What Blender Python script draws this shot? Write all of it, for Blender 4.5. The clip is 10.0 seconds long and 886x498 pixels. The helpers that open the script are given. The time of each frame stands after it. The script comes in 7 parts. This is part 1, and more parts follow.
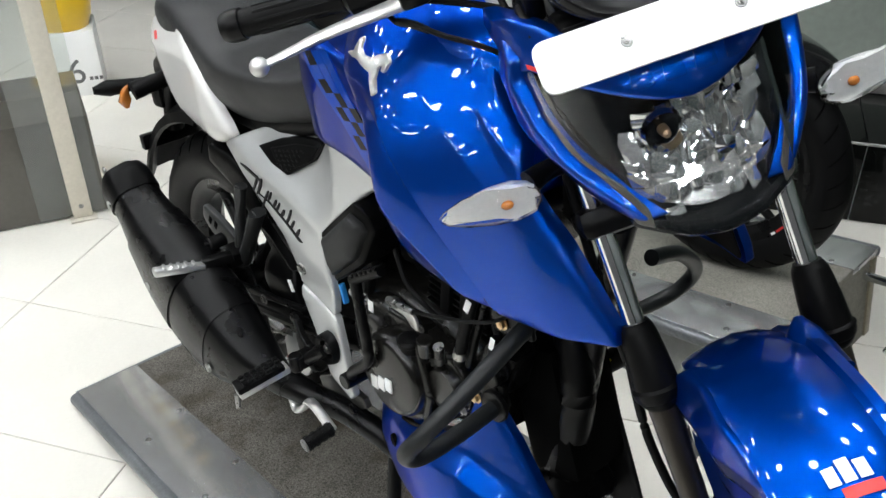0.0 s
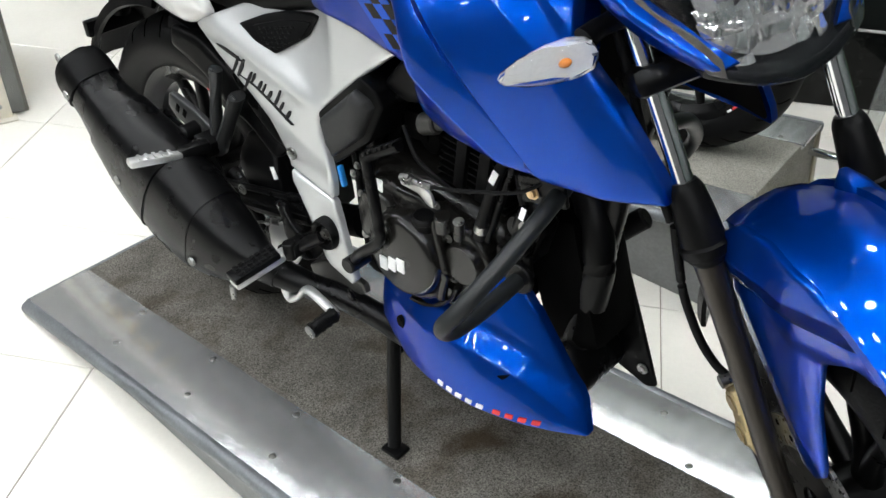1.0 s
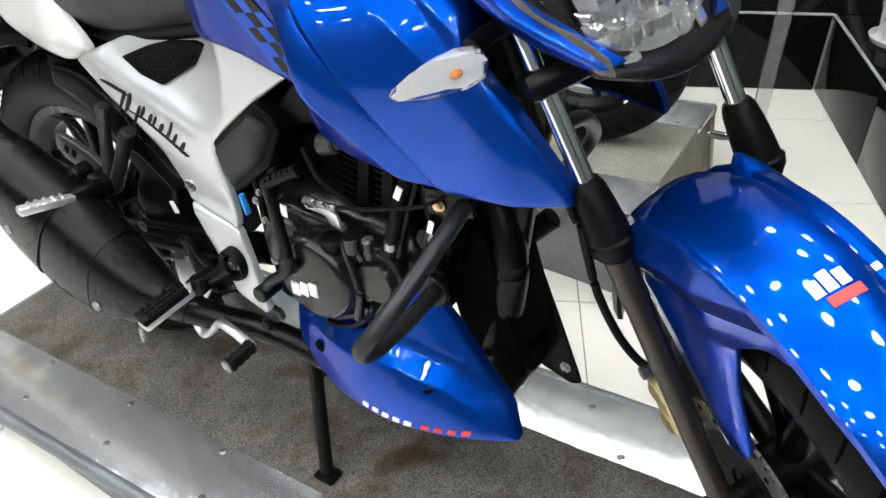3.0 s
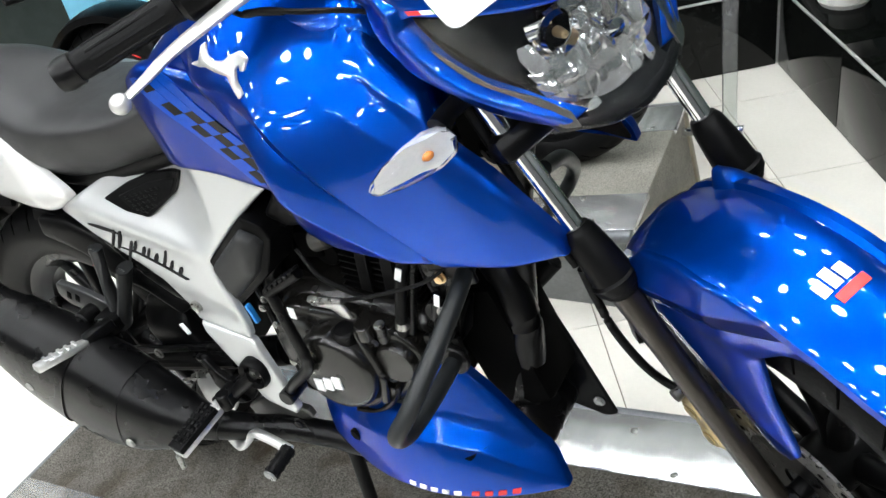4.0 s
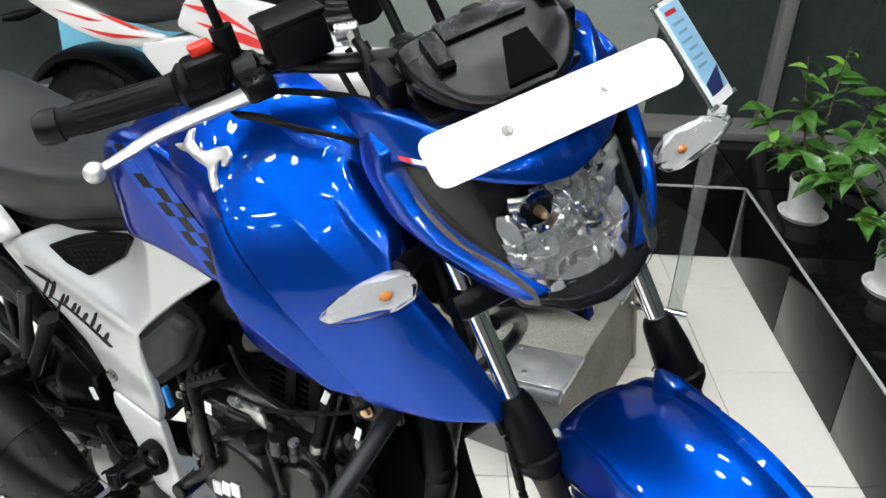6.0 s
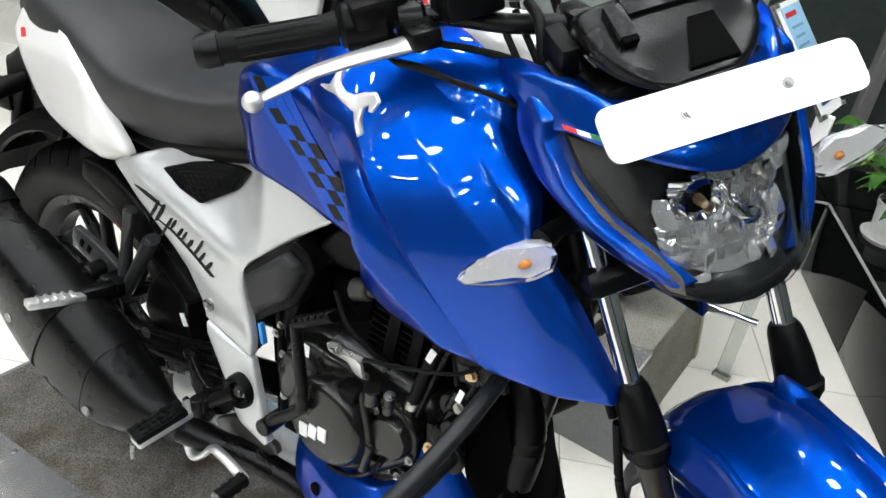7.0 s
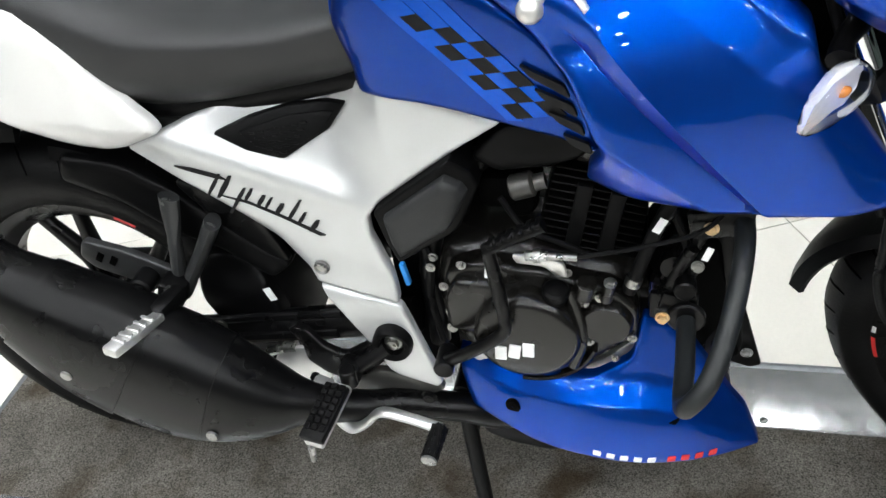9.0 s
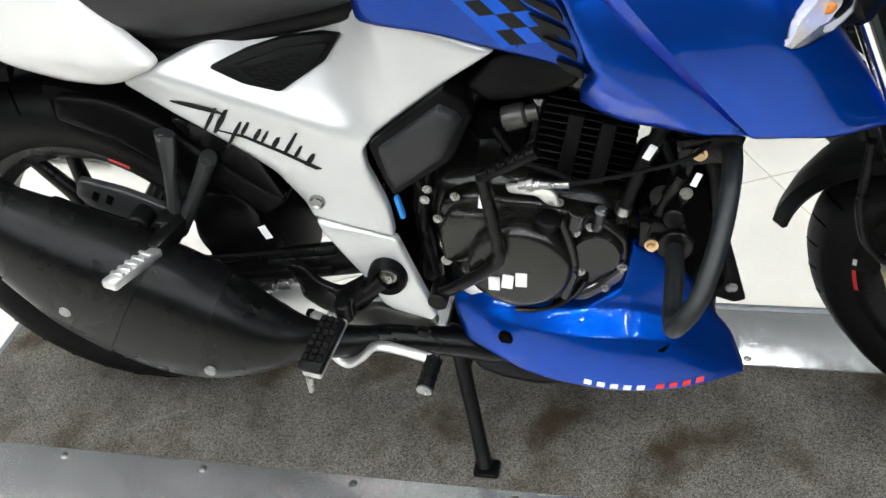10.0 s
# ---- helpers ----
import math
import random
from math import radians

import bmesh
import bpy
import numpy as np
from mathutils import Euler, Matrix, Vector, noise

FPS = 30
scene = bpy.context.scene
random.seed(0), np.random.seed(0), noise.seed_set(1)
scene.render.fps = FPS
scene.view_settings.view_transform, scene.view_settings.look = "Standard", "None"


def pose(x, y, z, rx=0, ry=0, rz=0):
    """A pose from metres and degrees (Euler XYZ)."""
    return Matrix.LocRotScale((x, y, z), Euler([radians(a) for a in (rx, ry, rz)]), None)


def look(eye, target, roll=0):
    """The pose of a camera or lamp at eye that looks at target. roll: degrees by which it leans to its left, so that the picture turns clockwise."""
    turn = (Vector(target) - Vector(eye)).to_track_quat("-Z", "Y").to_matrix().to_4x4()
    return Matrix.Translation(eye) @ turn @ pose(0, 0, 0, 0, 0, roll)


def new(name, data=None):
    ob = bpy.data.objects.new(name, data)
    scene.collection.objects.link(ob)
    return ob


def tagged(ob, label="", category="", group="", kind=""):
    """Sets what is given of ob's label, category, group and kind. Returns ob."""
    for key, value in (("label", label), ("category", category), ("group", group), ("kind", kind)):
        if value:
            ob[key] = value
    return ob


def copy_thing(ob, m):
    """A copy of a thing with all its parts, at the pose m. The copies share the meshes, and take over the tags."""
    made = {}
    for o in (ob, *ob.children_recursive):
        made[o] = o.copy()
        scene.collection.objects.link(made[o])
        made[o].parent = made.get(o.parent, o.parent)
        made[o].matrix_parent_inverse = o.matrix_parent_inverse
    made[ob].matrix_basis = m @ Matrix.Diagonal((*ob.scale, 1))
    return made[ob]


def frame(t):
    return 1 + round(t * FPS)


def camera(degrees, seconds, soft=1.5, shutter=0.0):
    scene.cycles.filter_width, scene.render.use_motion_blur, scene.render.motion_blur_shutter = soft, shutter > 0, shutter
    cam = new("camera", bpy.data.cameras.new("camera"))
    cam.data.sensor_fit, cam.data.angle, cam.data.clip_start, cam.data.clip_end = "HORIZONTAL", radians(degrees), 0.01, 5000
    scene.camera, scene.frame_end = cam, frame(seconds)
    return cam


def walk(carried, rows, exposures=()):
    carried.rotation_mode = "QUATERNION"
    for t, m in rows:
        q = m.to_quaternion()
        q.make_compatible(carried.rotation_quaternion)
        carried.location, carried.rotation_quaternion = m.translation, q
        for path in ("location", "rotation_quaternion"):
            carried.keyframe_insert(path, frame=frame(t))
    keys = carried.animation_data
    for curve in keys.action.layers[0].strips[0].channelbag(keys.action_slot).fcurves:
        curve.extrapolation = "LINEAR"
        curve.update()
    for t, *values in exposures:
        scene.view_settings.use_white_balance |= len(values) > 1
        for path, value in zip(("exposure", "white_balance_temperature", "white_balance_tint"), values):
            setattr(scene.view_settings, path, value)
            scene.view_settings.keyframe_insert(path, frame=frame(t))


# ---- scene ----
# Ramp frame: x along the display ramp (bike forward), y to the bike's left, z square to the ramp's top
RAMP = Matrix.Translation((0, 0, 0.168)) @ Matrix.Rotation(radians(-8.5), 4, "Y")

cam = camera(51.8, 10.0)
PATH = [
    (0, (1.166, -0.782, 1.234), (-0.249, 0.318, 0.347), -6.7),
    (0.5, (1.074, -0.895, 1.226), (-0.196, 0.281, 0.224), -6.2),
    (1, (1.044, -0.906, 1.201), (-0.152, 0.272, 0.113), -5.6),
    (1.5, (1.034, -0.913, 1.192), (-0.149, 0.264, 0.091), -5.5),
    (2, (1.035, -0.912, 1.192), (-0.142, 0.271, 0.090), -5.3),
    (2.5, (1.036, -0.911, 1.193), (-0.095, 0.325, 0.100), -4.4),
    (2.7, (1.038, -0.899, 1.197), (-0.053, 0.372, 0.104), -5.0),
    (3.8, (1.046, -0.872, 1.228), (-0.035, 0.448, 0.184), -18.7),
    (4, (1.047, -0.867, 1.242), (-0.040, 0.467, 0.222), -20.7),
    (4.5, (1.049, -0.854, 1.259), (-0.027, 0.534, 0.301), -22.0),
    (5, (1.037, -0.844, 1.268), (0.020, 0.608, 0.341), -17.4),
    (5.2, (1.036, -0.841, 1.268), (0.037, 0.633, 0.359), -15.0),
    (6.3, (1.014, -0.861, 1.289), (-0.000, 0.643, 0.446), -1.2),
    (6.5, (1.000, -0.873, 1.292), (-0.030, 0.614, 0.439), 0.4),
    (7, (0.932, -0.905, 1.274), (-0.113, 0.542, 0.371), 2.1),
    (7.5, (0.761, -0.858, 1.267), (-0.261, 0.535, 0.259), -0.6),
    (8, (0.616, -0.826, 1.273), (-0.281, 0.601, 0.197), -3.5),
    (8.5, (0.465, -0.869, 1.287), (-0.217, 0.609, 0.125), -8.0),
    (9, (0.367, -0.976, 1.301), (-0.119, 0.507, 0.049), -9.3),
    (9.5, (0.346, -1.023, 1.285), (-0.102, 0.444, 0.001), -9.0),
    (10, (0.357, -1.037, 1.271), (-0.085, 0.425, -0.021), -8.9),
]
walk(cam, [(t, RAMP @ look(eye, target, roll)) for t, eye, target, roll in PATH],
     exposures=((0.0, -0.40), (0.5, -0.26), (1.2, -0.06), (2.5, 0.07), (4.0, 0.22), (4.5, 0.20), (5.0, 0.10), (6.5, -0.06), (8.5, -0.04), (10.0, 0.04)))

# ---- light ----
world = bpy.data.worlds.new("showroom_world")
scene.world = world
world.use_nodes = True
world.node_tree.nodes["Background"].inputs[0].default_value = (0.9, 0.95, 1.0, 1)
world.node_tree.nodes["Background"].inputs[1].default_value = 0.15


# ---- materials ----
def mat(name, color, rough=0.5, metal=0.0, grain=0.0, scale=200.0, bump=0.0, coat=0.0, spots=0.0, spec=0.5,
        flake=0.0, trans=0.0, ior=1.45, rough_var=0.0, wear=8.0, coat_ior=1.5, stain=None, tint=None, wave=0.0, stretch=None):
    """Principled material with fine grain, larger uneven patches and relief."""
    m = bpy.data.materials.new(name)
    m.use_nodes = True
    nt = m.node_tree
    b = nt.nodes["Principled BSDF"]
    b.inputs["Base Color"].default_value = (*color, 1)
    b.inputs["Roughness"].default_value = rough
    b.inputs["Metallic"].default_value = metal
    b.inputs["Coat Weight"].default_value = coat
    b.inputs["Coat Roughness"].default_value = 0.012
    b.inputs["Coat IOR"].default_value = coat_ior
    if tint:
        b.inputs["Specular Tint"].default_value = (*tint, 1)
    b.inputs["Specular IOR Level"].default_value = spec
    b.inputs["Transmission Weight"].default_value = trans
    b.inputs["IOR"].default_value = ior
    tc = nt.nodes.new("ShaderNodeTexCoord")

    def tex(sc, det=4.0):
        n = nt.nodes.new("ShaderNodeTexNoise")
        n.inputs["Scale"].default_value = sc
        n.inputs["Detail"].default_value = det
        nt.links.new(tc.outputs["Object"], n.inputs["Vector"])
        return n.outputs["Fac"]

    def ramp(fac, lo, hi, a, z):
        r = nt.nodes.new("ShaderNodeMapRange")
        r.inputs["From Min"].default_value, r.inputs["From Max"].default_value = lo, hi
        r.inputs["To Min"].default_value, r.inputs["To Max"].default_value = a, z
        nt.links.new(fac, r.inputs["Value"])
        return r.outputs["Result"]

    if grain or spots or flake:
        g = ramp(tex(scale), 0.3, 0.7, 1 - grain, 1 + grain)
        s = ramp(tex(wear, 5), 0.35, 0.7, 1 - spots, 1 + spots)
        mul = nt.nodes.new("ShaderNodeMath")
        mul.operation = "MULTIPLY"
        nt.links.new(g, mul.inputs[0])
        nt.links.new(s, mul.inputs[1])
        mix = nt.nodes.new("ShaderNodeMix")
        mix.data_type, mix.blend_type = "RGBA", "MULTIPLY"
        mix.inputs["Factor"].default_value = 1
        mix.inputs["A"].default_value = (*color, 1)
        nt.links.new(mul.outputs[0], mix.inputs["B"])
        nt.links.new(mix.outputs["Result"], b.inputs["Base Color"])
        if stain:
            st = nt.nodes.new("ShaderNodeMix")
            st.data_type = "RGBA"
            st.inputs["B"].default_value = (*stain[0], 1)
            nt.links.new(ramp(tex(stain[1], 6), stain[2], stain[2] + 0.16, 0.0, stain[3]), st.inputs["Factor"])
            nt.links.new(mix.outputs["Result"], st.inputs["A"])
            nt.links.new(st.outputs["Result"], b.inputs["Base Color"])
    if rough_var:
        nt.links.new(ramp(tex(wear * 2, 6), 0.3, 0.7, max(0.02, rough - rough_var), rough + rough_var), b.inputs["Roughness"])
    if bump:
        bp = nt.nodes.new("ShaderNodeBump")
        bp.inputs["Strength"].default_value = bump
        bp.inputs["Distance"].default_value = 0.002 if not wave else 0.006
        relief = tex(wave or scale, 3 if not wave else 1.5)
        if stretch:
            mp = nt.nodes.new("ShaderNodeMapping")
            mp.inputs["Scale"].default_value = stretch
            nt.links.new(tc.outputs["Object"], mp.inputs["Vector"])
            nt.links.new(mp.outputs["Vector"], relief.node.inputs["Vector"])
        nt.links.new(relief, bp.inputs["Height"])
        nt.links.new(bp.outputs["Normal"], b.inputs["Normal"])
    return m


def glow(name, color, strength):
    m = bpy.data.materials.new(name)
    m.use_nodes = True
    b = m.node_tree.nodes["Principled BSDF"]
    b.inputs["Base Color"].default_value = (*color, 1)
    b.inputs["Emission Color"].default_value = (*color, 1)
    b.inputs["Emission Strength"].default_value = strength
    return m


BLUE = mat("blue_paint", (0.0, 0.048, 0.355), 0.31, 0.86, grain=0.10, scale=1800, coat=1.0, spots=0.05, spec=0.08, coat_ior=1.34, tint=(0.0, 0.18, 0.6))
DEEP_BLUE = mat("deep_blue_paint", (0.0, 0.032, 0.24), 0.31, 0.85, grain=0.1, scale=1800, coat=1.0, spots=0.05, spec=0.08, coat_ior=1.29, tint=(0.0, 0.18, 0.6))
SILVER = mat("silver_paint", (0.50, 0.51, 0.51), 0.34, 0.5, grain=0.05, scale=1500, coat=0.6, spots=0.03, coat_ior=1.35)
PEARL = mat("white_paint", (0.66, 0.655, 0.64), 0.25, 0.0, grain=0.02, scale=900, coat=0.8, spots=0.02)
SEAT = mat("seat_leatherette", (0.017, 0.0172, 0.018), 0.45, grain=0.15, scale=900, bump=0.25, rough_var=0.06, spec=0.4)
BLACK = mat("black_plastic", (0.0024, 0.0024, 0.0026), 0.38, grain=0.15, scale=700, bump=0.12, rough_var=0.08, spec=0.10)
SATIN = mat("satin_black_metal", (0.0024, 0.0024, 0.0026), 0.30, 0.0, grain=0.12, scale=600, bump=0.06, rough_var=0.06, spec=0.20)
ENGINE = mat("engine_black", (0.0062, 0.0058, 0.0052), 0.24, 0.0, grain=0.2, scale=500, bump=0.05, rough_var=0.06, spec=0.45)
FIN = mat("fin_black", (0.0015, 0.0015, 0.0015), 0.4, grain=0.2, scale=500, bump=0.1, spec=0.08)
# near-black that puts the deep shade of gaps, holes and grooves into the colour
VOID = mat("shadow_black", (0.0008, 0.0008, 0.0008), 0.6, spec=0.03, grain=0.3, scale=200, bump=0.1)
RUBBER = mat("tyre_rubber", (0.0032, 0.0032, 0.0034), 0.5, grain=0.2, scale=300, bump=0.2, spots=0.2, wear=20, spec=0.12)
STEEL = mat("zinc_steel", (0.30, 0.30, 0.29), 0.32, 1.0, grain=0.12, scale=300, rough_var=0.1, wear=60)
CHROME = mat("chrome", (0.8, 0.81, 0.82), 0.08, 1.0, grain=0.02, scale=300)
ALU = mat("cast_aluminium", (0.66, 0.66, 0.65), 0.38, 0.9, grain=0.08, scale=600, bump=0.12, rough_var=0.08, wear=30)
POLISHED = mat("polished_lever", (0.60, 0.595, 0.58), 0.36, 0.75, grain=0.03, scale=400, rough_var=0.05, wear=40)
BRONZE = mat("bronze_fork_paint", (0.032, 0.027, 0.022), 0.34, 0.6, grain=0.1, scale=800, coat=0.2)
GOLD = mat("gold_caliper", (0.50, 0.40, 0.22), 0.36, 0.8, grain=0.1, scale=500, bump=0.1)
BRASS = mat("brass_zinc_bolt", (0.62, 0.45, 0.26), 0.32, 0.9, grain=0.15, scale=400)
WHITE = mat("white_plastic", (0.88, 0.88, 0.87), 0.4, grain=0.02, scale=300, spots=0.02)
RED = mat("red_plastic", (0.62, 0.03, 0.015), 0.4, grain=0.08, scale=300)
DECAL_BLACK = mat("black_decal", (0.006, 0.006, 0.007), 0.35, grain=0.1, scale=500, spec=0.15)
DECAL_WHITE = mat("white_decal", (0.8, 0.8, 0.8), 0.4, grain=0.03, scale=500)
DECAL_RED = mat("red_decal", (0.6, 0.03, 0.03), 0.4, grain=0.05, scale=500)
ORANGE = mat("amber_bulb", (0.52, 0.17, 0.03), 0.2, grain=0.05, scale=100, coat=0.6)


def clear(name, color, ior, haze=0.0):
    """Thin clear plastic: see-through, with gloss that grows towards the edges."""
    m = bpy.data.materials.new(name)
    m.use_nodes = True
    nt = m.node_tree
    nt.nodes.remove(nt.nodes["Principled BSDF"])
    out = nt.nodes["Material Output"]
    tr = nt.nodes.new("ShaderNodeBsdfTransparent")
    tr.inputs["Color"].default_value = (*color, 1)
    gl = nt.nodes.new("ShaderNodeBsdfGlossy")
    gl.inputs["Roughness"].default_value = 0.02
    fr = nt.nodes.new("ShaderNodeFresnel")
    fr.inputs["IOR"].default_value = ior
    mx = nt.nodes.new("ShaderNodeMixShader")
    nt.links.new(fr.outputs["Fac"], mx.inputs["Fac"])
    df = nt.nodes.new("ShaderNodeBsdfDiffuse")
    hz = nt.nodes.new("ShaderNodeMixShader")
    hz.inputs["Fac"].default_value = haze
    nt.links.new(tr.outputs[0], hz.inputs[1])
    nt.links.new(df.outputs[0], hz.inputs[2])
    nt.links.new(hz.outputs[0], mx.inputs[1])
    nt.links.new(gl.outputs[0], mx.inputs[2])
    nt.links.new(mx.outputs[0], out.inputs["Surface"])
    return m


GLASS = clear("clear_lens", (0.95, 0.96, 0.97), 1.22)
SMOKE = mat("dark_lamp_body", (0.005, 0.0055, 0.006), 0.16, grain=0.06, scale=200, spec=0.30)
CLEAR = clear("acrylic", (0.90, 0.93, 0.91), 1.45, 0.10)
MIRROR = mat("reflector_metal", (0.93, 0.92, 0.90), 0.08, 0.87, grain=0.03, scale=60)
CAST_GREY = mat("cast_grey", (0.085, 0.083, 0.078), 0.36, 0.5, grain=0.1, scale=500, bump=0.1)
GUARD_BLACK = mat("powder_coated_tube", (0.0085, 0.010, 0.011), 0.42, grain=0.12, scale=500, bump=0.08, spec=0.4, rough_var=0.05)
TIE_BLUE = mat("blue_tape", (0.02, 0.22, 0.6), 0.4, grain=0.05, scale=300)


# ---- mesh tools ----
def thing(name, label, category, m=None, group="", kind=""):
    ob = tagged(new(name), label, category, group, kind)
    ob.empty_display_size = 0.1
    ob.matrix_basis = m if m is not None else Matrix()
    return ob


def part(name, bm, material, parent, label="", smooth=40, m=None, kind=""):
    """Links a bmesh as one mesh object under a thing or a part."""
    if m is not None:
        bm.transform(m)
    bmesh.ops.recalc_face_normals(bm, faces=bm.faces)
    for f in bm.faces:
        f.smooth = True
    for e in bm.edges:
        if len(e.link_faces) == 2 and e.calc_face_angle(0) > radians(smooth):
            e.smooth = False
    me = bpy.data.meshes.new(name)
    bm.to_mesh(me)
    bm.free()
    me.materials.append(material)
    ob = new(name, me)
    ob.parent = parent
    return tagged(ob, label, kind=kind)


def solid(name, bm, material, label, category, m=None, group="", kind="", smooth=40):
    """A one-mesh thing or piece of the setting."""
    ob = part(name, bm, material, None, label, smooth, kind=kind)
    if m is not None:
        ob.matrix_basis = m
    return tagged(ob, label, category, group, kind)


def join(*bms):
    out = bms[0]
    for b in bms[1:]:
        me = bpy.data.meshes.new("tmp")
        b.to_mesh(me)
        b.free()
        out.from_mesh(me)
        bpy.data.meshes.remove(me)
    return out


def box(center, size, bevel=0.003, rot=(0, 0, 0), seg=2):
    bm = bmesh.new()
    bmesh.ops.create_cube(bm, size=1)
    bmesh.ops.scale(bm, vec=size, verts=bm.verts)
    if bevel:
        bmesh.ops.bevel(bm, geom=bm.edges[:], offset=min(bevel, min(size) * 0.45), segments=seg, affect="EDGES", profile=0.5)
    bm.transform(pose(*center, *rot))
    return bm


def smooth_path(pts, steps=6, closed=False):
    """Catmull-Rom through the points."""
    p = [Vector(q) for q in pts]
    n = len(p)
    out = []
    for i in range(n if closed else n - 1):
        a, b = p[i], p[(i + 1) % n]
        z = p[i - 1] if (i or closed) else a * 2 - b
        c = p[(i + 2) % n] if (closed or i + 2 < n) else b * 2 - a
        for k in range(steps):
            t = k / steps
            out.append(0.5 * ((2 * a) + (b - z) * t + (2 * z - 5 * a + 4 * b - c) * t * t + (3 * a - z - 3 * b + c) * t ** 3))
    if not closed:
        out.append(p[-1])
    return out


def skin(rings, cap=True, closed=False):
    """Faces between rings of equal count."""
    bm = bmesh.new()
    vs = [[bm.verts.new(q) for q in r] for r in rings]
    n = len(vs[0])
    for a, b in zip(vs, vs[1:] + ([vs[0]] if closed else [])):
        for i in range(n):
            bm.faces.new((a[i], a[(i + 1) % n], b[(i + 1) % n], b[i]))
    if cap and not closed:
        bm.faces.new(vs[0][::-1])
        bm.faces.new(vs[-1])
    return bm


def tube(pts, r, seg=12, steps=6, smooth=True, flat=1.0):
    """A round bar along a path; r may be a list, one for each point."""
    path = smooth_path(pts, steps) if smooth else [Vector(q) for q in pts]
    n = len(path)
    rr = list(np.interp(np.linspace(0, 1, n), np.linspace(0, 1, len(r)), r)) if isinstance(r, (list, tuple)) else [r] * n
    up = Vector((0, 0, 1))
    rings = []
    for i, q in enumerate(path):
        d = (path[min(i + 1, n - 1)] - path[max(i - 1, 0)]).normalized()
        side = d.cross(up)
        side = side.normalized() if side.length > 1e-3 else d.orthogonal().normalized()
        if rings and side.dot(last) < 0:
            side = -side
        last = side
        v = side.cross(d).normalized()
        rings.append([q + (side * math.cos(a) + v * math.sin(a) * flat) * rr[i] for a in [2 * math.pi * k / seg for k in range(seg)]])
    return skin(rings)


def cyl(a, b, r, r2=None, seg=20, bevel=0.0):
    a, b = Vector(a), Vector(b)
    d = (b - a).normalized()
    u = d.orthogonal().normalized()
    v = d.cross(u)
    r2 = r if r2 is None else r2
    L = (b - a).length
    st = [(0, r), (L, r2)]
    if bevel:
        st = [(0, r - bevel), (bevel, r), (L - bevel, r2), (L, r2 - bevel)]
    return skin([[a + d * t + (u * math.cos(q) + v * math.sin(q)) * rad for q in [2 * math.pi * k / seg for k in range(seg)]] for t, rad in st])


def lathe(profile, center, axis, seg=48, arc=None, start=0.0):
    """Turns (radius, offset along axis) pairs about an axis."""
    c, d = Vector(center), Vector(axis).normalized()
    u = Vector((0, 0, 1)) if abs(d.z) < 0.9 else Vector((1, 0, 0))
    u = (u - d * u.dot(d)).normalized()
    v = d.cross(u)
    full = arc is None
    ang = [start + (arc or 2 * math.pi) * k / seg for k in range(seg + (0 if full else 1))]
    return skin([[c + d * t + (u * math.cos(q) + v * math.sin(q)) * r for r, t in profile] for q in ang], cap=not full, closed=full)


def bolt(p, axis, r=0.007, h=0.005):
    p, d = Vector(p), Vector(axis).normalized()
    return join(cyl(p, p + d * 0.0015, r * 1.35, seg=16), cyl(p, p + d * h, r, r * 0.92, seg=6), cyl(p + d * h, p + d * (h + 0.001), r * 0.5, seg=10))


def round_poly(pts, r=0.25, n=4):
    """Rounds the corners of a polygon; r is the share of the shorter side taken at a corner."""
    out = []
    k = len(pts)
    for i in range(k):
        a, b, c = Vector(pts[i - 1]), Vector(pts[i]), Vector(pts[(i + 1) % k])
        w = min((a - b).length, (c - b).length) * r
        p, q = b + (a - b).normalized() * w, b + (c - b).normalized() * w
        for j in range(n + 1):
            t = j / n
            out.append(p * (1 - t) ** 2 + b * 2 * t * (1 - t) + q * t * t)
    return out


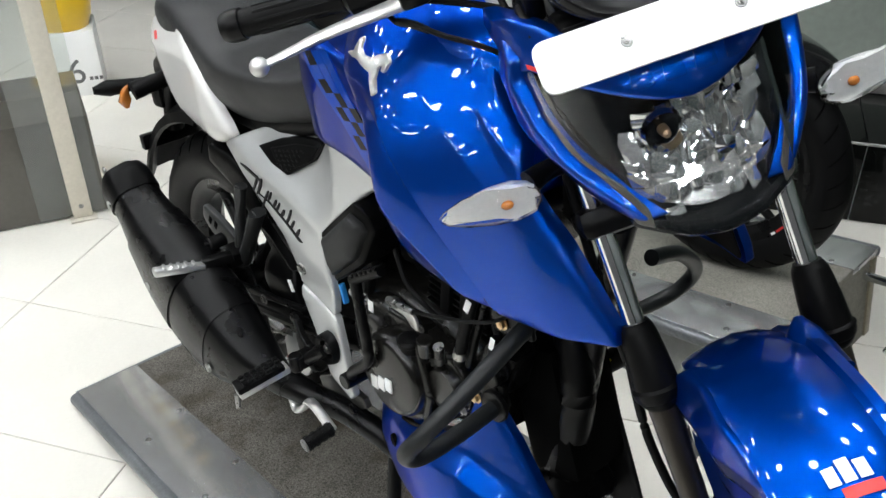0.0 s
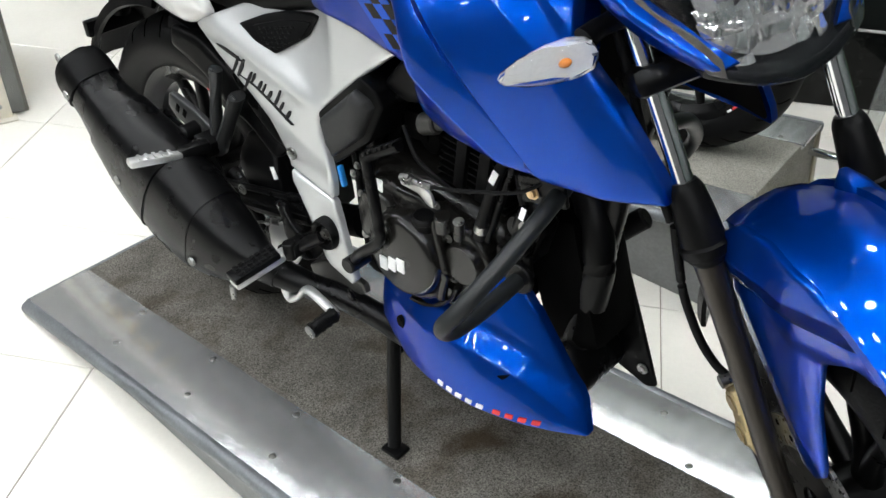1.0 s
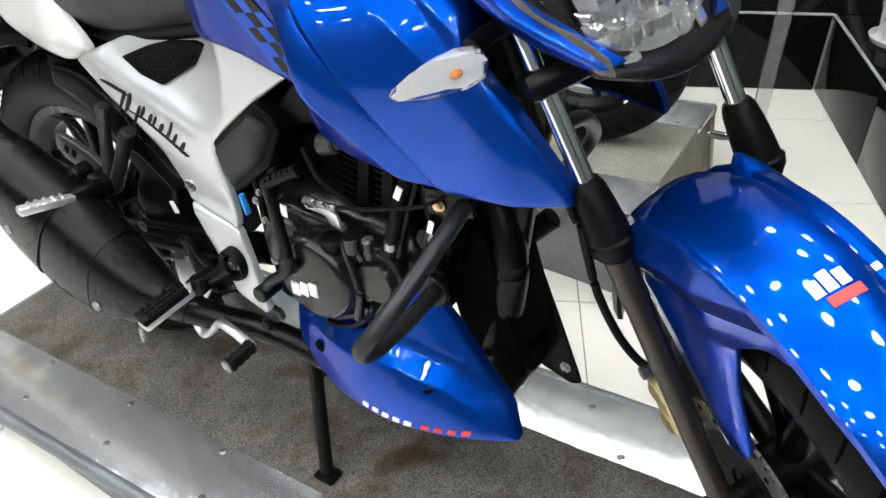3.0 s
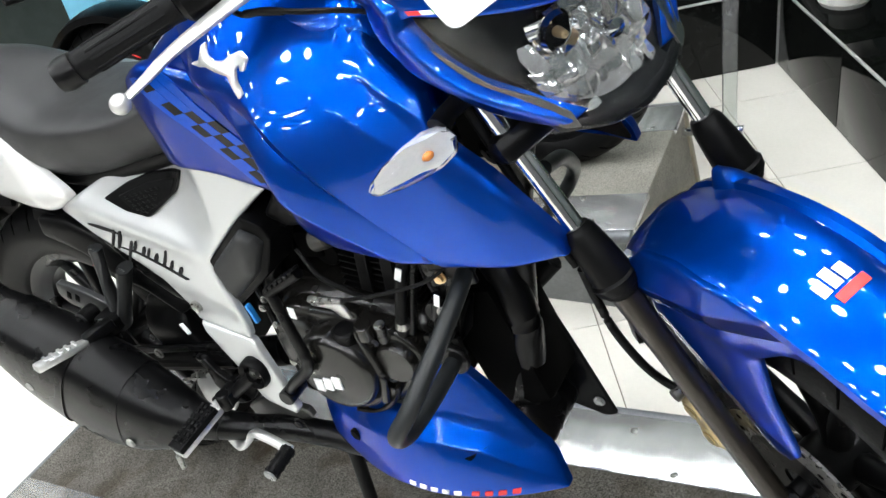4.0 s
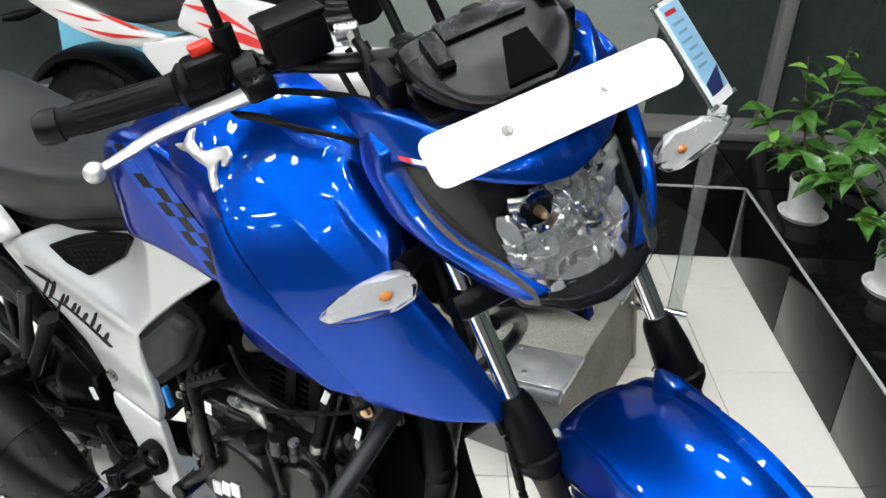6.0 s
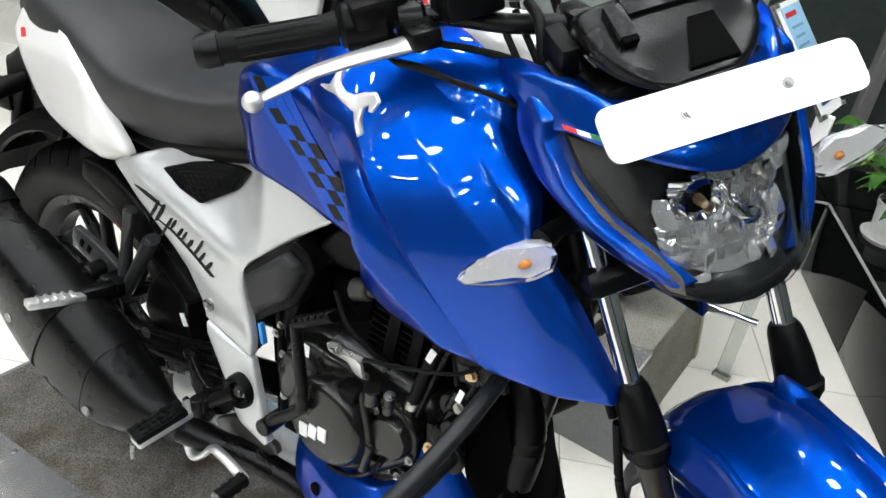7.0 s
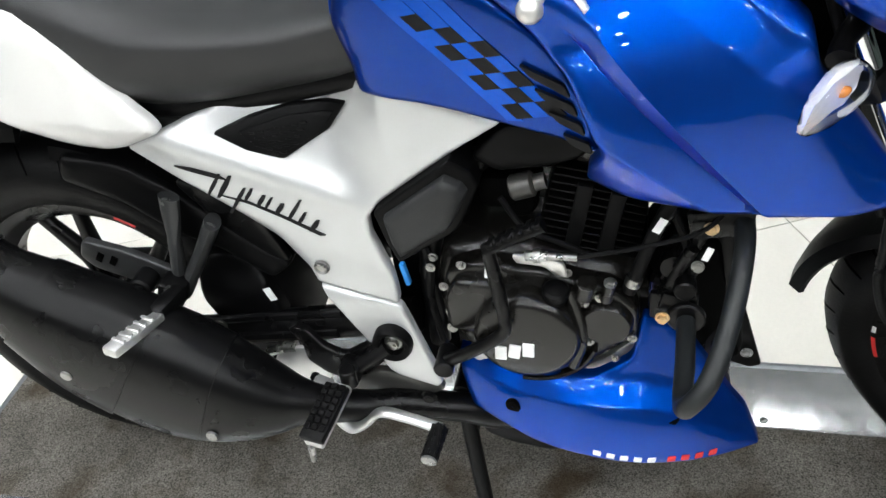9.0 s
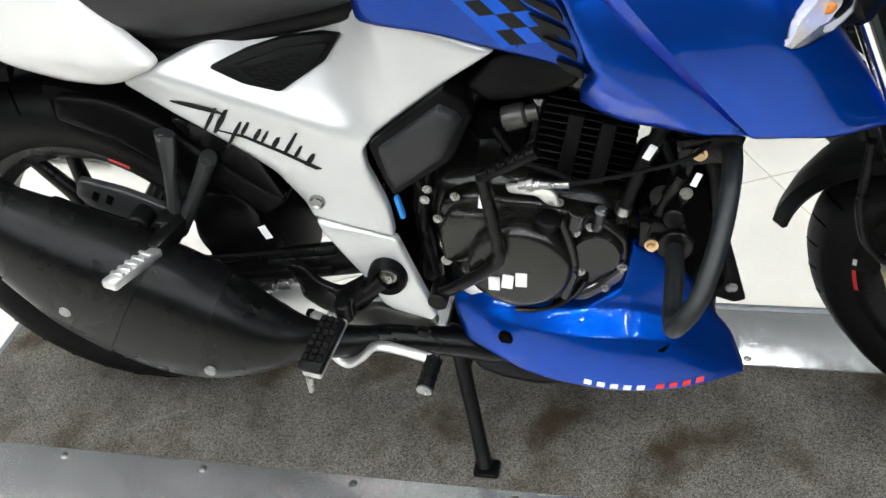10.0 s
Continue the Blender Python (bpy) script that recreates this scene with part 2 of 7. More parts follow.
def shell(outline, ymap, thick=0.006, rim=0.006, cell=0.012, corner=0.3, lines=(), n=4):
    """A curved panel: its outline lies in x and z, ymap(x, z) gives its outer face (towards -y), with a rolled rim; lines are creases that the mesh follows."""
    from mathutils.geometry import delaunay_2d_cdt
    o = round_poly([Vector(p) for p in outline], corner, n) if corner else [Vector(p) for p in outline]
    loop = []
    for a, b in zip(o, o[1:] + o[:1]):
        k = max(1, int((b - a).length / cell))
        loop += [a + (b - a) * j / k for j in range(k)]
    pts = np.array([p[:] for p in loop])
    lo, hi = pts.min(0), pts.max(0)
    a, b = pts, np.roll(pts, -1, 0)

    def dist(q):
        ab = b - a
        t = np.clip(((q - a) * ab).sum(1) / np.maximum((ab ** 2).sum(1), 1e-12), 0, 1)
        return np.sqrt((((a + ab * t[:, None]) - q) ** 2).sum(1).min())

    def inside(q):
        c = (a[:, 1] > q[1]) != (b[:, 1] > q[1])
        xs = a[:, 0] + (q[1] - a[:, 1]) / np.where(c, b[:, 1] - a[:, 1], 1) * (b[:, 0] - a[:, 0])
        return (c & (q[0] < xs)).sum() % 2 == 1

    inner = []
    rings = (rim * 0.12, rim * 0.38, rim) if rim else ()
    k = len(loop)
    turn = 1 if sum(loop[i - 1][0] * loop[i][1] - loop[i][0] * loop[i - 1][1] for i in range(k)) > 0 else -1
    for off in rings:
        for i in range(k):
            d = loop[(i + 1) % k] - loop[i - 1]
            nrm = Vector((-d[1], d[0])).normalized() * turn
            q = loop[i] + nrm * off
            if inside(np.array(q[:])) and abs(dist(np.array(q[:])) - off) < off * 0.08:
                inner.append(q)
    sharp = []
    for p, q in lines:
        p, q = np.array(p), np.array(q)
        k = max(2, int(np.linalg.norm(q - p) / (cell * 0.5)))
        sharp += [r for r in (p + (q - p) * i / k for i in range(k + 1)) if inside(r) and dist(r) > rim * 1.3]
    inner += [Vector(r) for r in sharp]
    sharp = np.array(sharp) if sharp else np.full((1, 2), 9.0)
    for i, x in enumerate(np.arange(lo[0], hi[0], cell)):
        for z in np.arange(lo[1] + (i % 2) * cell / 2, hi[1], cell):
            q = np.array((x, z))
            if inside(q) and dist(q) > rim + cell * 0.4 and ((sharp - q) ** 2).sum(1).min() > (cell * 0.45) ** 2:
                inner.append(Vector((x, z)))
    # a ring just inside the border carries the rolled rim
    m = len(loop)
    allp = loop + inner
    vv, _, ff, _, _, _ = delaunay_2d_cdt(allp, [(i, (i + 1) % m) for i in range(m)], [list(range(m))], 1, 1e-6)
    bm = bmesh.new()
    front, back = [], []
    for p in vv:
        d = dist(np.array(p[:]))
        t = min(1.0, d / rim) if rim else 1.0
        roll = rim * (1 - math.sqrt(max(0.0, 1 - (1 - t) ** 2))) if rim else 0.0
        y = ymap(p[0], p[1])
        front.append(bm.verts.new((p[0], y + roll, p[1])))
        back.append(bm.verts.new((p[0], y + max(thick, roll), p[1])))
    edges = {}
    for f in ff:
        try:
            bm.faces.new([front[i] for i in f])
            bm.faces.new([back[i] for i in f][::-1])
        except ValueError:
            continue
        for i, j in zip(f, f[1:] + f[:1]):
            edges[(i, j)] = edges.get((i, j), 0) + 1
    for (i, j) in edges:
        if (j, i) not in edges:
            bm.faces.new((front[j], front[i], back[i], back[j]))
    return bm


def mirrored(bm, y=0.012):
    """A copy on the bike's other side."""
    c = bm.copy()
    bmesh.ops.scale(c, vec=(1, -1, 1), verts=c.verts)
    bmesh.ops.translate(c, vec=(0, 2 * y, 0), verts=c.verts)
    bmesh.ops.reverse_faces(c, faces=c.faces)
    return c


def loft_x(stations, n=28, y0=0.012, cap=True):
    """Body along x. Station: x, half width, bottom, top, height share of the widest line, roundness above and below."""
    rings = []
    for x, w, zb, zt, share, up, dn in stations:
        zm = zb + (zt - zb) * share
        ring = []
        for k in range(n):
            a = 2 * math.pi * k / n
            c, s = math.cos(a), math.sin(a)
            e = 2 / (up if s >= 0 else dn)
            ring.append(Vector((x, y0 + w * math.copysign(abs(c) ** e, c), zm + (zt - zm if s >= 0 else zm - zb) * math.copysign(abs(s) ** e, s))))
        rings.append(ring)
    return skin(rings, cap)


def dense(stations, k=4):
    """More stations between the given ones, smoothly."""
    s = np.array(stations, float)
    return [tuple(v) for v in map(list, smooth_rows(s, k))]


def smooth_rows(s, k):
    out = []
    for i in range(len(s) - 1):
        a, b = s[i], s[i + 1]
        z = s[i - 1] if i else a * 2 - b
        c = s[i + 2] if i + 2 < len(s) else b * 2 - a
        for j in range(k):
            t = j / k
            out.append(0.5 * (2 * a + (b - z) * t + (2 * z - 5 * a + 4 * b - c) * t * t + (3 * a - z - 3 * b + c) * t ** 3))
    out.append(s[-1])
    return out



def sticker(outline, ymap, lift=0.0012, corner=0.12):
    """A thin decal that follows a panel."""
    return shell(outline, lambda x, z: ymap(x, z) - lift, lift, 0, 0.012, corner, n=2)


def interp(table):
    xs, ys = zip(*table)
    return lambda x: float(np.interp(x, xs, ys))


def soft(v, w):
    """A smooth stand-in for max(0, v) with a bend of about width w."""
    return (v + math.sqrt(v * v + w * w)) / 2 - w / 2 * math.exp(-(v / w) ** 2)


def ridge(a, b):
    """Signed distance from the line a to b; positive to its right."""
    ax, az = a
    dx, dz = b[0] - ax, b[1] - az
    L = math.hypot(dx, dz)
    return lambda x, z: ((x - ax) * dz - (z - az) * dx) / L

# ---- the showroom ----
ROOM = Matrix.Rotation(radians(32), 4, "Z")      # the tile grid and walls stand askew to the ramp
WALL_E, WALL_N, LEDGE_E, LEDGE_N, LEDGE_H = 1.95, 2.25, 1.40, 1.66, 0.28
WEST, SOUTH, HIGH, FAR, LEDGE_W = -5.2, -4.6, 3.1, 4.0, -1.41

TILE = mat("cream_vitrified_tile", (0.72, 0.695, 0.635), 0.14, grain=0.02, scale=120, spots=0.035, wear=3.0, rough_var=0.05)
GROUT = mat("tile_joint", (0.22, 0.19, 0.15), 0.8, grain=0.2, scale=200)
GRANITE = mat("black_granite", (0.004, 0.0045, 0.0042), 0.07, grain=0.3, scale=300, spots=0.3, wear=40, rough_var=0.03, spec=0.22)
PLASTER = mat("dark_grey_plaster", (0.075, 0.076, 0.078), 0.7, grain=0.03, scale=80, spots=0.04, bump=0.1)
CEILING = mat("dark_ceiling_paint", (0.07, 0.07, 0.07), 0.8, grain=0.05, scale=80, spots=0.05)
DARK_WALL = mat("grey_green_wall", (0.030, 0.038, 0.035), 0.16, grain=0.1, scale=30, spots=0.3, wear=1.6, rough_var=0.06)
JOINT_LIGHT = mat("pale_joint", (0.42, 0.42, 0.41), 0.5, grain=0.1, scale=100)
FRAME_ALU = mat("grey_window_frame", (0.35, 0.34, 0.33), 0.4, 0.6, grain=0.08, scale=100)


def slab(name, x0, x1, y0, y1, z0, z1, material, label, category="", bevel=0.0, m=ROOM):
    b = box(((x0 + x1) / 2, (y0 + y1) / 2, (z0 + z1) / 2), (x1 - x0, y1 - y0, z1 - z0), bevel)
    return solid(name, b, material, label, category, m, kind="structure")


floor = slab("floor", WEST, WALL_E + 0.2, SOUTH, FAR + 0.2, -0.15, -0.004, GROUT, "cream polished tile floor with thin dark joints", "floor")
slab("ceiling", WEST, WALL_E + 0.2, SOUTH, FAR + 0.2, HIGH, HIGH + 0.15, CEILING, "dark grey showroom ceiling with many small lamps", "ceiling")
slab("wall_north", LEDGE_W, WALL_E + 0.2, WALL_N, WALL_N + 0.2, 0, HIGH, DARK_WALL, "dark grey-green glossy wall behind the granite ledge", "wall")
slab("wall_east", WALL_E, WALL_E + 0.2, SOUTH, WALL_N, 0, HIGH, DARK_WALL, "dark grey-green glossy wall behind the potted plants", "wall")
slab("wall_far", WEST, LEDGE_W + 0.2, FAR, FAR + 0.2, 0, HIGH, PLASTER, "plain dark grey showroom wall", "wall")
slab("wall_return", LEDGE_W, LEDGE_W + 0.2, WALL_N + 0.2, FAR, 0, HIGH, PLASTER, "plain dark grey return wall", "wall")
slab("wall_west", WEST - 0.2, WEST, SOUTH - 0.2, FAR + 0.2, 0, HIGH, PLASTER, "plain dark grey showroom wall", "wall")
slab("wall_south", WEST, WALL_E + 0.2, SOUTH - 0.2, SOUTH, 0, HIGH, PLASTER, "plain dark grey showroom wall", "wall")

# L-shaped granite ledge along the two walls
ledge = thing("granite_ledge", "low ledge clad in polished black granite with pale joints", "ledge", ROOM, kind="structure")
part("core", join(box(((LEDGE_E + WALL_E) / 2, (SOUTH + 0.5 + LEDGE_N) / 2, LEDGE_H / 2 - 0.012), (WALL_E - LEDGE_E - 0.03, LEDGE_N - SOUTH - 0.5, LEDGE_H - 0.03), 0),
                  box(((LEDGE_W + WALL_E) / 2, (LEDGE_N + WALL_N) / 2, LEDGE_H / 2 - 0.012), (WALL_E - LEDGE_W, WALL_N - LEDGE_N - 0.03, LEDGE_H - 0.03), 0)), JOINT_LIGHT, ledge)
g = 0.002
y = LEDGE_N
while y > SOUTH + 0.6:
    part("face_slab", box((LEDGE_E + 0.010, y - 0.235, LEDGE_H / 2 - 0.004), (0.012, 0.47 - 2 * g, LEDGE_H - 0.012), 0.001), GRANITE, ledge)
    part("top_slab", box((LEDGE_E + 0.275, y - 0.235, LEDGE_H - 0.008), (0.535, 0.47 - 2 * g, 0.014), 0.002), GRANITE, ledge)
    y -= 0.47
x = LEDGE_E
while x > LEDGE_W + 0.3:
    part("face_slab", box((x - 0.235, LEDGE_N + 0.010, LEDGE_H / 2 - 0.004), (0.47 - 2 * g, 0.012, LEDGE_H - 0.012), 0.001), GRANITE, ledge)
    part("top_slab", box((x - 0.235, LEDGE_N + 0.295, LEDGE_H - 0.008), (0.47 - 2 * g, 0.575, 0.014), 0.002), GRANITE, ledge)
    x -= 0.47
part("corner_slab", box((LEDGE_E + 0.275, LEDGE_N + 0.295, LEDGE_H - 0.008), (0.54, 0.575, 0.014), 0.002), GRANITE, ledge)
part("edge_strip", join(box((LEDGE_E + 0.003, (SOUTH + 0.6 + LEDGE_N) / 2, LEDGE_H - 0.003), (0.008, LEDGE_N - SOUTH - 0.6, 0.008), 0.002),
                        box(((LEDGE_E + LEDGE_W) / 2, LEDGE_N + 0.003, LEDGE_H - 0.003), (LEDGE_E - LEDGE_W, 0.008, 0.008), 0.002)), JOINT_LIGHT, ledge)

# ceiling lamps: many small bright round lamps, none quite in line
PANEL = glow("lamp_panel", (0.95, 0.985, 1.0), 88.0)
LAMP_FRAME = mat("lamp_frame", (0.5, 0.5, 0.5), 0.5, grain=0.03)
lamp = thing("ceiling_light", "small round white recessed ceiling light", "ceiling light", ROOM @ Matrix.Translation((0, 0, HIGH)), "ceiling lights")
part("frame", lathe([(0.103, -0.014), (0.125, -0.014), (0.128, -0.002), (0.103, -0.002)], (0, 0, 0), (0, 0, 1), 24), LAMP_FRAME, lamp)
part("diffuser", cyl((0, 0, -0.010), (0, 0, -0.003), 0.100, seg=20), PANEL, lamp)
jitter = random.Random(31)
for i in range(8):
    for j in range(8):
        spot = ROOM @ Matrix.Translation((1.3 - 0.85 * i + jitter.uniform(-0.16, 0.16), 1.55 - 0.82 * j + jitter.uniform(-0.16, 0.16), HIGH))
        if (i, j) != (0, 0):
            copy_thing(lamp, spot)
        else:
            corner_spot = spot
lamp.matrix_basis = corner_spot

# ---- the display ramp ----
METAL_TOP = mat("scuffed_aluminium", (0.68, 0.685, 0.69), 0.26, 0.82, grain=0.07, scale=260, spots=0.05, wear=5.0, bump=0.8, wave=11.0, stretch=(1.0, 0.30, 1.0))
LIP = mat("dull_grey_nosing", (0.17, 0.18, 0.19), 0.42, 0.5, grain=0.12, scale=160, spots=0.15, wear=9.0, rough_var=0.1, bump=0.15)
SKIRT = mat("grey_painted_skirt", (0.20, 0.205, 0.205), 0.5, grain=0.08, scale=120, spots=0.1)
CARPET = mat("grey_carpet", (0.118, 0.110, 0.097), 0.95, grain=0.75, scale=380, spots=0.22, wear=9.0, bump=1.0, spec=0.1, stain=((0.040, 0.027, 0.015), 7.0, 0.52, 0.85))
X0, X1, YN, YC, YD, YF = -0.945, 1.25, -0.345, -0.185, 0.118, 0.262     # ends, near lip, carpet edges, far lip


PALE_CARPET = mat("pale_grey_carpet", (0.25, 0.24, 0.21), 0.95, grain=0.45, scale=380, spots=0.15, wear=6.0, bump=1.0, spec=0.1)
TAN_METAL = mat("tan_metal_angle", (0.26, 0.23, 0.17), 0.4, 0.5, grain=0.1, scale=120, spots=0.2)


def display_ramp(m, x1, label, carpet=None):
    carpet = carpet or CARPET
    r = thing("display_ramp", label, "display stand", m, "display ramps")
    L, c = x1 - X0, (x1 + X0) / 2
    part("carpet", box((c, (YC + YD) / 2, -0.012), (L - 0.004, YD - YC + 0.004, 0.022), 0.004), carpet, r, "worn grey-brown carpet")
    for y0, y1 in ((YN, YC), (YD, YF)):
        part("metal_strip", box((c, (y0 + y1) / 2, -0.009), (L, y1 - y0 - 0.003, 0.018), 0.002), METAL_TOP, r, "scuffed bare aluminium tread strip")
    part("lip", cyl((X0, YN - 0.006, -0.016), (x1, YN - 0.006, -0.016), 0.0165, seg=20, bevel=0.004), LIP, r, "rounded aluminium nosing")
    part("lip", cyl((X0, YF + 0.006, -0.016), (x1, YF + 0.006, -0.016), 0.0165, seg=20, bevel=0.004), LIP, r)
    part("end_lip", cyl((X0 - 0.002, YN, -0.014), (X0 - 0.002, YF, -0.014), 0.013, seg=16), LIP, r)
    t = math.tan(radians(8.5))
    low = lambda x: -(0.168 + x * math.sin(radians(8.5))) / math.cos(radians(8.5))
    for y in (YN + 0.012, YF - 0.012):
        bm = bmesh.new()
        v = [bm.verts.new((x, y + s, z)) for s in (-0.004, 0.004) for x, z in ((X0 + 0.03, -0.018), (x1 - 0.01, -0.018), (x1 - 0.01, low(x1) + 0.002), (X0 + 0.03, min(-0.019, low(X0 + 0.03) + 0.002)))]
        for q in ((0, 1, 2, 3), (7, 6, 5, 4), (0, 4, 5, 1), (1, 5, 6, 2), (2, 6, 7, 3), (3, 7, 4, 0)):
            bm.faces.new([v[k] for k in q])
        part("skirt", bm, SKIRT, r, "grey painted sheet skirt")
    bm = bmesh.new()
    v = [bm.verts.new((x1 - 0.012 + s, y, z)) for s in (0, 0.008) for y, z in ((YN + 0.012, -0.018), (YF - 0.012, -0.018), (YF - 0.012, low(x1) + 0.002), (YN + 0.012, low(x1) + 0.002))]
    for q in ((0, 1, 2, 3), (7, 6, 5, 4), (0, 4, 5, 1), (1, 5, 6, 2), (2, 6, 7, 3), (3, 7, 4, 0)):
        bm.faces.new([v[k] for k in q])
    part("end_panel", bm, carpet, r, "carpeted front end")
    part("corner_angle", join(box((x1 - 0.004, YF - 0.018, (low(x1) - 0.02) / 2), (0.012, 0.030, -low(x1) - 0.024), 0.002), box((x1 - 0.022, YF - 0.004, (low(x1) - 0.02) / 2), (0.040, 0.008, -low(x1) - 0.024), 0.002)), TAN_METAL, r, "tan metal corner angle")
    for y, off in ((YC - 0.018, 0.0), (-0.302, 0.05), (0.222, 0.0), (0.135, 0.1)):
        x = X0 + 0.28 + off
        while x < x1 - 0.05:
            part("screw", join(cyl((x, y, 0), (x, y, 0.0015), 0.0075, 0.0055, seg=14), cyl((x, y, 0.0015), (x, y, 0.0019), 0.0022, seg=8)), STEEL, r)
            x += 0.275
    return r


display_ramp(RAMP, X1, "sloping display ramp with aluminium edges and grey carpet top")

# ---- the blue motorcycle ----
YB = 0.012
bike = thing("motorcycle", "blue, silver and white naked motorcycle on its centre stand", "motorcycle", RAMP)
AXIS = Matrix.Rotation(radians(-36.5), 4, Vector((-math.sin(radians(22)), 0, math.cos(radians(22)))))
HEAD = Vector((0.632, YB, 0.70))
STEER = Matrix.Translation(HEAD) @ AXIS @ Matrix.Translation(-HEAD)     # bars turned to the right

# silver side panel: a ridge runs from the grille's foot to the elbow, faces fall away on both sides
r_mid = ridge((-0.287, 0.728), (-0.050, 0.648))
r_under = ridge((-0.181, 0.622), (-0.022, 0.550))


def side_y(x, z):
    y = -0.092 - 0.13 * max(0, 0.76 - z) - 0.06 * max(0, x + 0.02) + 0.10 * max(0, -0.26 - x)
    fade = max(0.0, min(1.0, (0.03 - x) / 0.08))
    y += fade * (0.32 * max(0.0, -r_mid(x, z)) - 0.007 * math.exp(-(r_mid(x, z) / 0.022) ** 2))
    y += 0.16 * max(0.0, r_under(x, z)) * max(0.0, min(1.0, (z - 0.49) / 0.03))
    return y


silver = part("side_panel", shell([(-0.338, 0.709), (-0.247, 0.742), (-0.162, 0.773), (-0.083, 0.792), (-0.010, 0.799), (0.058, 0.788), (0.124, 0.770), (0.176, 0.755),
                         (0.119, 0.719), (0.057, 0.675), (0.006, 0.637), (-0.009, 0.617), (-0.009, 0.592), (0.012, 0.536), (0.017, 0.485), (-0.100, 0.508), (-0.110, 0.533), (-0.140, 0.580), (-0.181, 0.612), (-0.236, 0.648)],
                        side_y, 0.014, 0.006, 0.010, 0.18), SILVER, bike, "silver painted side panel")
part("heel_panel", shell([(-0.099, 0.5065), (0.018, 0.4835), (0.030, 0.450), (0.048, 0.400), (0.064, 0.358), (0.056, 0.348), (0.0, 0.361), (-0.014, 0.370), (-0.038, 0.415), (-0.070, 0.462)],
                         side_y, 0.014, 0.005, 0.010, 0.2), SILVER, bike, "silver painted heel panel")
grille = part("side_grille", shell([(-0.200, 0.730), (-0.150, 0.748), (-0.100, 0.759), (-0.022, 0.763), (-0.048, 0.729), (-0.108, 0.697), (-0.155, 0.709)],
                                   lambda x, z: side_y(x, z) - 0.0075, 0.012, 0.003, corner=0.1), BLACK, bike, "black textured triangular grille")
part("grille_inset", shell([(-0.165, 0.732), (-0.100, 0.748), (-0.038, 0.752), (-0.058, 0.726), (-0.109, 0.705), (-0.140, 0.713)],
                           lambda x, z: side_y(x, z) - 0.0095, 0.004, 0.0015, corner=0.1), BLACK, grille)
for i in range(5):
    for j in range(7 - int(1.3 * i)):
        x, z = -0.146 + 0.0112 * j + 0.007 * i, 0.730 - 0.0062 * i + 0.0016 * j
        part("stud", box((x, side_y(x, z) - 0.010, z), (0.009, 0.0018, 0.0038), 0.0008, seg=1), BLACK, grille)
part("panel_screw", join(lathe([(0.0005, 0.001), (0.007, 0.001), (0.0105, -0.002), (0.0115, 0.002)], (-0.088, side_y(-0.088, 0.535) - 0.003, 0.535), (0, 1, 0), 20), bolt((-0.088, side_y(-0.088, 0.535) - 0.003, 0.535), (0, -1, 0), 0.004, 0.001)), STEEL, silver)
# dark brushed mark on the silver panel: a long tail, a thin running line and plain slanted strokes of uneven height
def stroke(x, z, up, dn, w, lean=0.75):
    """A plain slanted stroke about the point x, z, thinner at both ends."""
    return sticker([(x - lean * dn - w * 0.3, z - dn), (x - lean * dn + w * 0.3, z - dn - 0.001), (x + w * 0.6, z), (x + lean * up + w * 0.3, z + up), (x + lean * up - w * 0.4, z + up), (x - w * 0.6, z)], side_y, 0.0022, 0.15)


part("decal_tail", sticker([(-0.268, 0.688), (-0.240, 0.686), (-0.205, 0.677), (-0.190, 0.668), (-0.212, 0.672), (-0.240, 0.679)], side_y, 0.0022, 0.3), DECAL_BLACK, silver)
part("decal_line", sticker([(-0.212, 0.646), (-0.170, 0.634), (-0.124, 0.613), (-0.078, 0.589), (-0.070, 0.590), (-0.122, 0.616), (-0.170, 0.637)], side_y, 0.0022, 0.1), DECAL_BLACK, silver)
for x, z, up, dn, w in ((-0.214, 0.660, 0.018, 0.015, 0.006), (-0.199, 0.658, 0.018, 0.016, 0.008), (-0.178, 0.647, 0.010, 0.028, 0.006), (-0.168, 0.646, 0.011, 0.006, 0.006), (-0.152, 0.638, 0.009, 0.008, 0.007), (-0.142, 0.635, 0.009, 0.008, 0.005),
                        (-0.128, 0.627, 0.008, 0.008, 0.008), (-0.112, 0.620, 0.023, 0.009, 0.006), (-0.100, 0.613, 0.010, 0.008, 0.006), (-0.084, 0.603, 0.009, 0.008, 0.008)):
    part("decal_stroke", stroke(x, z, up, dn, w), DECAL_BLACK, silver)

box_y = lambda x, z: -0.120 + 0.35 * max(0, x - 0.100)
cover = part("airbox_cover", shell([(0.002, 0.632), (0.108, 0.712), (0.131, 0.690), (0.139, 0.668), (0.110, 0.609), (0.024, 0.550), (0.012, 0.585)], box_y, 0.06, 0.004, corner=0.12), BLACK, bike, "black plastic airbox cover")
part("cover_face", shell([(0.016, 0.630), (0.102, 0.694), (0.121, 0.679), (0.127, 0.666), (0.103, 0.618), (0.030, 0.566), (0.022, 0.590)], lambda x, z: box_y(x, z) - 0.016, 0.02, 0.014, 0.010, 0.12), mat("grained_plastic", (0.020, 0.0205, 0.021), 0.45, grain=0.2, scale=900, bump=0.25, spec=0.3), cover)
part("side_box", shell([(0.128, 0.698), (0.173, 0.745), (0.265, 0.740), (0.270, 0.705), (0.234, 0.686), (0.157, 0.672)], lambda x, z: -0.092 + 0.3 * max(0, 0.70 - z), 0.08, 0.006), BLACK, bike)

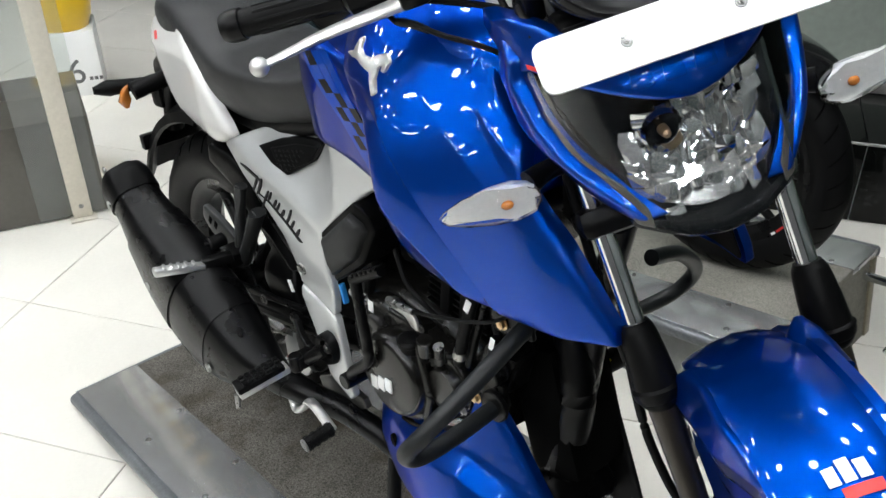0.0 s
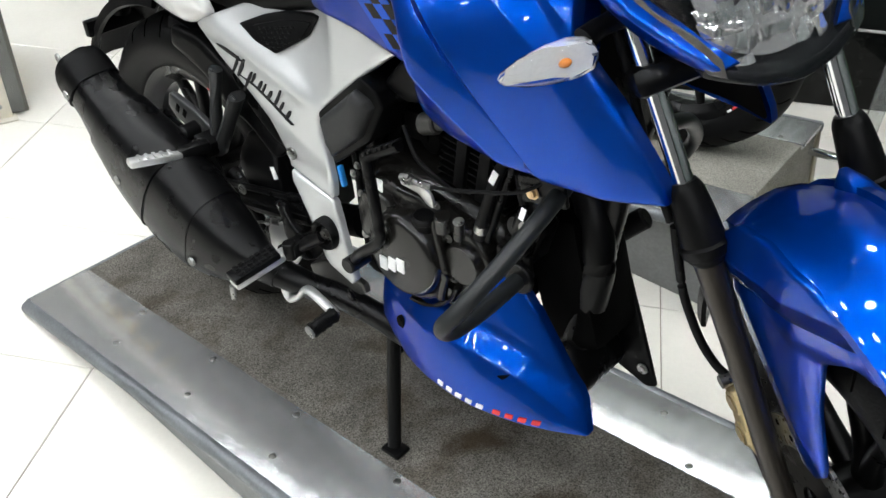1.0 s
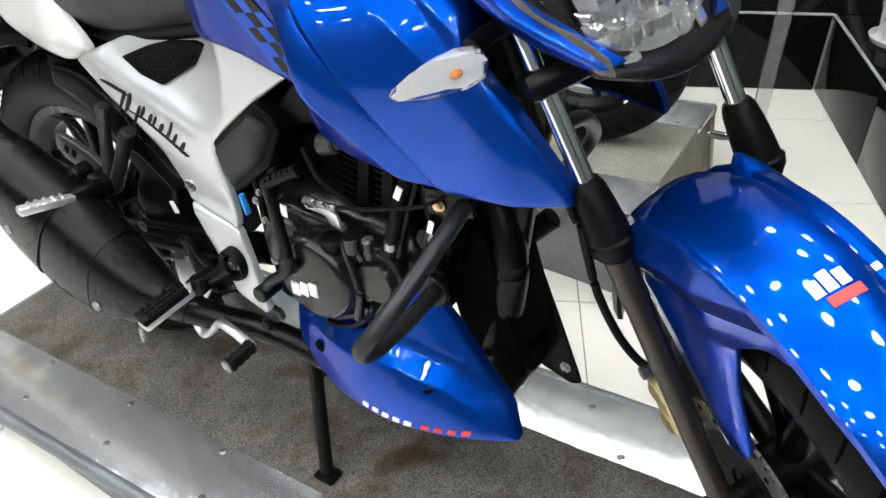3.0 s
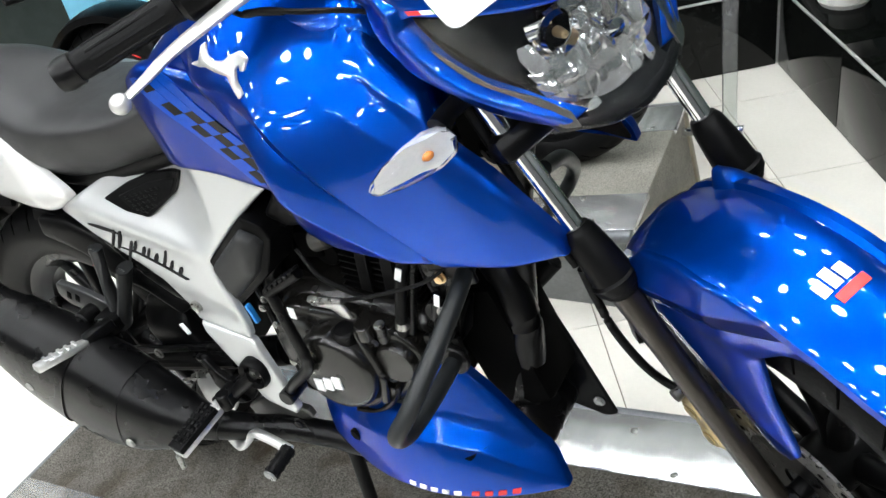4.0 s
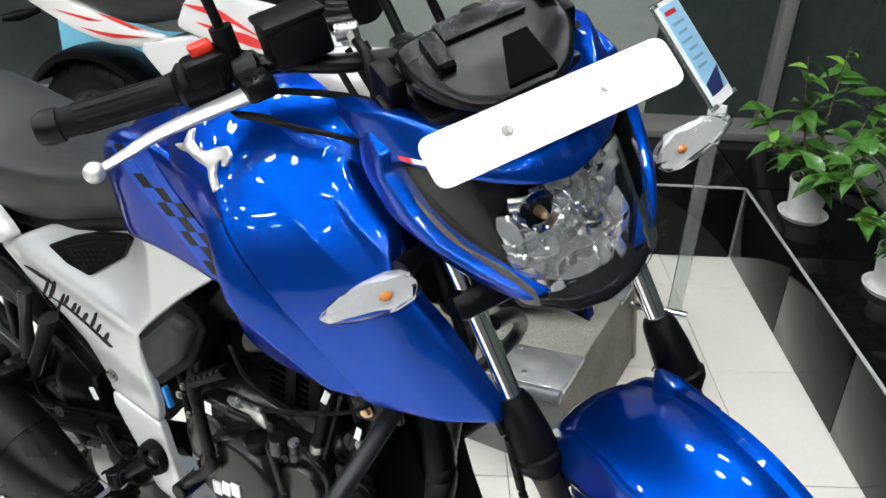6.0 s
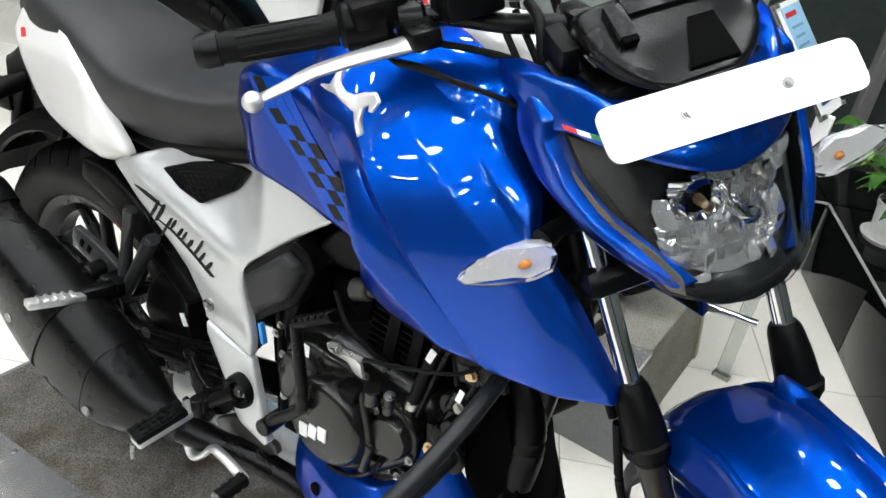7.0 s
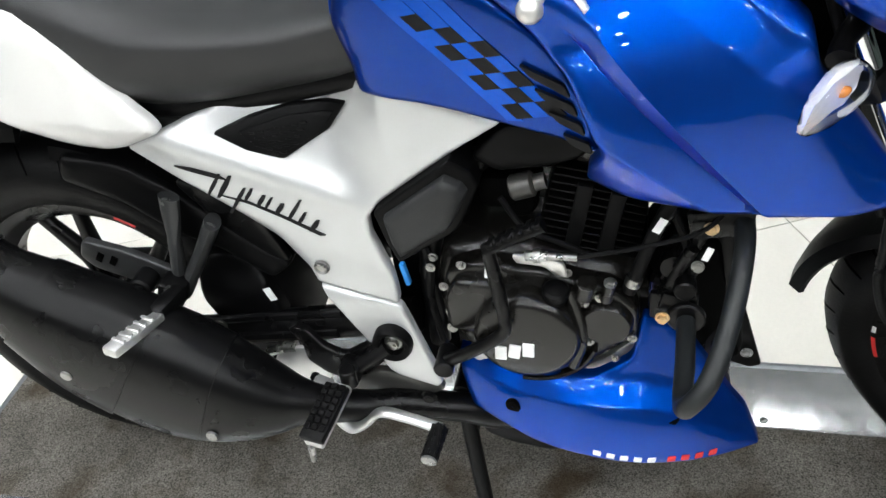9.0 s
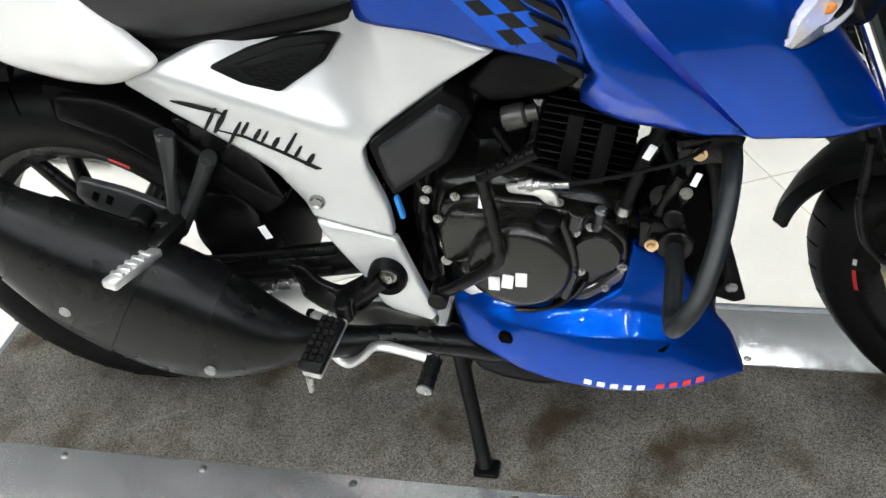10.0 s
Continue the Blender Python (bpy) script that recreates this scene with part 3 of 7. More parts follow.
# seat: rider part and raised pillion part
part("seat", loft_x(dense([(-0.635, 0.050, 0.875, 0.935, 0.4, 3, 3), (-0.56, 0.080, 0.85, 0.958, 0.45, 3, 3), (-0.45, 0.100, 0.815, 0.948, 0.5, 3, 3), (-0.355, 0.112, 0.770, 0.912, 0.6, 3.2, 3),
                          (-0.285, 0.120, 0.736, 0.882, 0.72, 3.6, 2.2), (-0.20, 0.124, 0.740, 0.873, 0.78, 3.6, 2.1), (-0.11, 0.122, 0.758, 0.874, 0.78, 3.6, 2.1), (-0.03, 0.116, 0.774, 0.886, 0.72, 3.6, 2.1), (0.02, 0.108, 0.786, 0.905, 0.7, 3.4, 2.1)], 5), 44), SEAT, bike, "black leatherette seat")
part("seat_base", loft_x(dense([(-0.40, 0.085, 0.745, 0.80, 0.5, 3, 3), (-0.26, 0.085, 0.728, 0.775, 0.5, 3, 3), (-0.12, 0.085, 0.745, 0.80, 0.5, 3, 3), (0.02, 0.085, 0.775, 0.82, 0.5, 3, 3)], 4), 24), BLACK, bike)
# white tail panels
tail_y = lambda x, z: -0.112 + 0.30 * max(0, x + 0.33) * 0.0 + 0.17 * max(0, -0.36 - x) + 0.35 * max(0, 0.745 - z) + 0.25 * max(0, z - 0.86)
tail = shell([(-0.258, 0.738), (-0.338, 0.703), (-0.42, 0.702), (-0.50, 0.722), (-0.56, 0.757), (-0.61, 0.82), (-0.628, 0.88), (-0.60, 0.915), (-0.52, 0.93), (-0.43, 0.918), (-0.352, 0.845)], tail_y, 0.02, 0.012)
tail2 = mirrored(tail)
part("tail_panel", tail, PEARL, bike, "white tail panel")
part("tail_panel", tail2, PEARL, bike)
part("tail_decal", sticker([(-0.590, 0.880), (-0.572, 0.884), (-0.566, 0.869), (-0.584, 0.865)], tail_y, 0.001), DECAL_RED, bike)

# tank core and knee panel
tank = part("fuel_tank", loft_x(dense([(-0.01, 0.100, 0.79, 0.925, 0.7, 2.4, 2.2), (0.05, 0.112, 0.785, 0.965, 0.7, 2.4, 2.0), (0.13, 0.122, 0.775, 1.000, 0.7, 2.4, 2.0), (0.22, 0.126, 0.76, 1.025, 0.7, 2.4, 2.0),
                                      (0.32, 0.128, 0.745, 1.028, 0.7, 2.4, 2.0), (0.41, 0.118, 0.75, 1.005, 0.7, 2.4, 2.0), (0.450, 0.080, 0.77, 0.960, 0.7, 2.4, 2.0), (0.462, 0.05, 0.80, 0.93, 0.7, 2.4, 2.2)], 5), 52), BLUE, bike, "glossy blue fuel tank")
knee_y = lambda x, z: -0.118 - 0.06 * max(0, min(0.88, z) - 0.79) + 1.6 * max(0, z - 0.88) ** 2 - 0.10 * max(0, x - 0.12) + 4.0 * max(0, 0.07 - x) ** 2
knee = shell([(0.010, 0.794), (0.072, 0.789), (0.167, 0.767), (0.250, 0.747), (0.290, 0.730), (0.282, 0.780), (0.235, 0.870), (0.16, 0.930), (0.055, 0.952), (0.006, 0.930), (-0.010, 0.880), (0.008, 0.830)], knee_y, 0.02, 0.008)
knee2 = mirrored(knee)
knee = part("knee_panel", knee, DEEP_BLUE, tank, "dark blue knee panel with a chequered decal")
part("knee_panel", knee2, DEEP_BLUE, tank)
LIGHT_CHECK = mat("mid_blue_decal", (0.002, 0.065, 0.42), 0.30, 0.6, coat=0.8, grain=0.05, spec=0.08, coat_ior=1.30, tint=(0.0, 0.18, 0.6))
part("decal_band", sticker([(0.036, 0.934), (0.052, 0.936), (0.205, 0.772), (0.186, 0.772)], knee_y, 0.0012, 0.02), LIGHT_CHECK, knee)
for i in range(3):
    for j in range(9):
        x, z = 0.048 + 0.0165 * j + 0.0190 * i, 0.932 - 0.0175 * j + 0.0030 * i
        cell = [(x + 0.0004, z), (x + 0.0186, z + 0.0030), (x + 0.0351, z - 0.0145), (x + 0.0169, z - 0.0175)]
        if (i + j) % 2 == 0 and j > 2 * i - 1:
            part("check", sticker(cell, knee_y, 0.0015, 0.04), DECAL_BLACK, knee)
        else:
            part("check", sticker(cell, knee_y, 0.0015, 0.04), LIGHT_CHECK, knee)

# tank shrouds: a bulged main face, a sharp diagonal crease and a recessed facet under it
half = lambda x: 0.207 - 0.22 * soft(x - 0.30, 0.06) - 2.9 * max(0.0, 0.30 - x) ** 2
turn_in = interp([(0.28, 3.0), (0.36, 2.1), (0.44, 1.15), (0.52, 0.6), (0.62, 0.5)])
CREASES = {"upper": ((0.262, 0.937), (0.470, 0.668)), "lower": ((0.262, 0.896), (0.440, 0.695)), "lip": ((0.285, 0.794), (0.410, 0.684)),
           "crown": ((0.322, 0.943), (0.560, 0.754)), "notch": ((0.428, 0.907), (0.492, 0.839)), "brow": ((0.425, 0.915), (0.495, 0.861))}
r_upper, r_lower, r_lip, r_crown, r_notch, r_brow = (ridge(*CREASES[k]) for k in ("upper", "lower", "lip", "crown", "notch", "brow"))
r_front = ridge((0.430, 0.930), (0.540, 0.690))


def shroud_y(x, z):
    low = 0.72 + 0.4 * (0.5 - x)
    y = -half(x) + (turn_in(x) if z > low else 1.0) * (z - low) ** 2
    fade = max(0.0, min(1.0, (0.930 - z) / 0.05))
    y += fade * (0.95 * soft(r_upper(x, z), 0.002) - 1.10 * soft(r_lower(x, z), 0.002)) + 0.6 * soft(r_lip(x, z), 0.003)
    y += 0.20 * soft(-r_crown(x, z), 0.003) * max(0.0, min(1.0, (x - 0.30) / 0.06))
    y += max(0.0, min(1.0, (0.86 - z) / 0.08)) * 0.22 * soft(-r_front(x, z), 0.030)
    if x > 0.40 and z > 0.80:
        y += -0.25 * soft(-r_notch(x, z), 0.002) + 0.60 * soft(-r_brow(x, z), 0.002)
    return y


crease_lines = []
for (ax, az), (bx, bz) in CREASES.values():
    nx, nz = Vector((bz - az, ax - bx)).normalized() * 0.003
    crease_lines += [((ax + k * nx, az + k * nz), (bx + k * nx, bz + k * nz)) for k in (-1, 0, 1)]
sh = shell([(0.293, 0.771), (0.278, 0.745), (0.274, 0.722), (0.320, 0.698), (0.390, 0.686), (0.470, 0.674), (0.540, 0.668), (0.609, 0.669), (0.604, 0.690), (0.578, 0.733), (0.546, 0.780), (0.500, 0.840), (0.489, 0.884), (0.460, 0.912), (0.428, 0.940), (0.405, 0.975), (0.370, 1.000), (0.30, 1.022), (0.20, 1.012), (0.13, 0.990), (0.100, 0.964), (0.150, 0.943), (0.215, 0.902), (0.263, 0.850)],
           shroud_y, 0.022, 0.007, 0.008, 0.18, lines=crease_lines)
sh2 = mirrored(sh)
part("tank_shroud", sh, BLUE, tank, "glossy blue tank shroud")
part("tank_shroud", sh2, BLUE, tank)
liner = mirrored(shell([(0.30, 0.735), (0.32, 0.704), (0.47, 0.680), (0.605, 0.674), (0.574, 0.731), (0.541, 0.778), (0.494, 0.838), (0.480, 0.880), (0.38, 0.90), (0.30, 0.84)],
                       lambda x, z: shroud_y(x, z) + 0.0235, 0.004, 0.002, 0.015, 0.15))
part("shroud_liner", liner, BLACK, tank, "black plastic inner side of the shroud")
for k in range(4):
    part("louver", sticker([(0.205 + 0.014 * k, 0.845 - 0.028 * k), (0.252 + 0.008 * k, 0.822 - 0.024 * k), (0.258 + 0.007 * k, 0.806 - 0.023 * k), (0.215 + 0.014 * k, 0.832 - 0.028 * k)], knee_y, 0.006, 0.2), DECAL_BLACK, knee)
# cast emblem: a plain leaping outline
part("emblem", shell([(0.186, 0.953), (0.206, 0.957), (0.210, 0.972), (0.217, 0.974), (0.222, 0.962), (0.235, 0.956), (0.250, 0.955), (0.262, 0.960), (0.276, 0.962), (0.288, 0.954), (0.285, 0.943), (0.279, 0.944), (0.277, 0.950), (0.272, 0.946), (0.274, 0.935), (0.284, 0.922), (0.279, 0.918), (0.267, 0.932), (0.261, 0.941), (0.248, 0.944), (0.236, 0.947), (0.222, 0.951), (0.208, 0.951)],
                      lambda x, z: shroud_y(x, z) - 0.006, 0.008, 0.003, 0.004, 0.2), POLISHED, tank, "raised polished metal emblem")
# filler panel between tank and bars
part("filler_panel", loft_x(dense([(0.28, 0.025, 0.995, 1.037, 0.5, 3, 3), (0.33, 0.052, 0.99, 1.041, 0.5, 3, 3), (0.40, 0.074, 0.982, 1.036, 0.5, 3, 3), (0.47, 0.068, 0.955, 1.012, 0.5, 3, 3), (0.51, 0.05, 0.94, 0.985, 0.5, 3, 3)], 3), 24), PEARL, tank, "white panel on the tank top")
part("filler_cap", lathe([(0.001, 0.006), (0.030, 0.006), (0.034, 0.002), (0.034, -0.006)], (0.27, YB, 1.030), (0.05, 0, 1), 32), STEEL, tank)

# belly cowl
cowl_plan = interp([(0.05, -0.101), (0.10, -0.125), (0.14, -0.143), (0.18, -0.158), (0.22, -0.171), (0.25, -0.178), (0.28, -0.1815), (0.31, -0.1820), (0.34, -0.179), (0.37, -0.172), (0.41, -0.159), (0.45, -0.144), (0.50, -0.121)])
cowl_crest = interp([(0.08, 0.346), (0.17, 0.338), (0.27, 0.349), (0.335, 0.352), (0.395, 0.328), (0.49, 0.250)])


def cowl_y(x, z):
    d = z - cowl_crest(x)
    if d < 0:
        return cowl_plan(x) + 0.22 * (d + 0.045) + 3.0 * (d + 0.045) ** 2
    return cowl_plan(x) + 0.016 + 0.95 * d - 0.65 * soft(d - 0.030, 0.004)


cw = shell([(0.075, 0.362), (0.080, 0.333), (0.095, 0.289), (0.185, 0.268), (0.267, 0.268), (0.360, 0.259), (0.443, 0.247), (0.497, 0.237), (0.476, 0.285), (0.456, 0.316), (0.428, 0.366), (0.402, 0.412), (0.372, 0.452), (0.335, 0.470), (0.322, 0.410), (0.273, 0.378), (0.204, 0.370), (0.129, 0.366)], cowl_y, 0.016, 0.005, 0.009, 0.15,
           lines=[((a, cowl_crest(a) + k), (b, cowl_crest(b) + k)) for k in (-0.003, 0, 0.003) for a, b in ((0.085, 0.17), (0.17, 0.27), (0.27, 0.335), (0.335, 0.395), (0.395, 0.49))])
cw2 = mirrored(cw)
bmesh.ops.translate(cw2, vec=(-0.055, -0.035, -0.012), verts=cw2.verts)
belly = part("belly_cowl", cw, BLUE, bike, "blue belly cowl with a white and red line of marks")
part("belly_cowl", cw2, BLUE, bike)
part("belly_underside", shell([(0.075, 0.335), (0.082, 0.270), (0.098, 0.192), (0.140, 0.172), (0.196, 0.162), (0.262, 0.172), (0.285, 0.225), (0.18, 0.29), (0.10, 0.335)], lambda x, z: -0.100, 0.03, 0.010), BLACK, bike, "black plastic lower edge of the belly cowl")
part("cowl_slit", sticker([(0.372, 0.326), (0.402, 0.333), (0.380, 0.321)], cowl_y, 0.001, 0.1), VOID, belly)
part("cowl_hole", lathe([(0.001, -0.0012), (0.0105, -0.0012), (0.0118, 0.0005), (0.0118, 0.012)], (0.159, cowl_y(0.159, 0.315) - 0.0012, 0.315), (0.3, 1, 0), 24), VOID, belly)

# steering head, with a box added to darken the gap between the shrouds
part("steering_head", join(cyl((0.555, YB, 0.985), (0.615, YB, 0.780), 0.030, seg=24, bevel=0.004), box((0.505, YB, 0.86), (0.09, 0.13, 0.22), 0.02)), VOID, bike, "steering head and gap filler block in shadow black")
for k in range(9):
    x = 0.273 + 0.0182 * k + (0.008 if k > 4 else 0)
    z = 0.2815 - 0.0026 * k
    part("decal_bar", sticker([(x, z - 0.0038), (x + 0.0105, z - 0.0052), (x + 0.0118, z + 0.0018), (x + 0.0012, z + 0.0032)], cowl_y, 0.0022, 0.1), DECAL_WHITE if k < 5 else DECAL_RED, belly)

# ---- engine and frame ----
# plain blocks whose shadow-black colour stands for the shade inside the frame
part("frame_core", join(box((-0.06, YB, 0.63), (0.34, 0.12, 0.20), 0.02, (0, 12, 0)), box((0.20, YB, 0.70), (0.26, 0.10, 0.12), 0.02), box((0.03, YB, 0.45), (0.09, 0.15, 0.30), 0.02)), VOID, bike, "frame and airbox blocks in shadow black")
part("frame_tube", tube([(0.50, YB - 0.03, 0.80), (0.36, -0.06, 0.74), (0.16, -0.065, 0.70), (0.06, -0.075, 0.56), (0.05, -0.085, 0.38)], 0.015), SATIN, bike)
part("frame_tube", tube([(0.52, YB, 0.78), (0.47, YB, 0.62), (0.43, YB, 0.45), (0.38, YB, 0.30)], 0.019), SATIN, bike)
part("engine_hanger", tube([(0.382, -0.095, 0.675), (0.345, -0.098, 0.585), (0.308, -0.10, 0.49)], 0.0075), SATIN, bike)
part("engine_hanger", tube([(0.420, -0.085, 0.64), (0.385, -0.09, 0.56), (0.36, -0.10, 0.49)], 0.012), SATIN, bike)
engine = part("crankcase", loft_x(dense([(0.035, 0.085, 0.39, 0.55, 0.5, 4, 4), (0.07, 0.098, 0.375, 0.565, 0.5, 4, 4), (0.15, 0.105, 0.355, 0.565, 0.5, 4, 4), (0.24, 0.105, 0.350, 0.545, 0.5, 4, 4), (0.31, 0.100, 0.355, 0.53, 0.5, 4, 4), (0.34, 0.085, 0.375, 0.50, 0.5, 4, 4)], 3), 32), ENGINE, bike, "black painted engine crankcase")
# clutch side cover: outer plate, round drum, smaller drum
part("side_cover", shell([(0.075, 0.500), (0.085, 0.540), (0.128, 0.556), (0.165, 0.548), (0.215, 0.545), (0.250, 0.530), (0.300, 0.520), (0.328, 0.490), (0.330, 0.440), (0.300, 0.415), (0.255, 0.375), (0.190, 0.362), (0.125, 0.372), (0.095, 0.420), (0.078, 0.450)],
                         lambda x, z: -0.118, 0.03, 0.008), ENGINE, engine)
drum = part("clutch_drum", lathe([(0.001, -0.020), (0.058, -0.0195), (0.065, -0.017), (0.0695, -0.010), (0.072, 0.012), (0.072, 0.04)], (0.189, -0.138, 0.458), (0, 1, 0), 64), ENGINE, engine, "round black clutch cover")
for k in range(3):
    x = 0.152 + 0.0185 * k
    part("raised_mark", box((x + 0.003, -0.159, 0.437 + 0.004 * k), (0.0155, 0.003, 0.0235), 0.001, (0, 4 + (6 if k == 1 else 0), 0)), DECAL_WHITE, drum)
part("generator_cap", lathe([(0.001, -0.004), (0.030, -0.004), (0.034, 0.001), (0.036, 0.02)], (0.289, -0.128, 0.468), (0, 1, 0), 48), ENGINE, engine)
part("cover_lobe", shell([(0.082, 0.450), (0.080, 0.505), (0.100, 0.538), (0.150, 0.535), (0.168, 0.505), (0.150, 0.470), (0.115, 0.445)], lambda x, z: -0.136, 0.03, 0.009), ENGINE, engine)
part("oil_cap", join(cyl((0.222, -0.130, 0.500), (0.228, -0.135, 0.526), 0.016, 0.0155, seg=20), cyl((0.228, -0.135, 0.524), (0.230, -0.136, 0.536), 0.018, seg=14, bevel=0.003)), BLACK, engine)
part("cover_rib", tube([(0.246, -0.132, 0.395), (0.258, -0.134, 0.44), (0.254, -0.134, 0.49), (0.245, -0.130, 0.53)], 0.008), ENGINE, engine)
for x, z, y in ((0.079, 0.515, -0.12), (0.083, 0.470, -0.12), (0.107, 0.553, -0.12), (0.262, 0.500, -0.122), (0.267, 0.432, -0.122), (0.322, 0.442, -0.122), (0.282, 0.510, -0.122), (0.300, 0.402, -0.12), (0.242, 0.548, -0.12), (0.068, 0.556, -0.11)):
    part("cover_bolt", bolt((x, y, z), (0, -1, 0), 0.0048, 0.005), STEEL, engine)
part("gasket_plate", shell([(0.098, 0.385), (0.150, 0.352), (0.215, 0.345), (0.280, 0.372), (0.326, 0.420), (0.332, 0.405), (0.300, 0.362), (0.22, 0.330), (0.14, 0.335), (0.09, 0.365)], lambda x, z: -0.100, 0.01, 0.002), ALU, engine)
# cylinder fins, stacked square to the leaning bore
# barrel in shadow black: the dark between the fins is its colour
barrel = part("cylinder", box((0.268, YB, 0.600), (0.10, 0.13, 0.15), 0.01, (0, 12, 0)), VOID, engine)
for k in range(11):
    d = -0.052 + 0.0117 * k
    c = Vector((0.272 + d * math.sin(radians(12)), YB, 0.598 + d * math.cos(radians(12))))
    part("fin", box(c, (0.132 - 0.0015 * k, 0.165, 0.0032), 0.001, (0, 12, 0), 1), FIN, barrel)
for x in (-0.018, 0.022):
    part("fin_damper", box((0.272 + x, -0.072, 0.598 - x * 0.3), (0.020, 0.012, 0.095), 0.003, (0, 12, 0)), RUBBER, barrel)
part("cylinder_head", box((0.315, YB, 0.70), (0.13, 0.16, 0.08), 0.015, (0, 12, 0), 3), ENGINE, engine)
part("head_bolt", bolt((0.345, -0.075, 0.652), (0, -1, 0.1), 0.006), STEEL, engine)
# shadow black here too, for the dim space behind the engine
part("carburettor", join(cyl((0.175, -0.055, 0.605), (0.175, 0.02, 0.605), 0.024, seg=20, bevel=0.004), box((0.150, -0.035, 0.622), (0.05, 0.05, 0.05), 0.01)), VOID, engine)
# clutch cable and its arm
cable = part("clutch_cable", tube([(0.255, -0.142, 0.592), (0.33, -0.136, 0.606), (0.405, -0.120, 0.624), (0.45, -0.08, 0.66)], 0.0029, 8), RUBBER, bike)
part("adjuster", join(cyl((0.195, -0.138, 0.588), (0.222, -0.14, 0.590), 0.0065, seg=6), cyl((0.222, -0.14, 0.590), (0.258, -0.142, 0.592), 0.0048, seg=12), cyl((0.205, -0.139, 0.589), (0.214, -0.139, 0.5895), 0.009, seg=6)), STEEL, cable)
part("clutch_arm", shell([(0.175, 0.578), (0.215, 0.580), (0.240, 0.568), (0.243, 0.545), (0.228, 0.548), (0.215, 0.562), (0.180, 0.566)], lambda x, z: -0.128, 0.005, 0.002), ALU, engine)
# kick starter, folded forward
kick = part("kick_starter", join(tube([(0.074, -0.150, 0.405), (0.110, -0.168, 0.440), (0.156, -0.170, 0.476), (0.168, -0.170, 0.500), (0.163, -0.168, 0.560), (0.156, -0.165, 0.617)], 0.0088, 12, 5), cyl((0.074, -0.125, 0.402), (0.074, -0.168, 0.402), 0.014, seg=18, bevel=0.002)), SATIN, bike, "black folding kick starter")
kp = [(0.152, -0.166, 0.618), (0.185, -0.164, 0.636), (0.224, -0.162, 0.655)]
part("pedal", tube(kp, 0.0085, 10, 3), BLACK, kick)
for t in (0.12, 0.28, 0.44, 0.60, 0.76, 0.92):
    part("pedal_rib", box(Vector(kp[0]).lerp(Vector(kp[2]), t) + Vector((0, 0, 0.007)), (0.009, 0.020, 0.006), 0.0015, (0, -27, 0), 1), BLACK, kick)
# crash guard
guard = part("crash_guard", tube([(0.432, -0.06, 0.622), (0.448, -0.115, 0.622), (0.438, -0.195, 0.580), (0.415, -0.262, 0.530), (0.392, -0.278, 0.497), (0.386, -0.252, 0.474), (0.388, -0.185, 0.474), (0.388, -0.10, 0.482)], 0.0120, 18, 7), GUARD_BLACK, bike, "matt black tubular crash guard")
part("flange", join(cyl((0.388, -0.115, 0.482), (0.388, -0.125, 0.482), 0.024, seg=20, bevel=0.002), box((0.372, -0.108, 0.492), (0.06, 0.012, 0.045), 0.008)), SATIN, guard)
part("bracket", box((0.422, -0.105, 0.622), (0.075, 0.010, 0.040), 0.008, (0, -8, 0)), SATIN, guard)
for p in ((0.411, -0.112, 0.619), (0.359, -0.126, 0.486)):
    part("bolt", bolt(p, (0, -1, 0), 0.0068, 0.007), BRASS, guard)
part("guard_left", tube([(0.46, 0.13, 0.63), (0.448, 0.21, 0.600), (0.420, 0.29, 0.535), (0.398, 0.298, 0.495), (0.376, 0.26, 0.472), (0.362, 0.13, 0.480)], 0.0120, 16, 6), GUARD_BLACK, bike)
for x, z in ((0.408, 0.596),):
    part("paper_tag", box((x, -0.132, z), (0.008, 0.001, 0.020), 0, (0, 20, 0)), WHITE, bike)
part("paper_tag", box((0.148, -0.140, 0.560), (0.012, 0.001, 0.020), 0, (0, 8, 0)), WHITE, bike)
part("blue_tape", box((0.026, -0.110, 0.525), (0.007, 0.010, 0.036), 0.002, (0, -8, 0)), TIE_BLUE, bike)
part("horn_unit", join(box((0.375, -0.07, 0.52), (0.045, 0.05, 0.075), 0.01, (0, 20, 0)), cyl((0.372, -0.085, 0.545), (0.372, -0.10, 0.545), 0.018, seg=16)), SATIN, bike)
part("spark_lead", tube([(0.335, -0.04, 0.69), (0.37, -0.09, 0.62), (0.392, -0.10, 0.55), (0.375, -0.085, 0.50), (0.345, -0.09, 0.52)], 0.006, 8), RUBBER, bike)
part("wire_loom", tube([(0.05, -0.10, 0.60), (0.060, -0.105, 0.54), (0.052, -0.10, 0.47), (0.062, -0.105, 0.40)], 0.006, 8), RUBBER, bike)
part("wire_loom", tube([(0.16, -0.09, 0.64), (0.19, -0.10, 0.60), (0.24, -0.11, 0.585), (0.27, -0.10, 0.56)], 0.004, 8), RUBBER, bike)
# exhaust header, collector and the left belly shield
part("exhaust_header", tube([(0.365, 0.02, 0.60), (0.420, 0.0, 0.560), (0.445, -0.015, 0.48), (0.432, -0.02, 0.40), (0.405, -0.02, 0.32), (0.37, -0.02, 0.26), (0.28, -0.05, 0.235), (0.14, -0.10, 0.245), (0.08, -0.12, 0.275), (0.0, -0.135, 0.292), (-0.05, -0.155, 0.304), (-0.105, -0.178, 0.324)], [0.022, 0.024, 0.026, 0.028, 0.030, 0.028, 0.024, 0.022, 0.022, 0.022, 0.023, 0.026], 16, 5), SATIN, bike, "black exhaust pipe")
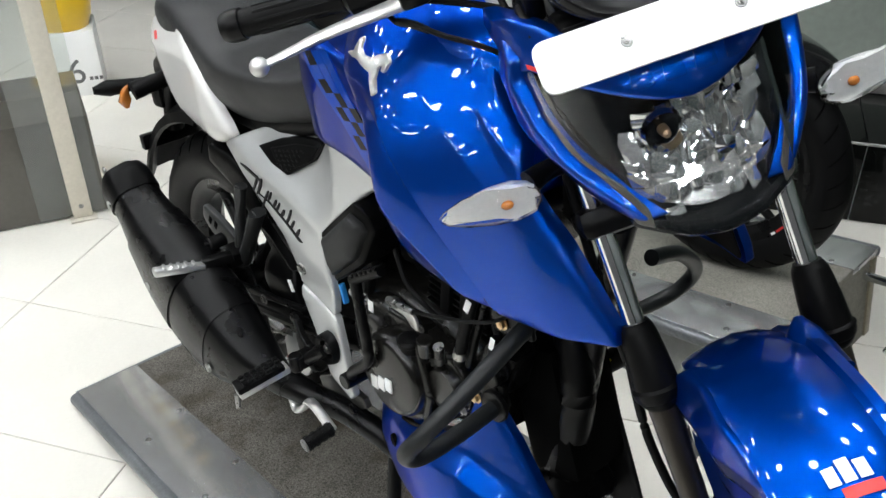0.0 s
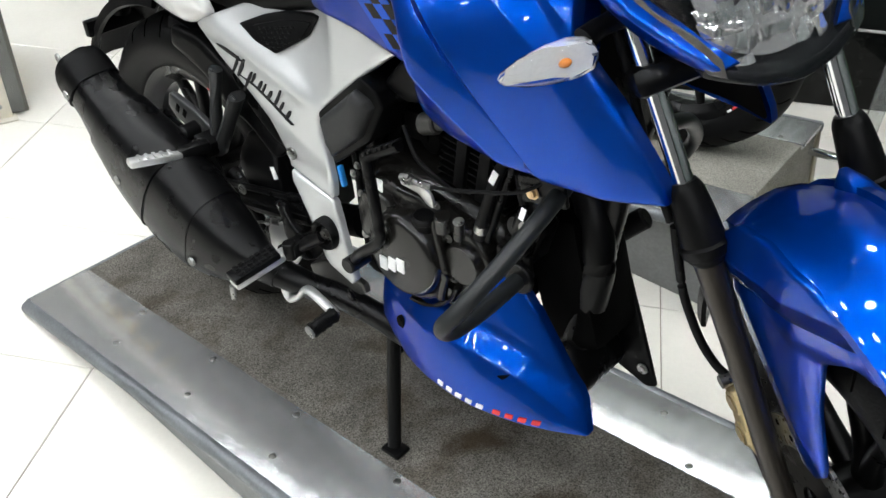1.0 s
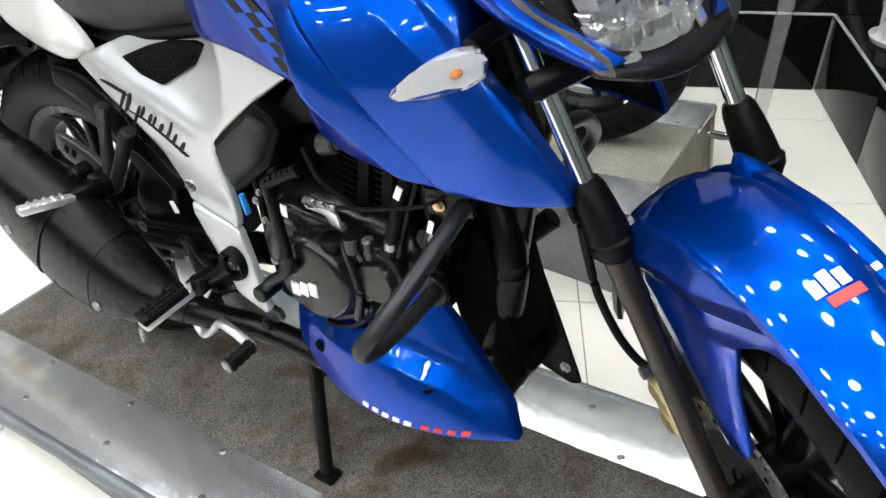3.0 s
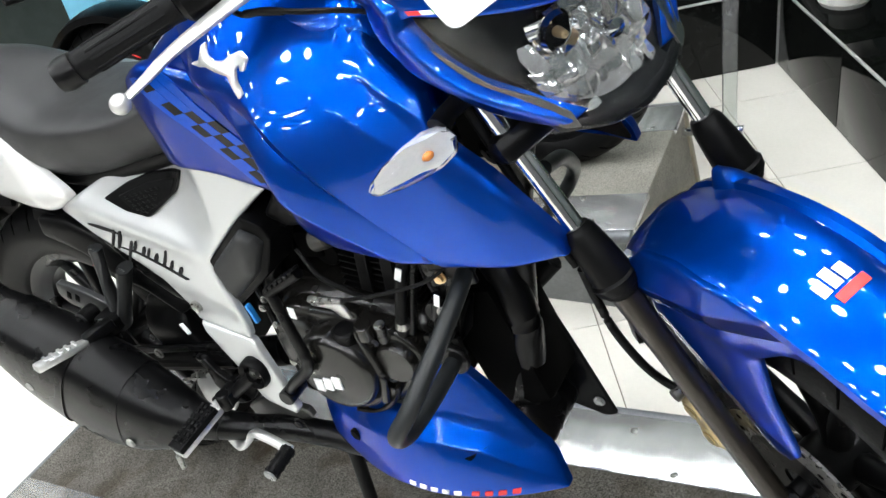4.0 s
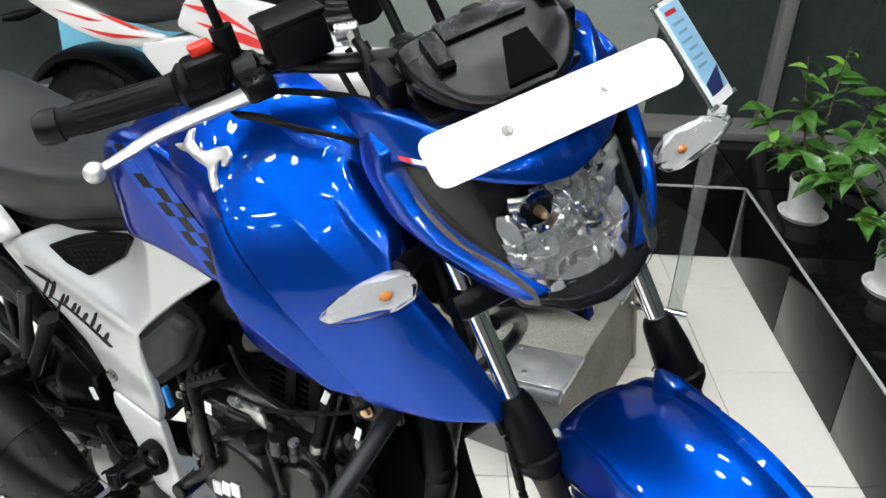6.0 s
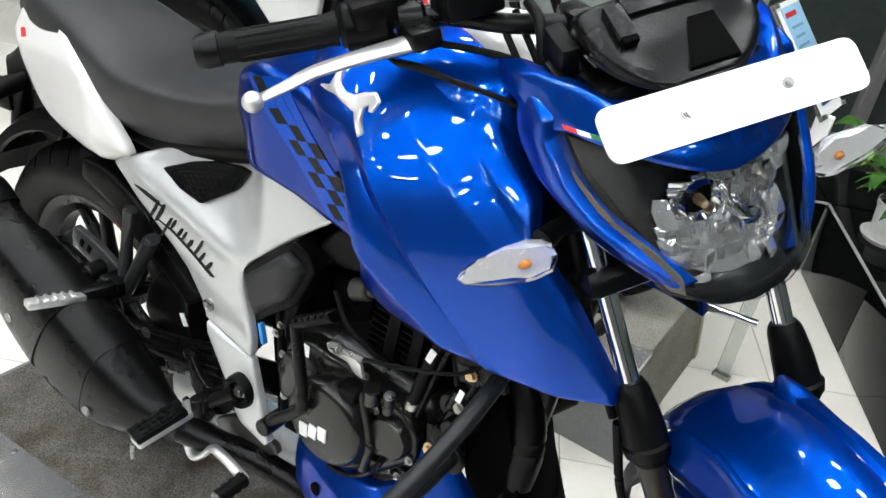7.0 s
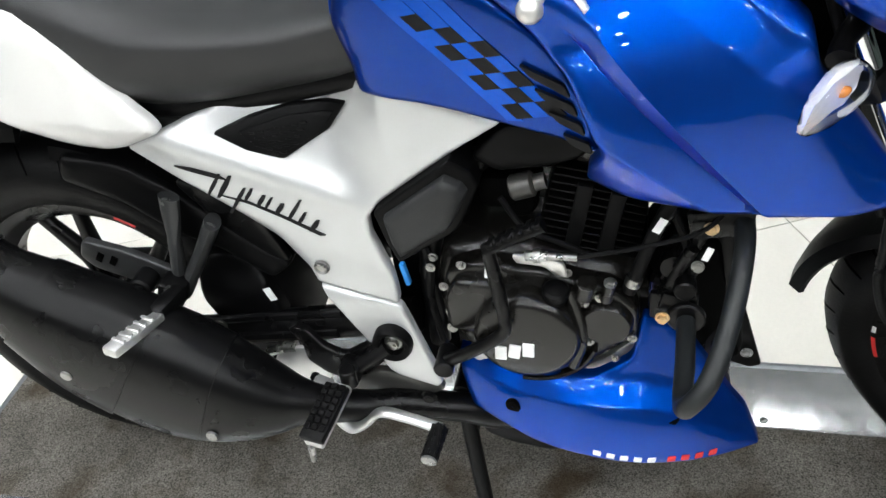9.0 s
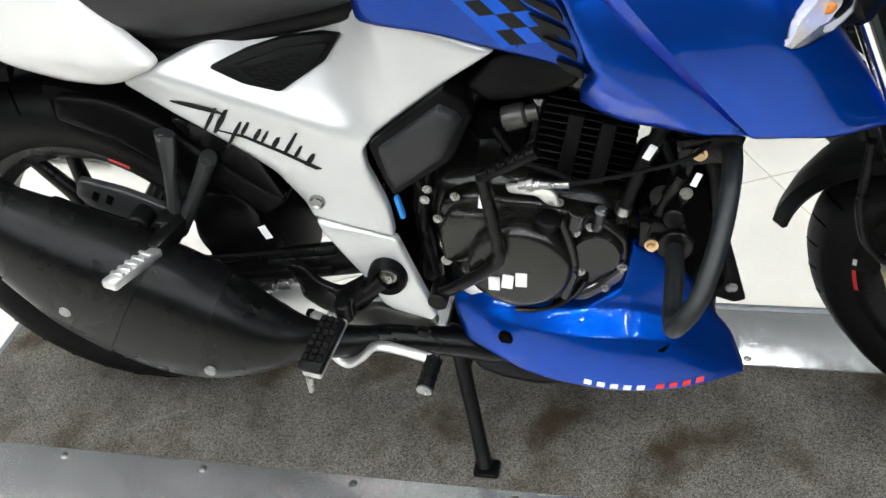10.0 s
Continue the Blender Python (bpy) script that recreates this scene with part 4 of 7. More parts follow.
part("collector_box", box((0.395, -0.005, 0.275), (0.11, 0.13, 0.09), 0.022, (0, -32, 0), 3), SATIN, bike)
part("belly_shield", shell([(0.415, 0.500), (0.448, 0.430), (0.478, 0.330), (0.508, 0.222), (0.490, 0.215), (0.425, 0.240), (0.380, 0.30), (0.36, 0.42)], lambda x, z: 0.055, 0.006, 0.003), BLACK, bike, "black plastic belly shield")
part("shield_bolt", bolt((0.484, 0.053, 0.250), (0, -1, 0), 0.007), STEEL, bike)
# shadow-black block, added to fill the space ahead of the engine with dark
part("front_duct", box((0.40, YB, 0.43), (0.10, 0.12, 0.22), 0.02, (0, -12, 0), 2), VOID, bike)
part("left_engine_cover", box((0.20, 0.125, 0.445), (0.24, 0.05, 0.17), 0.03, seg=3), ENGINE, engine)

# raised arcs and webs on the cover, hoses and clips behind it
part("cover_arc", lathe([(0.068, -0.004), (0.072, -0.006), (0.076, -0.004), (0.076, 0.012), (0.068, 0.012)], (0.189, -0.132, 0.452), (0, 1, 0), 40, arc=2.4, start=1.2), ENGINE, engine)
part("cover_arc", lathe([(0.088, -0.002), (0.091, -0.004), (0.094, -0.002), (0.094, 0.010), (0.088, 0.010)], (0.189, -0.130, 0.452), (0, 1, 0), 40, arc=1.4, start=1.9), ENGINE, engine)
part("cover_post", join(cyl((0.262, -0.132, 0.520), (0.268, -0.136, 0.548), 0.013, seg=14, bevel=0.002), cyl((0.290, -0.130, 0.515), (0.296, -0.134, 0.545), 0.008, seg=12)), ENGINE, engine)
part("cover_bolt", bolt((0.296, -0.134, 0.546), (0.1, -0.3, 1), 0.006, 0.004), STEEL, engine)
part("hose", tube([(0.385, -0.100, 0.690), (0.352, -0.112, 0.625), (0.330, -0.118, 0.560), (0.318, -0.118, 0.520)], 0.0085, 12, 5), RUBBER, bike)
part("hose_clip", lathe([(0.0088, -0.006), (0.0105, -0.006), (0.0105, 0.006), (0.0088, 0.006)], (0.323, -0.118, 0.538), (0.3, 0.05, 1), 18), STEEL, bike)
part("hose_tag", box((0.353, -0.121, 0.627), (0.010, 0.002, 0.022), 0.0006, (0, 27, 0)), WHITE, bike)
part("sensor", join(cyl((0.385, -0.100, 0.525), (0.385, -0.122, 0.525), 0.014, seg=16, bevel=0.002), box((0.372, -0.108, 0.500), (0.035, 0.02, 0.03), 0.005, (0, 15, 0)), cyl((0.376, -0.105, 0.55), (0.392, -0.108, 0.585), 0.008, seg=12)), SATIN, bike)
part("sensor_bolt", bolt((0.398, -0.118, 0.565), (0, -1, 0.2), 0.006, 0.004), STEEL, bike)
part("throttle_body", join(cyl((0.168, -0.060, 0.632), (0.198, -0.058, 0.640), 0.017, seg=20, bevel=0.003), cyl((0.198, -0.058, 0.640), (0.212, -0.056, 0.643), 0.011, seg=16)), CAST_GREY, engine)
part("frame_bolt", bolt((0.065, -0.118, 0.545), (0, -1, 0), 0.0050, 0.004), STEEL, bike)
part("frame_bolt", bolt((0.085, -0.128, 0.448), (0, -1, 0.2), 0.0055, 0.004), STEEL, bike)

stop = part("rubber_stop", cyl((0.452, 0.100, 0.492), (0.412, 0.080, 0.458), 0.017, seg=18, bevel=0.004), RUBBER, bike, "black rubber stop with a yellow label")
part("yellow_label", box((0.4235, 0.068, 0.4755), (0.016, 0.002, 0.009), 0.0005, (0, -40, 25)), mat("yellow_print", (0.7, 0.6, 0.05), 0.5), stop)

# ---- wheels, exhaust, footrests ----
def wheel(name, c, r, w, rim_r, m, label, twist, owner=None):
    c = Vector(c)
    h = w / 2
    prof = [(rim_r, -h * 0.60), (rim_r + 0.010, -h * 0.80), (rim_r + (r - rim_r) * 0.45, -h), (r - 0.034, -h * 0.93), (r - 0.016, -h * 0.68), (r - 0.004, -h * 0.32), (r, 0)]
    prof += [(a, -b) for a, b in prof[-2::-1]]
    wh = part(name, lathe(prof, c, (0, 1, 0), 96), RUBBER, owner or bike, label, m=m)
    for k in range(30):
        a = 2 * math.pi * k / 30
        for side in (-1, 1):
            pts = []
            for t in (0.12, 0.4, 0.7, 0.95):
                q = a + 0.16 * t
                rr = np.interp(t * h, [0, h * 0.32, h * 0.68, h * 0.93], [r - 0.0016, r - 0.0062, r - 0.0182, r - 0.0358])
                pts.append(c + Vector((math.sin(q) * rr, side * t * h, math.cos(q) * rr)))
            part("tread_groove", tube(pts, [0.002, 0.0032, 0.0030, 0.0015], 6, 2), VOID, wh, m=m)
    rim = part("rim", lathe([(rim_r - 0.034, -h * 0.28), (rim_r - 0.018, -h * 0.52), (rim_r - 0.010, -h * 0.64), (rim_r + 0.005, -h * 0.66), (rim_r + 0.005, h * 0.66), (rim_r - 0.010, h * 0.64), (rim_r - 0.018, h * 0.52), (rim_r - 0.034, h * 0.28)], c, (0, 1, 0), 80), SATIN, wh, "black cast rim", m=m)
    part("hub", join(cyl(c + Vector((0, -0.05, 0)), c + Vector((0, 0.05, 0)), 0.042, seg=28, bevel=0.008), cyl(c + Vector((0, -0.09, 0)), c + Vector((0, 0.09, 0)), 0.014, seg=16)), SATIN, wh, m=m)
    for k in range(5):
        a = 2 * math.pi * k / 5 + twist
        d = Vector((math.cos(a), 0, math.sin(a)))
        s = Vector((-d.z, 0, d.x))
        part("spoke", join(tube([c + d * 0.025, c + d * 0.09 + s * 0.010, c + d * (rim_r - 0.025) + s * 0.050], [0.020, 0.015, 0.011], 10, 3), tube([c + d * 0.025, c + d * 0.09 - s * 0.010, c + d * (rim_r - 0.025) - s * 0.034], [0.020, 0.015, 0.011], 10, 3)), SATIN, wh, m=m)
    for a0, arc, mt in ((2.25, 0.16, DECAL_RED), (2.43, 0.06, DECAL_WHITE), (-1.9, 0.22, DECAL_RED), (-1.62, 0.07, DECAL_WHITE), (0.4, 0.16, DECAL_RED)):
        part("rim_stripe", lathe([(rim_r - 0.005, -h * 0.662), (rim_r + 0.001, -h * 0.672), (rim_r + 0.001, -h * 0.66), (rim_r - 0.005, -h * 0.65)], c, (0, 1, 0), 16, arc=arc, start=a0), mt, rim, m=m)
    return wh


RC = Vector((-0.535, YB, 0.340))
wheel("rear_wheel", RC, 0.322, 0.125, 0.216, None, "black rear tyre on a black cast rim", 0.55)
wheel("front_wheel", (0.86, YB, 0.300), 0.300, 0.095, 0.212, STEER, "black front tyre with red rim stripe", 0.2)

# swingarm, chain run, hugger and mudguard
for y in (-0.078, 0.102):
    part("swingarm", tube([(0.02, y, 0.420), (-0.15, y, 0.388), (-0.36, y, 0.355), (-0.58, y, 0.338)], [0.022, 0.022, 0.020, 0.017], 12, 4, flat=1.3), SATIN, bike)
part("axle_nut", join(cyl((-0.535, -0.10, 0.340), (-0.535, -0.118, 0.340), 0.016, seg=6), cyl((-0.535, -0.095, 0.340), (-0.535, -0.10, 0.340), 0.024, seg=20)), STEEL, bike)
part("brake_drum", cyl(RC + Vector((0, -0.085, 0)), RC + Vector((0, -0.045, 0)), 0.078, 0.085, seg=40, bevel=0.008), SATIN, bike)


def arch(r0, r1, a0, a1, hw, c, crown=0.015, n=18, t=0.004):
    """A curved guard over a wheel, from angle a0 to a1 (degrees from straight up, forward positive)."""
    rings = []
    for i in range(n + 1):
        a = radians(a0 + (a1 - a0) * i / n)
        r = r0 + (r1 - r0) * i / n
        u = Vector((math.sin(a), 0, math.cos(a)))
        rows = [(-1, -0.02), (-0.92, 0.0), (-0.5, crown * 0.75), (0, crown), (0.5, crown * 0.75), (0.92, 0), (1, -0.02), (0.9, -0.02 - t), (0.5, crown * 0.75 - t), (0, crown - t), (-0.5, crown * 0.75 - t), (-0.9, -0.02 - t)]
        rings.append([c + u * (r + dz) + Vector((0, hw * s, 0)) for s, dz in rows])
    return skin(rings)


part("hugger", arch(0.345, 0.352, 8, 92, 0.070, RC, 0.010), BLACK, bike, "black rear hugger")
part("rear_mudguard", arch(0.358, 0.372, -62, 4, 0.072, RC + Vector((-0.02, 0, 0.0)), 0.018), BLACK, bike, "black rear mudguard")
part("tail_underside", loft_x(dense([(-0.74, 0.04, 0.74, 0.80, 0.5, 3, 3), (-0.62, 0.06, 0.735, 0.86, 0.5, 3, 3), (-0.48, 0.08, 0.72, 0.86, 0.5, 3, 3), (-0.30, 0.085, 0.66, 0.76, 0.5, 3, 3), (-0.18, 0.08, 0.60, 0.72, 0.5, 3, 3)], 4), 24), BLACK, bike)
# shadow-black block for the shade under the seat
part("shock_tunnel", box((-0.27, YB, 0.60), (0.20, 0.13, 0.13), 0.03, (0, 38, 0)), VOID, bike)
part("plate_holder", join(tube([(-0.70, YB, 0.76), (-0.76, YB, 0.72), (-0.80, YB, 0.62)], 0.022, 10), box((-0.815, YB, 0.60), (0.02, 0.16, 0.035), 0.004), box((-0.80, YB, 0.70), (0.05, 0.06, 0.06), 0.01)), BLACK, bike)
for s in (-1, 1):
    part("rear_indicator", tube([(-0.715, YB + s * 0.05, 0.755), (-0.73, YB + s * 0.10, 0.755), (-0.745, YB + s * 0.145, 0.757), (-0.752, YB + s * 0.175, 0.758)], [0.009, 0.014, 0.018, 0.008], 12, 4), BLACK, bike)
part("reflector_bracket", tube([(-0.650, YB, 0.775), (-0.660, -0.060, 0.765), (-0.668, -0.112, 0.757)], [0.020, 0.018, 0.020], 12, 3), BLACK, bike)
part("rear_reflector", tube([(-0.664, -0.121, 0.772), (-0.669, -0.127, 0.762), (-0.675, -0.130, 0.742), (-0.680, -0.127, 0.724)], [0.004, 0.012, 0.014, 0.005], 14, 4, flat=0.6), ORANGE, bike, "amber side reflector")
part("tail_lamp", loft_x(dense([(-0.67, 0.02, 0.855, 0.885, 0.5, 3, 3), (-0.645, 0.045, 0.84, 0.90, 0.5, 3, 3), (-0.60, 0.055, 0.83, 0.905, 0.5, 3, 3)], 3), 20), RED, bike)
part("chain_case", shell([(-0.318, 0.468), (-0.296, 0.498), (-0.246, 0.503), (-0.214, 0.474), (-0.196, 0.425), (-0.188, 0.392), (-0.30, 0.388), (-0.315, 0.420)], lambda x, z: -0.062 - 0.5 * max(0, 0.478 - z) * (1 if z > 0.44 else 0) - (0.019 if z <= 0.44 else 0), 0.05, 0.008), BLACK, bike, "black moulded chain case")
part("frame_plate", shell([(-0.296, 0.655), (-0.193, 0.612), (-0.178, 0.590), (-0.150, 0.512), (-0.175, 0.520), (-0.240, 0.575)], lambda x, z: -0.084, 0.012, 0.003), SATIN, bike, "black glossy frame plate")
part("hugger_side", shell([(-0.470, 0.672), (-0.384, 0.664), (-0.314, 0.622), (-0.244, 0.570), (-0.150, 0.505), (-0.185, 0.480), (-0.255, 0.528), (-0.32, 0.552), (-0.41, 0.600), (-0.482, 0.630)], lambda x, z: -0.068 - 0.2 * max(0, 0.62 - z - 0.3 * abs(x + 0.3)), 0.05, 0.010), BLACK, bike, "black moulded inner mudguard")
part("chain_rail", tube([(-0.42, -0.088, 0.372), (-0.25, -0.09, 0.402), (-0.09, -0.09, 0.425)], 0.007, 8), SATIN, bike)
part("white_clip", box((-0.196, -0.088, 0.452), (0.012, 0.002, 0.024), 0.0005, (0, -18, 0)), WHITE, bike)
# shock coloured as deep shade, like the block round it
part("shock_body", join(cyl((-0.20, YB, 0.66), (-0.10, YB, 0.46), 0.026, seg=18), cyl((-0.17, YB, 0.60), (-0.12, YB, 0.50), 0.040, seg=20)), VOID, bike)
part("chain_guard", tube([(-0.44, -0.09, 0.345), (-0.28, -0.095, 0.366), (-0.10, -0.095, 0.392)], 0.010, 8), SATIN, bike)
part("guard_bolt", bolt((-0.283, -0.105, 0.400), (0, -1, 0), 0.008), STEEL, bike)

# muffler: squarish loft with a heat shield, seam, end cap and screws
sec = [((-0.098, -0.176, 0.321), 0.026, 0.026), ((-0.132, -0.187, 0.335), 0.030, 0.030), ((-0.167, -0.193, 0.342), 0.048, 0.043), ((-0.208, -0.197, 0.352), 0.070, 0.054), ((-0.254, -0.200, 0.368), 0.089, 0.061), ((-0.304, -0.201, 0.391), 0.101, 0.064), ((-0.359, -0.202, 0.421), 0.103, 0.064),
       ((-0.418, -0.202, 0.462), 0.096, 0.062), ((-0.475, -0.204, 0.514), 0.074, 0.056), ((-0.512, -0.205, 0.546), 0.059, 0.050), ((-0.530, -0.205, 0.562), 0.054, 0.047), ((-0.572, -0.205, 0.602), 0.050, 0.045)]


def muffler(sec, grow=0.0, n=36, sq=2.7, cap=True):
    rows = smooth_rows(np.array([(*c, a + grow, b + grow) for c, a, b in sec]), 5)
    rings = []
    for i, r in enumerate(rows):
        q, p = rows[min(i + 1, len(rows) - 1)], rows[max(i - 1, 0)]
        d = Vector((q[0] - p[0], 0, q[2] - p[2])).normalized()
        u = Vector((d.z, 0, -d.x))
        ring = []
        for t in [2 * math.pi * k / n for k in range(n)]:
            c, s = math.cos(t), math.sin(t)
            ring.append(Vector(r[:3]) + u * r[3] * math.copysign(abs(c) ** (2 / sq), c) + Vector((0, 1, 0)) * r[4] * math.copysign(abs(s) ** (2 / sq), s))
        rings.append(ring)
    return skin(rings, cap)


muf = part("muffler", muffler(sec), SATIN, bike, "satin black exhaust muffler")
part("heat_shield", muffler(sec[6:9] + [((-0.490, -0.2045, 0.527), 0.068, 0.054)], 0.0030), SATIN, muf)
part("front_shield", muffler(sec[4:6] + [((-0.349, -0.202, 0.415), 0.103, 0.064)], 0.0015), SATIN, muf)
part("end_cap", muffler([((-0.548, -0.205, 0.579), 0.0555, 0.0495), ((-0.577, -0.205, 0.607), 0.0535, 0.0485), ((-0.592, -0.205, 0.622), 0.046, 0.042)], 0.0), BLACK, muf)
part("tail_pipe", join(cyl((-0.585, -0.195, 0.618), (-0.600, -0.195, 0.632), 0.022, seg=24), cyl((-0.601, -0.195, 0.633), (-0.6015, -0.195, 0.6335), 0.018, seg=24)), VOID, muf)
for p in ((-0.433, -0.2645, 0.447), (-0.250, -0.2585, 0.335), (-0.562, -0.2535, 0.580), (-0.590, -0.235, 0.640)):
    part("shield_screw", join(cyl(p, (p[0], p[1] - 0.004, p[2]), 0.0092, 0.008, seg=18), cyl((p[0], p[1] - 0.004, p[2]), (p[0], p[1] - 0.0046, p[2]), 0.0045, seg=6)), STEEL, muf)

GREY_METAL = mat("dark_grey_metal", (0.030, 0.031, 0.032), 0.38, 0.3, grain=0.1, scale=400, bump=0.08)
# rider footrest, hanger and brake pedal
hang = part("footrest_hanger", shell([(-0.170, 0.417), (-0.134, 0.421), (-0.112, 0.396), (-0.078, 0.388), (-0.040, 0.413), (-0.006, 0.440), (0.014, 0.418), (-0.018, 0.383), (-0.050, 0.350), (-0.080, 0.336), (-0.118, 0.339), (-0.148, 0.356), (-0.150, 0.388)],
                                     lambda x, z: -0.138 + 0.25 * max(0, -0.09 - x), 0.012, 0.004, 0.010, 0.2), SATIN, bike, "black footrest hanger plate")
part("lower_arm", shell([(-0.090, 0.318), (-0.040, 0.346), (0.052, 0.331), (0.056, 0.314), (0.036, 0.302), (-0.030, 0.305), (-0.085, 0.290)], lambda x, z: -0.124, 0.012, 0.004, 0.010, 0.2), CAST_GREY, hang, "grey cast lower arm")
part("spring_pin", cyl((-0.128, -0.146, 0.349), (-0.128, -0.152, 0.349), 0.008, seg=16), SATIN, hang)
part("pivot_cup", lathe([(0.001, -0.002), (0.016, -0.002), (0.018, -0.010), (0.026, -0.014), (0.0285, -0.008), (0.029, 0.010)], (0.0, -0.138, 0.424), (0, 1, 0), 36), BLACK, hang)
part("pivot_bolt", bolt((0.0, -0.140, 0.424), (0, -1, 0), 0.0095, 0.008), STEEL, hang)
part("pinch_bolt", bolt((0.035, -0.136, 0.311), (0, -1, 0), 0.009, 0.006), SATIN, hang)
part("bracket", shell([(-0.202, 0.358), (-0.157, 0.379), (-0.122, 0.373), (-0.110, 0.330), (-0.145, 0.285), (-0.205, 0.300)], lambda x, z: -0.120, 0.006, 0.002), ALU, hang)
part("brake_rod", join(cyl((-0.285, -0.112, 0.328), (-0.19, -0.112, 0.366), 0.0032, seg=8), cyl((-0.215, -0.112, 0.356), (-0.195, -0.112, 0.364), 0.0075, seg=6), cyl((-0.185, -0.112, 0.368), (-0.165, -0.112, 0.372), 0.009, seg=10)), STEEL, hang)


def peg(a, b, w, material, rubber, parent_label, name="footrest"):
    a, b = Vector(a), Vector(b)
    d = (b - a).normalized()
    s = d.cross(Vector((0, 0, 1))).normalized()
    n = s.cross(d)
    m = Matrix((s, d, n)).transposed().to_4x4()
    m.translation = (a + b) / 2
    L = (b - a).length
    body = box((0, 0, -0.006), (w * 0.8, L, 0.014), 0.004)
    body.transform(m)
    p = part(name, body, material, bike, parent_label)
    if rubber:
        top = box((0, 0.004, 0.006), (w, L - 0.008, 0.012), 0.003)
        top.transform(m)
        r = part("rubber_pad", top, BLACK, p)
        for i in range(7):
            for j in (-1, 0, 1):
                q = box((j * w * 0.31, -L / 2 + 0.014 + i * (L - 0.02) / 7, 0.0135), (w * 0.24, L / 11, 0.004), 0.001, seg=1)
                q.transform(m)
                part("rubber_rib", q, BLACK, r)
    else:
        for i in range(5):
            q = box((0, -L / 2 + 0.02 + i * L / 7, 0.0015), (w * 0.7, 0.006, 0.004), 0.001, seg=1)
            q.transform(m)
            part("ridge", q, material, p)
    return p


pg = peg((-0.066, -0.192, 0.390), (-0.082, -0.285, 0.374), 0.036, ALU, True, "silver footrest with black ribbed rubber")
part("feeler", cyl((-0.085, -0.284, 0.366), (-0.086, -0.287, 0.340), 0.0055, 0.004, seg=12), STEEL, pg)
part("hinge", join(cyl((-0.062, -0.176, 0.402), (-0.062, -0.176, 0.370), 0.012, seg=16, bevel=0.002), box((-0.062, -0.160, 0.386), (0.030, 0.036, 0.026), 0.005)), SATIN, pg)
part("hinge_block", join(box((-0.118, -0.158, 0.338), (0.030, 0.026, 0.030), 0.006, (0, 25, 0)), cyl((-0.112, -0.150, 0.328), (-0.112, -0.178, 0.328), 0.013, seg=18, bevel=0.003)), ALU, pg, "bare metal pivot block")
part("peg_arm", tube([(-0.010, -0.140, 0.418), (-0.036, -0.150, 0.400), (-0.064, -0.156, 0.380)], [0.018, 0.016, 0.015], 14, 4, flat=0.7), SATIN, pg, "black forged arm")
ped = part("brake_pedal", tube([(-0.110, -0.170, 0.330), (-0.090, -0.180, 0.298), (-0.070, -0.186, 0.288), (-0.046, -0.186, 0.304), (-0.022, -0.186, 0.328), (0.020, -0.192, 0.328), (0.068, -0.202, 0.324)], [0.009, 0.0105, 0.0105, 0.0095, 0.0095, 0.009, 0.009], 14, 5, flat=0.6), ALU, bike, "silver brake pedal with a ribbed rubber toe")
toe = part("toe_rubber", cyl((0.067, -0.200, 0.326), (0.062, -0.252, 0.318), 0.0118, seg=20, bevel=0.003), RUBBER, ped)
part("toe_end", cyl((0.062, -0.251, 0.318), (0.0617, -0.255, 0.3176), 0.0112, seg=20, bevel=0.001), STEEL, ped)
for k in range(4):
    for a in range(8):
        t = 2 * math.pi * a / 8
        c = Vector((0.0665, -0.206, 0.325)).lerp(Vector((0.0625, -0.246, 0.319)), k / 3) + Vector((math.cos(t), 0, math.sin(t))) * 0.0118
        part("toe_rib", box(c, (0.0022, 0.008, 0.0030), 0.0006, (0, -math.degrees(t), 0), 1), RUBBER, toe)

# pillion footrest on its forked hanger
ph = part("pillion_hanger", join(tube([(-0.293, -0.098, 0.633), (-0.300, -0.108, 0.575), (-0.316, -0.116, 0.478)], [0.020, 0.016, 0.019], 12, 4, flat=0.6), tube([(-0.236, -0.104, 0.597), (-0.270, -0.111, 0.540), (-0.312, -0.116, 0.476)], [0.020, 0.017, 0.019], 12, 4, flat=0.6),
                                 shell([(-0.452, 0.560), (-0.382, 0.540), (-0.320, 0.508), (-0.312, 0.470), (-0.345, 0.468), (-0.448, 0.508), (-0.466, 0.530)], lambda x, z: -0.112, 0.012, 0.004)), GREY_METAL, bike, "dark grey forked pillion footrest hanger")
for x in (-0.432, -0.412):
    part("slot", box((x, -0.1125, 0.530 - 0.3 * (x + 0.43)), (0.010, 0.002, 0.018), 0.0008, (0, 35, 0)), VOID, ph)
part("peg_clevis", join(box((-0.310, -0.138, 0.500), (0.038, 0.036, 0.034), 0.005, (0, 20, 0)), box((-0.302, -0.172, 0.506), (0.026, 0.058, 0.022), 0.005, (0, 0, -14))), SATIN, ph)
part("clevis_pin", cyl((-0.308, -0.150, 0.512), (-0.308, -0.157, 0.513), 0.006, seg=14), STEEL, ph)
for p in ((-0.293, -0.106, 0.627), (-0.239, -0.111, 0.591)):
    part("bolt", bolt(p, (0, -1, 0), 0.0075, 0.004), STEEL, ph)
peg((-0.304, -0.196, 0.512), (-0.326, -0.285, 0.527), 0.031, ALU, False, "bare aluminium pillion footrest", "pillion_footrest")
part("rubber_mount", join(cyl((-0.345, -0.13, 0.520), (-0.345, -0.165, 0.520), 0.016, seg=18, bevel=0.003), cyl((-0.345, -0.165, 0.520), (-0.345, -0.172, 0.520), 0.009, seg=6)), SATIN, ph)

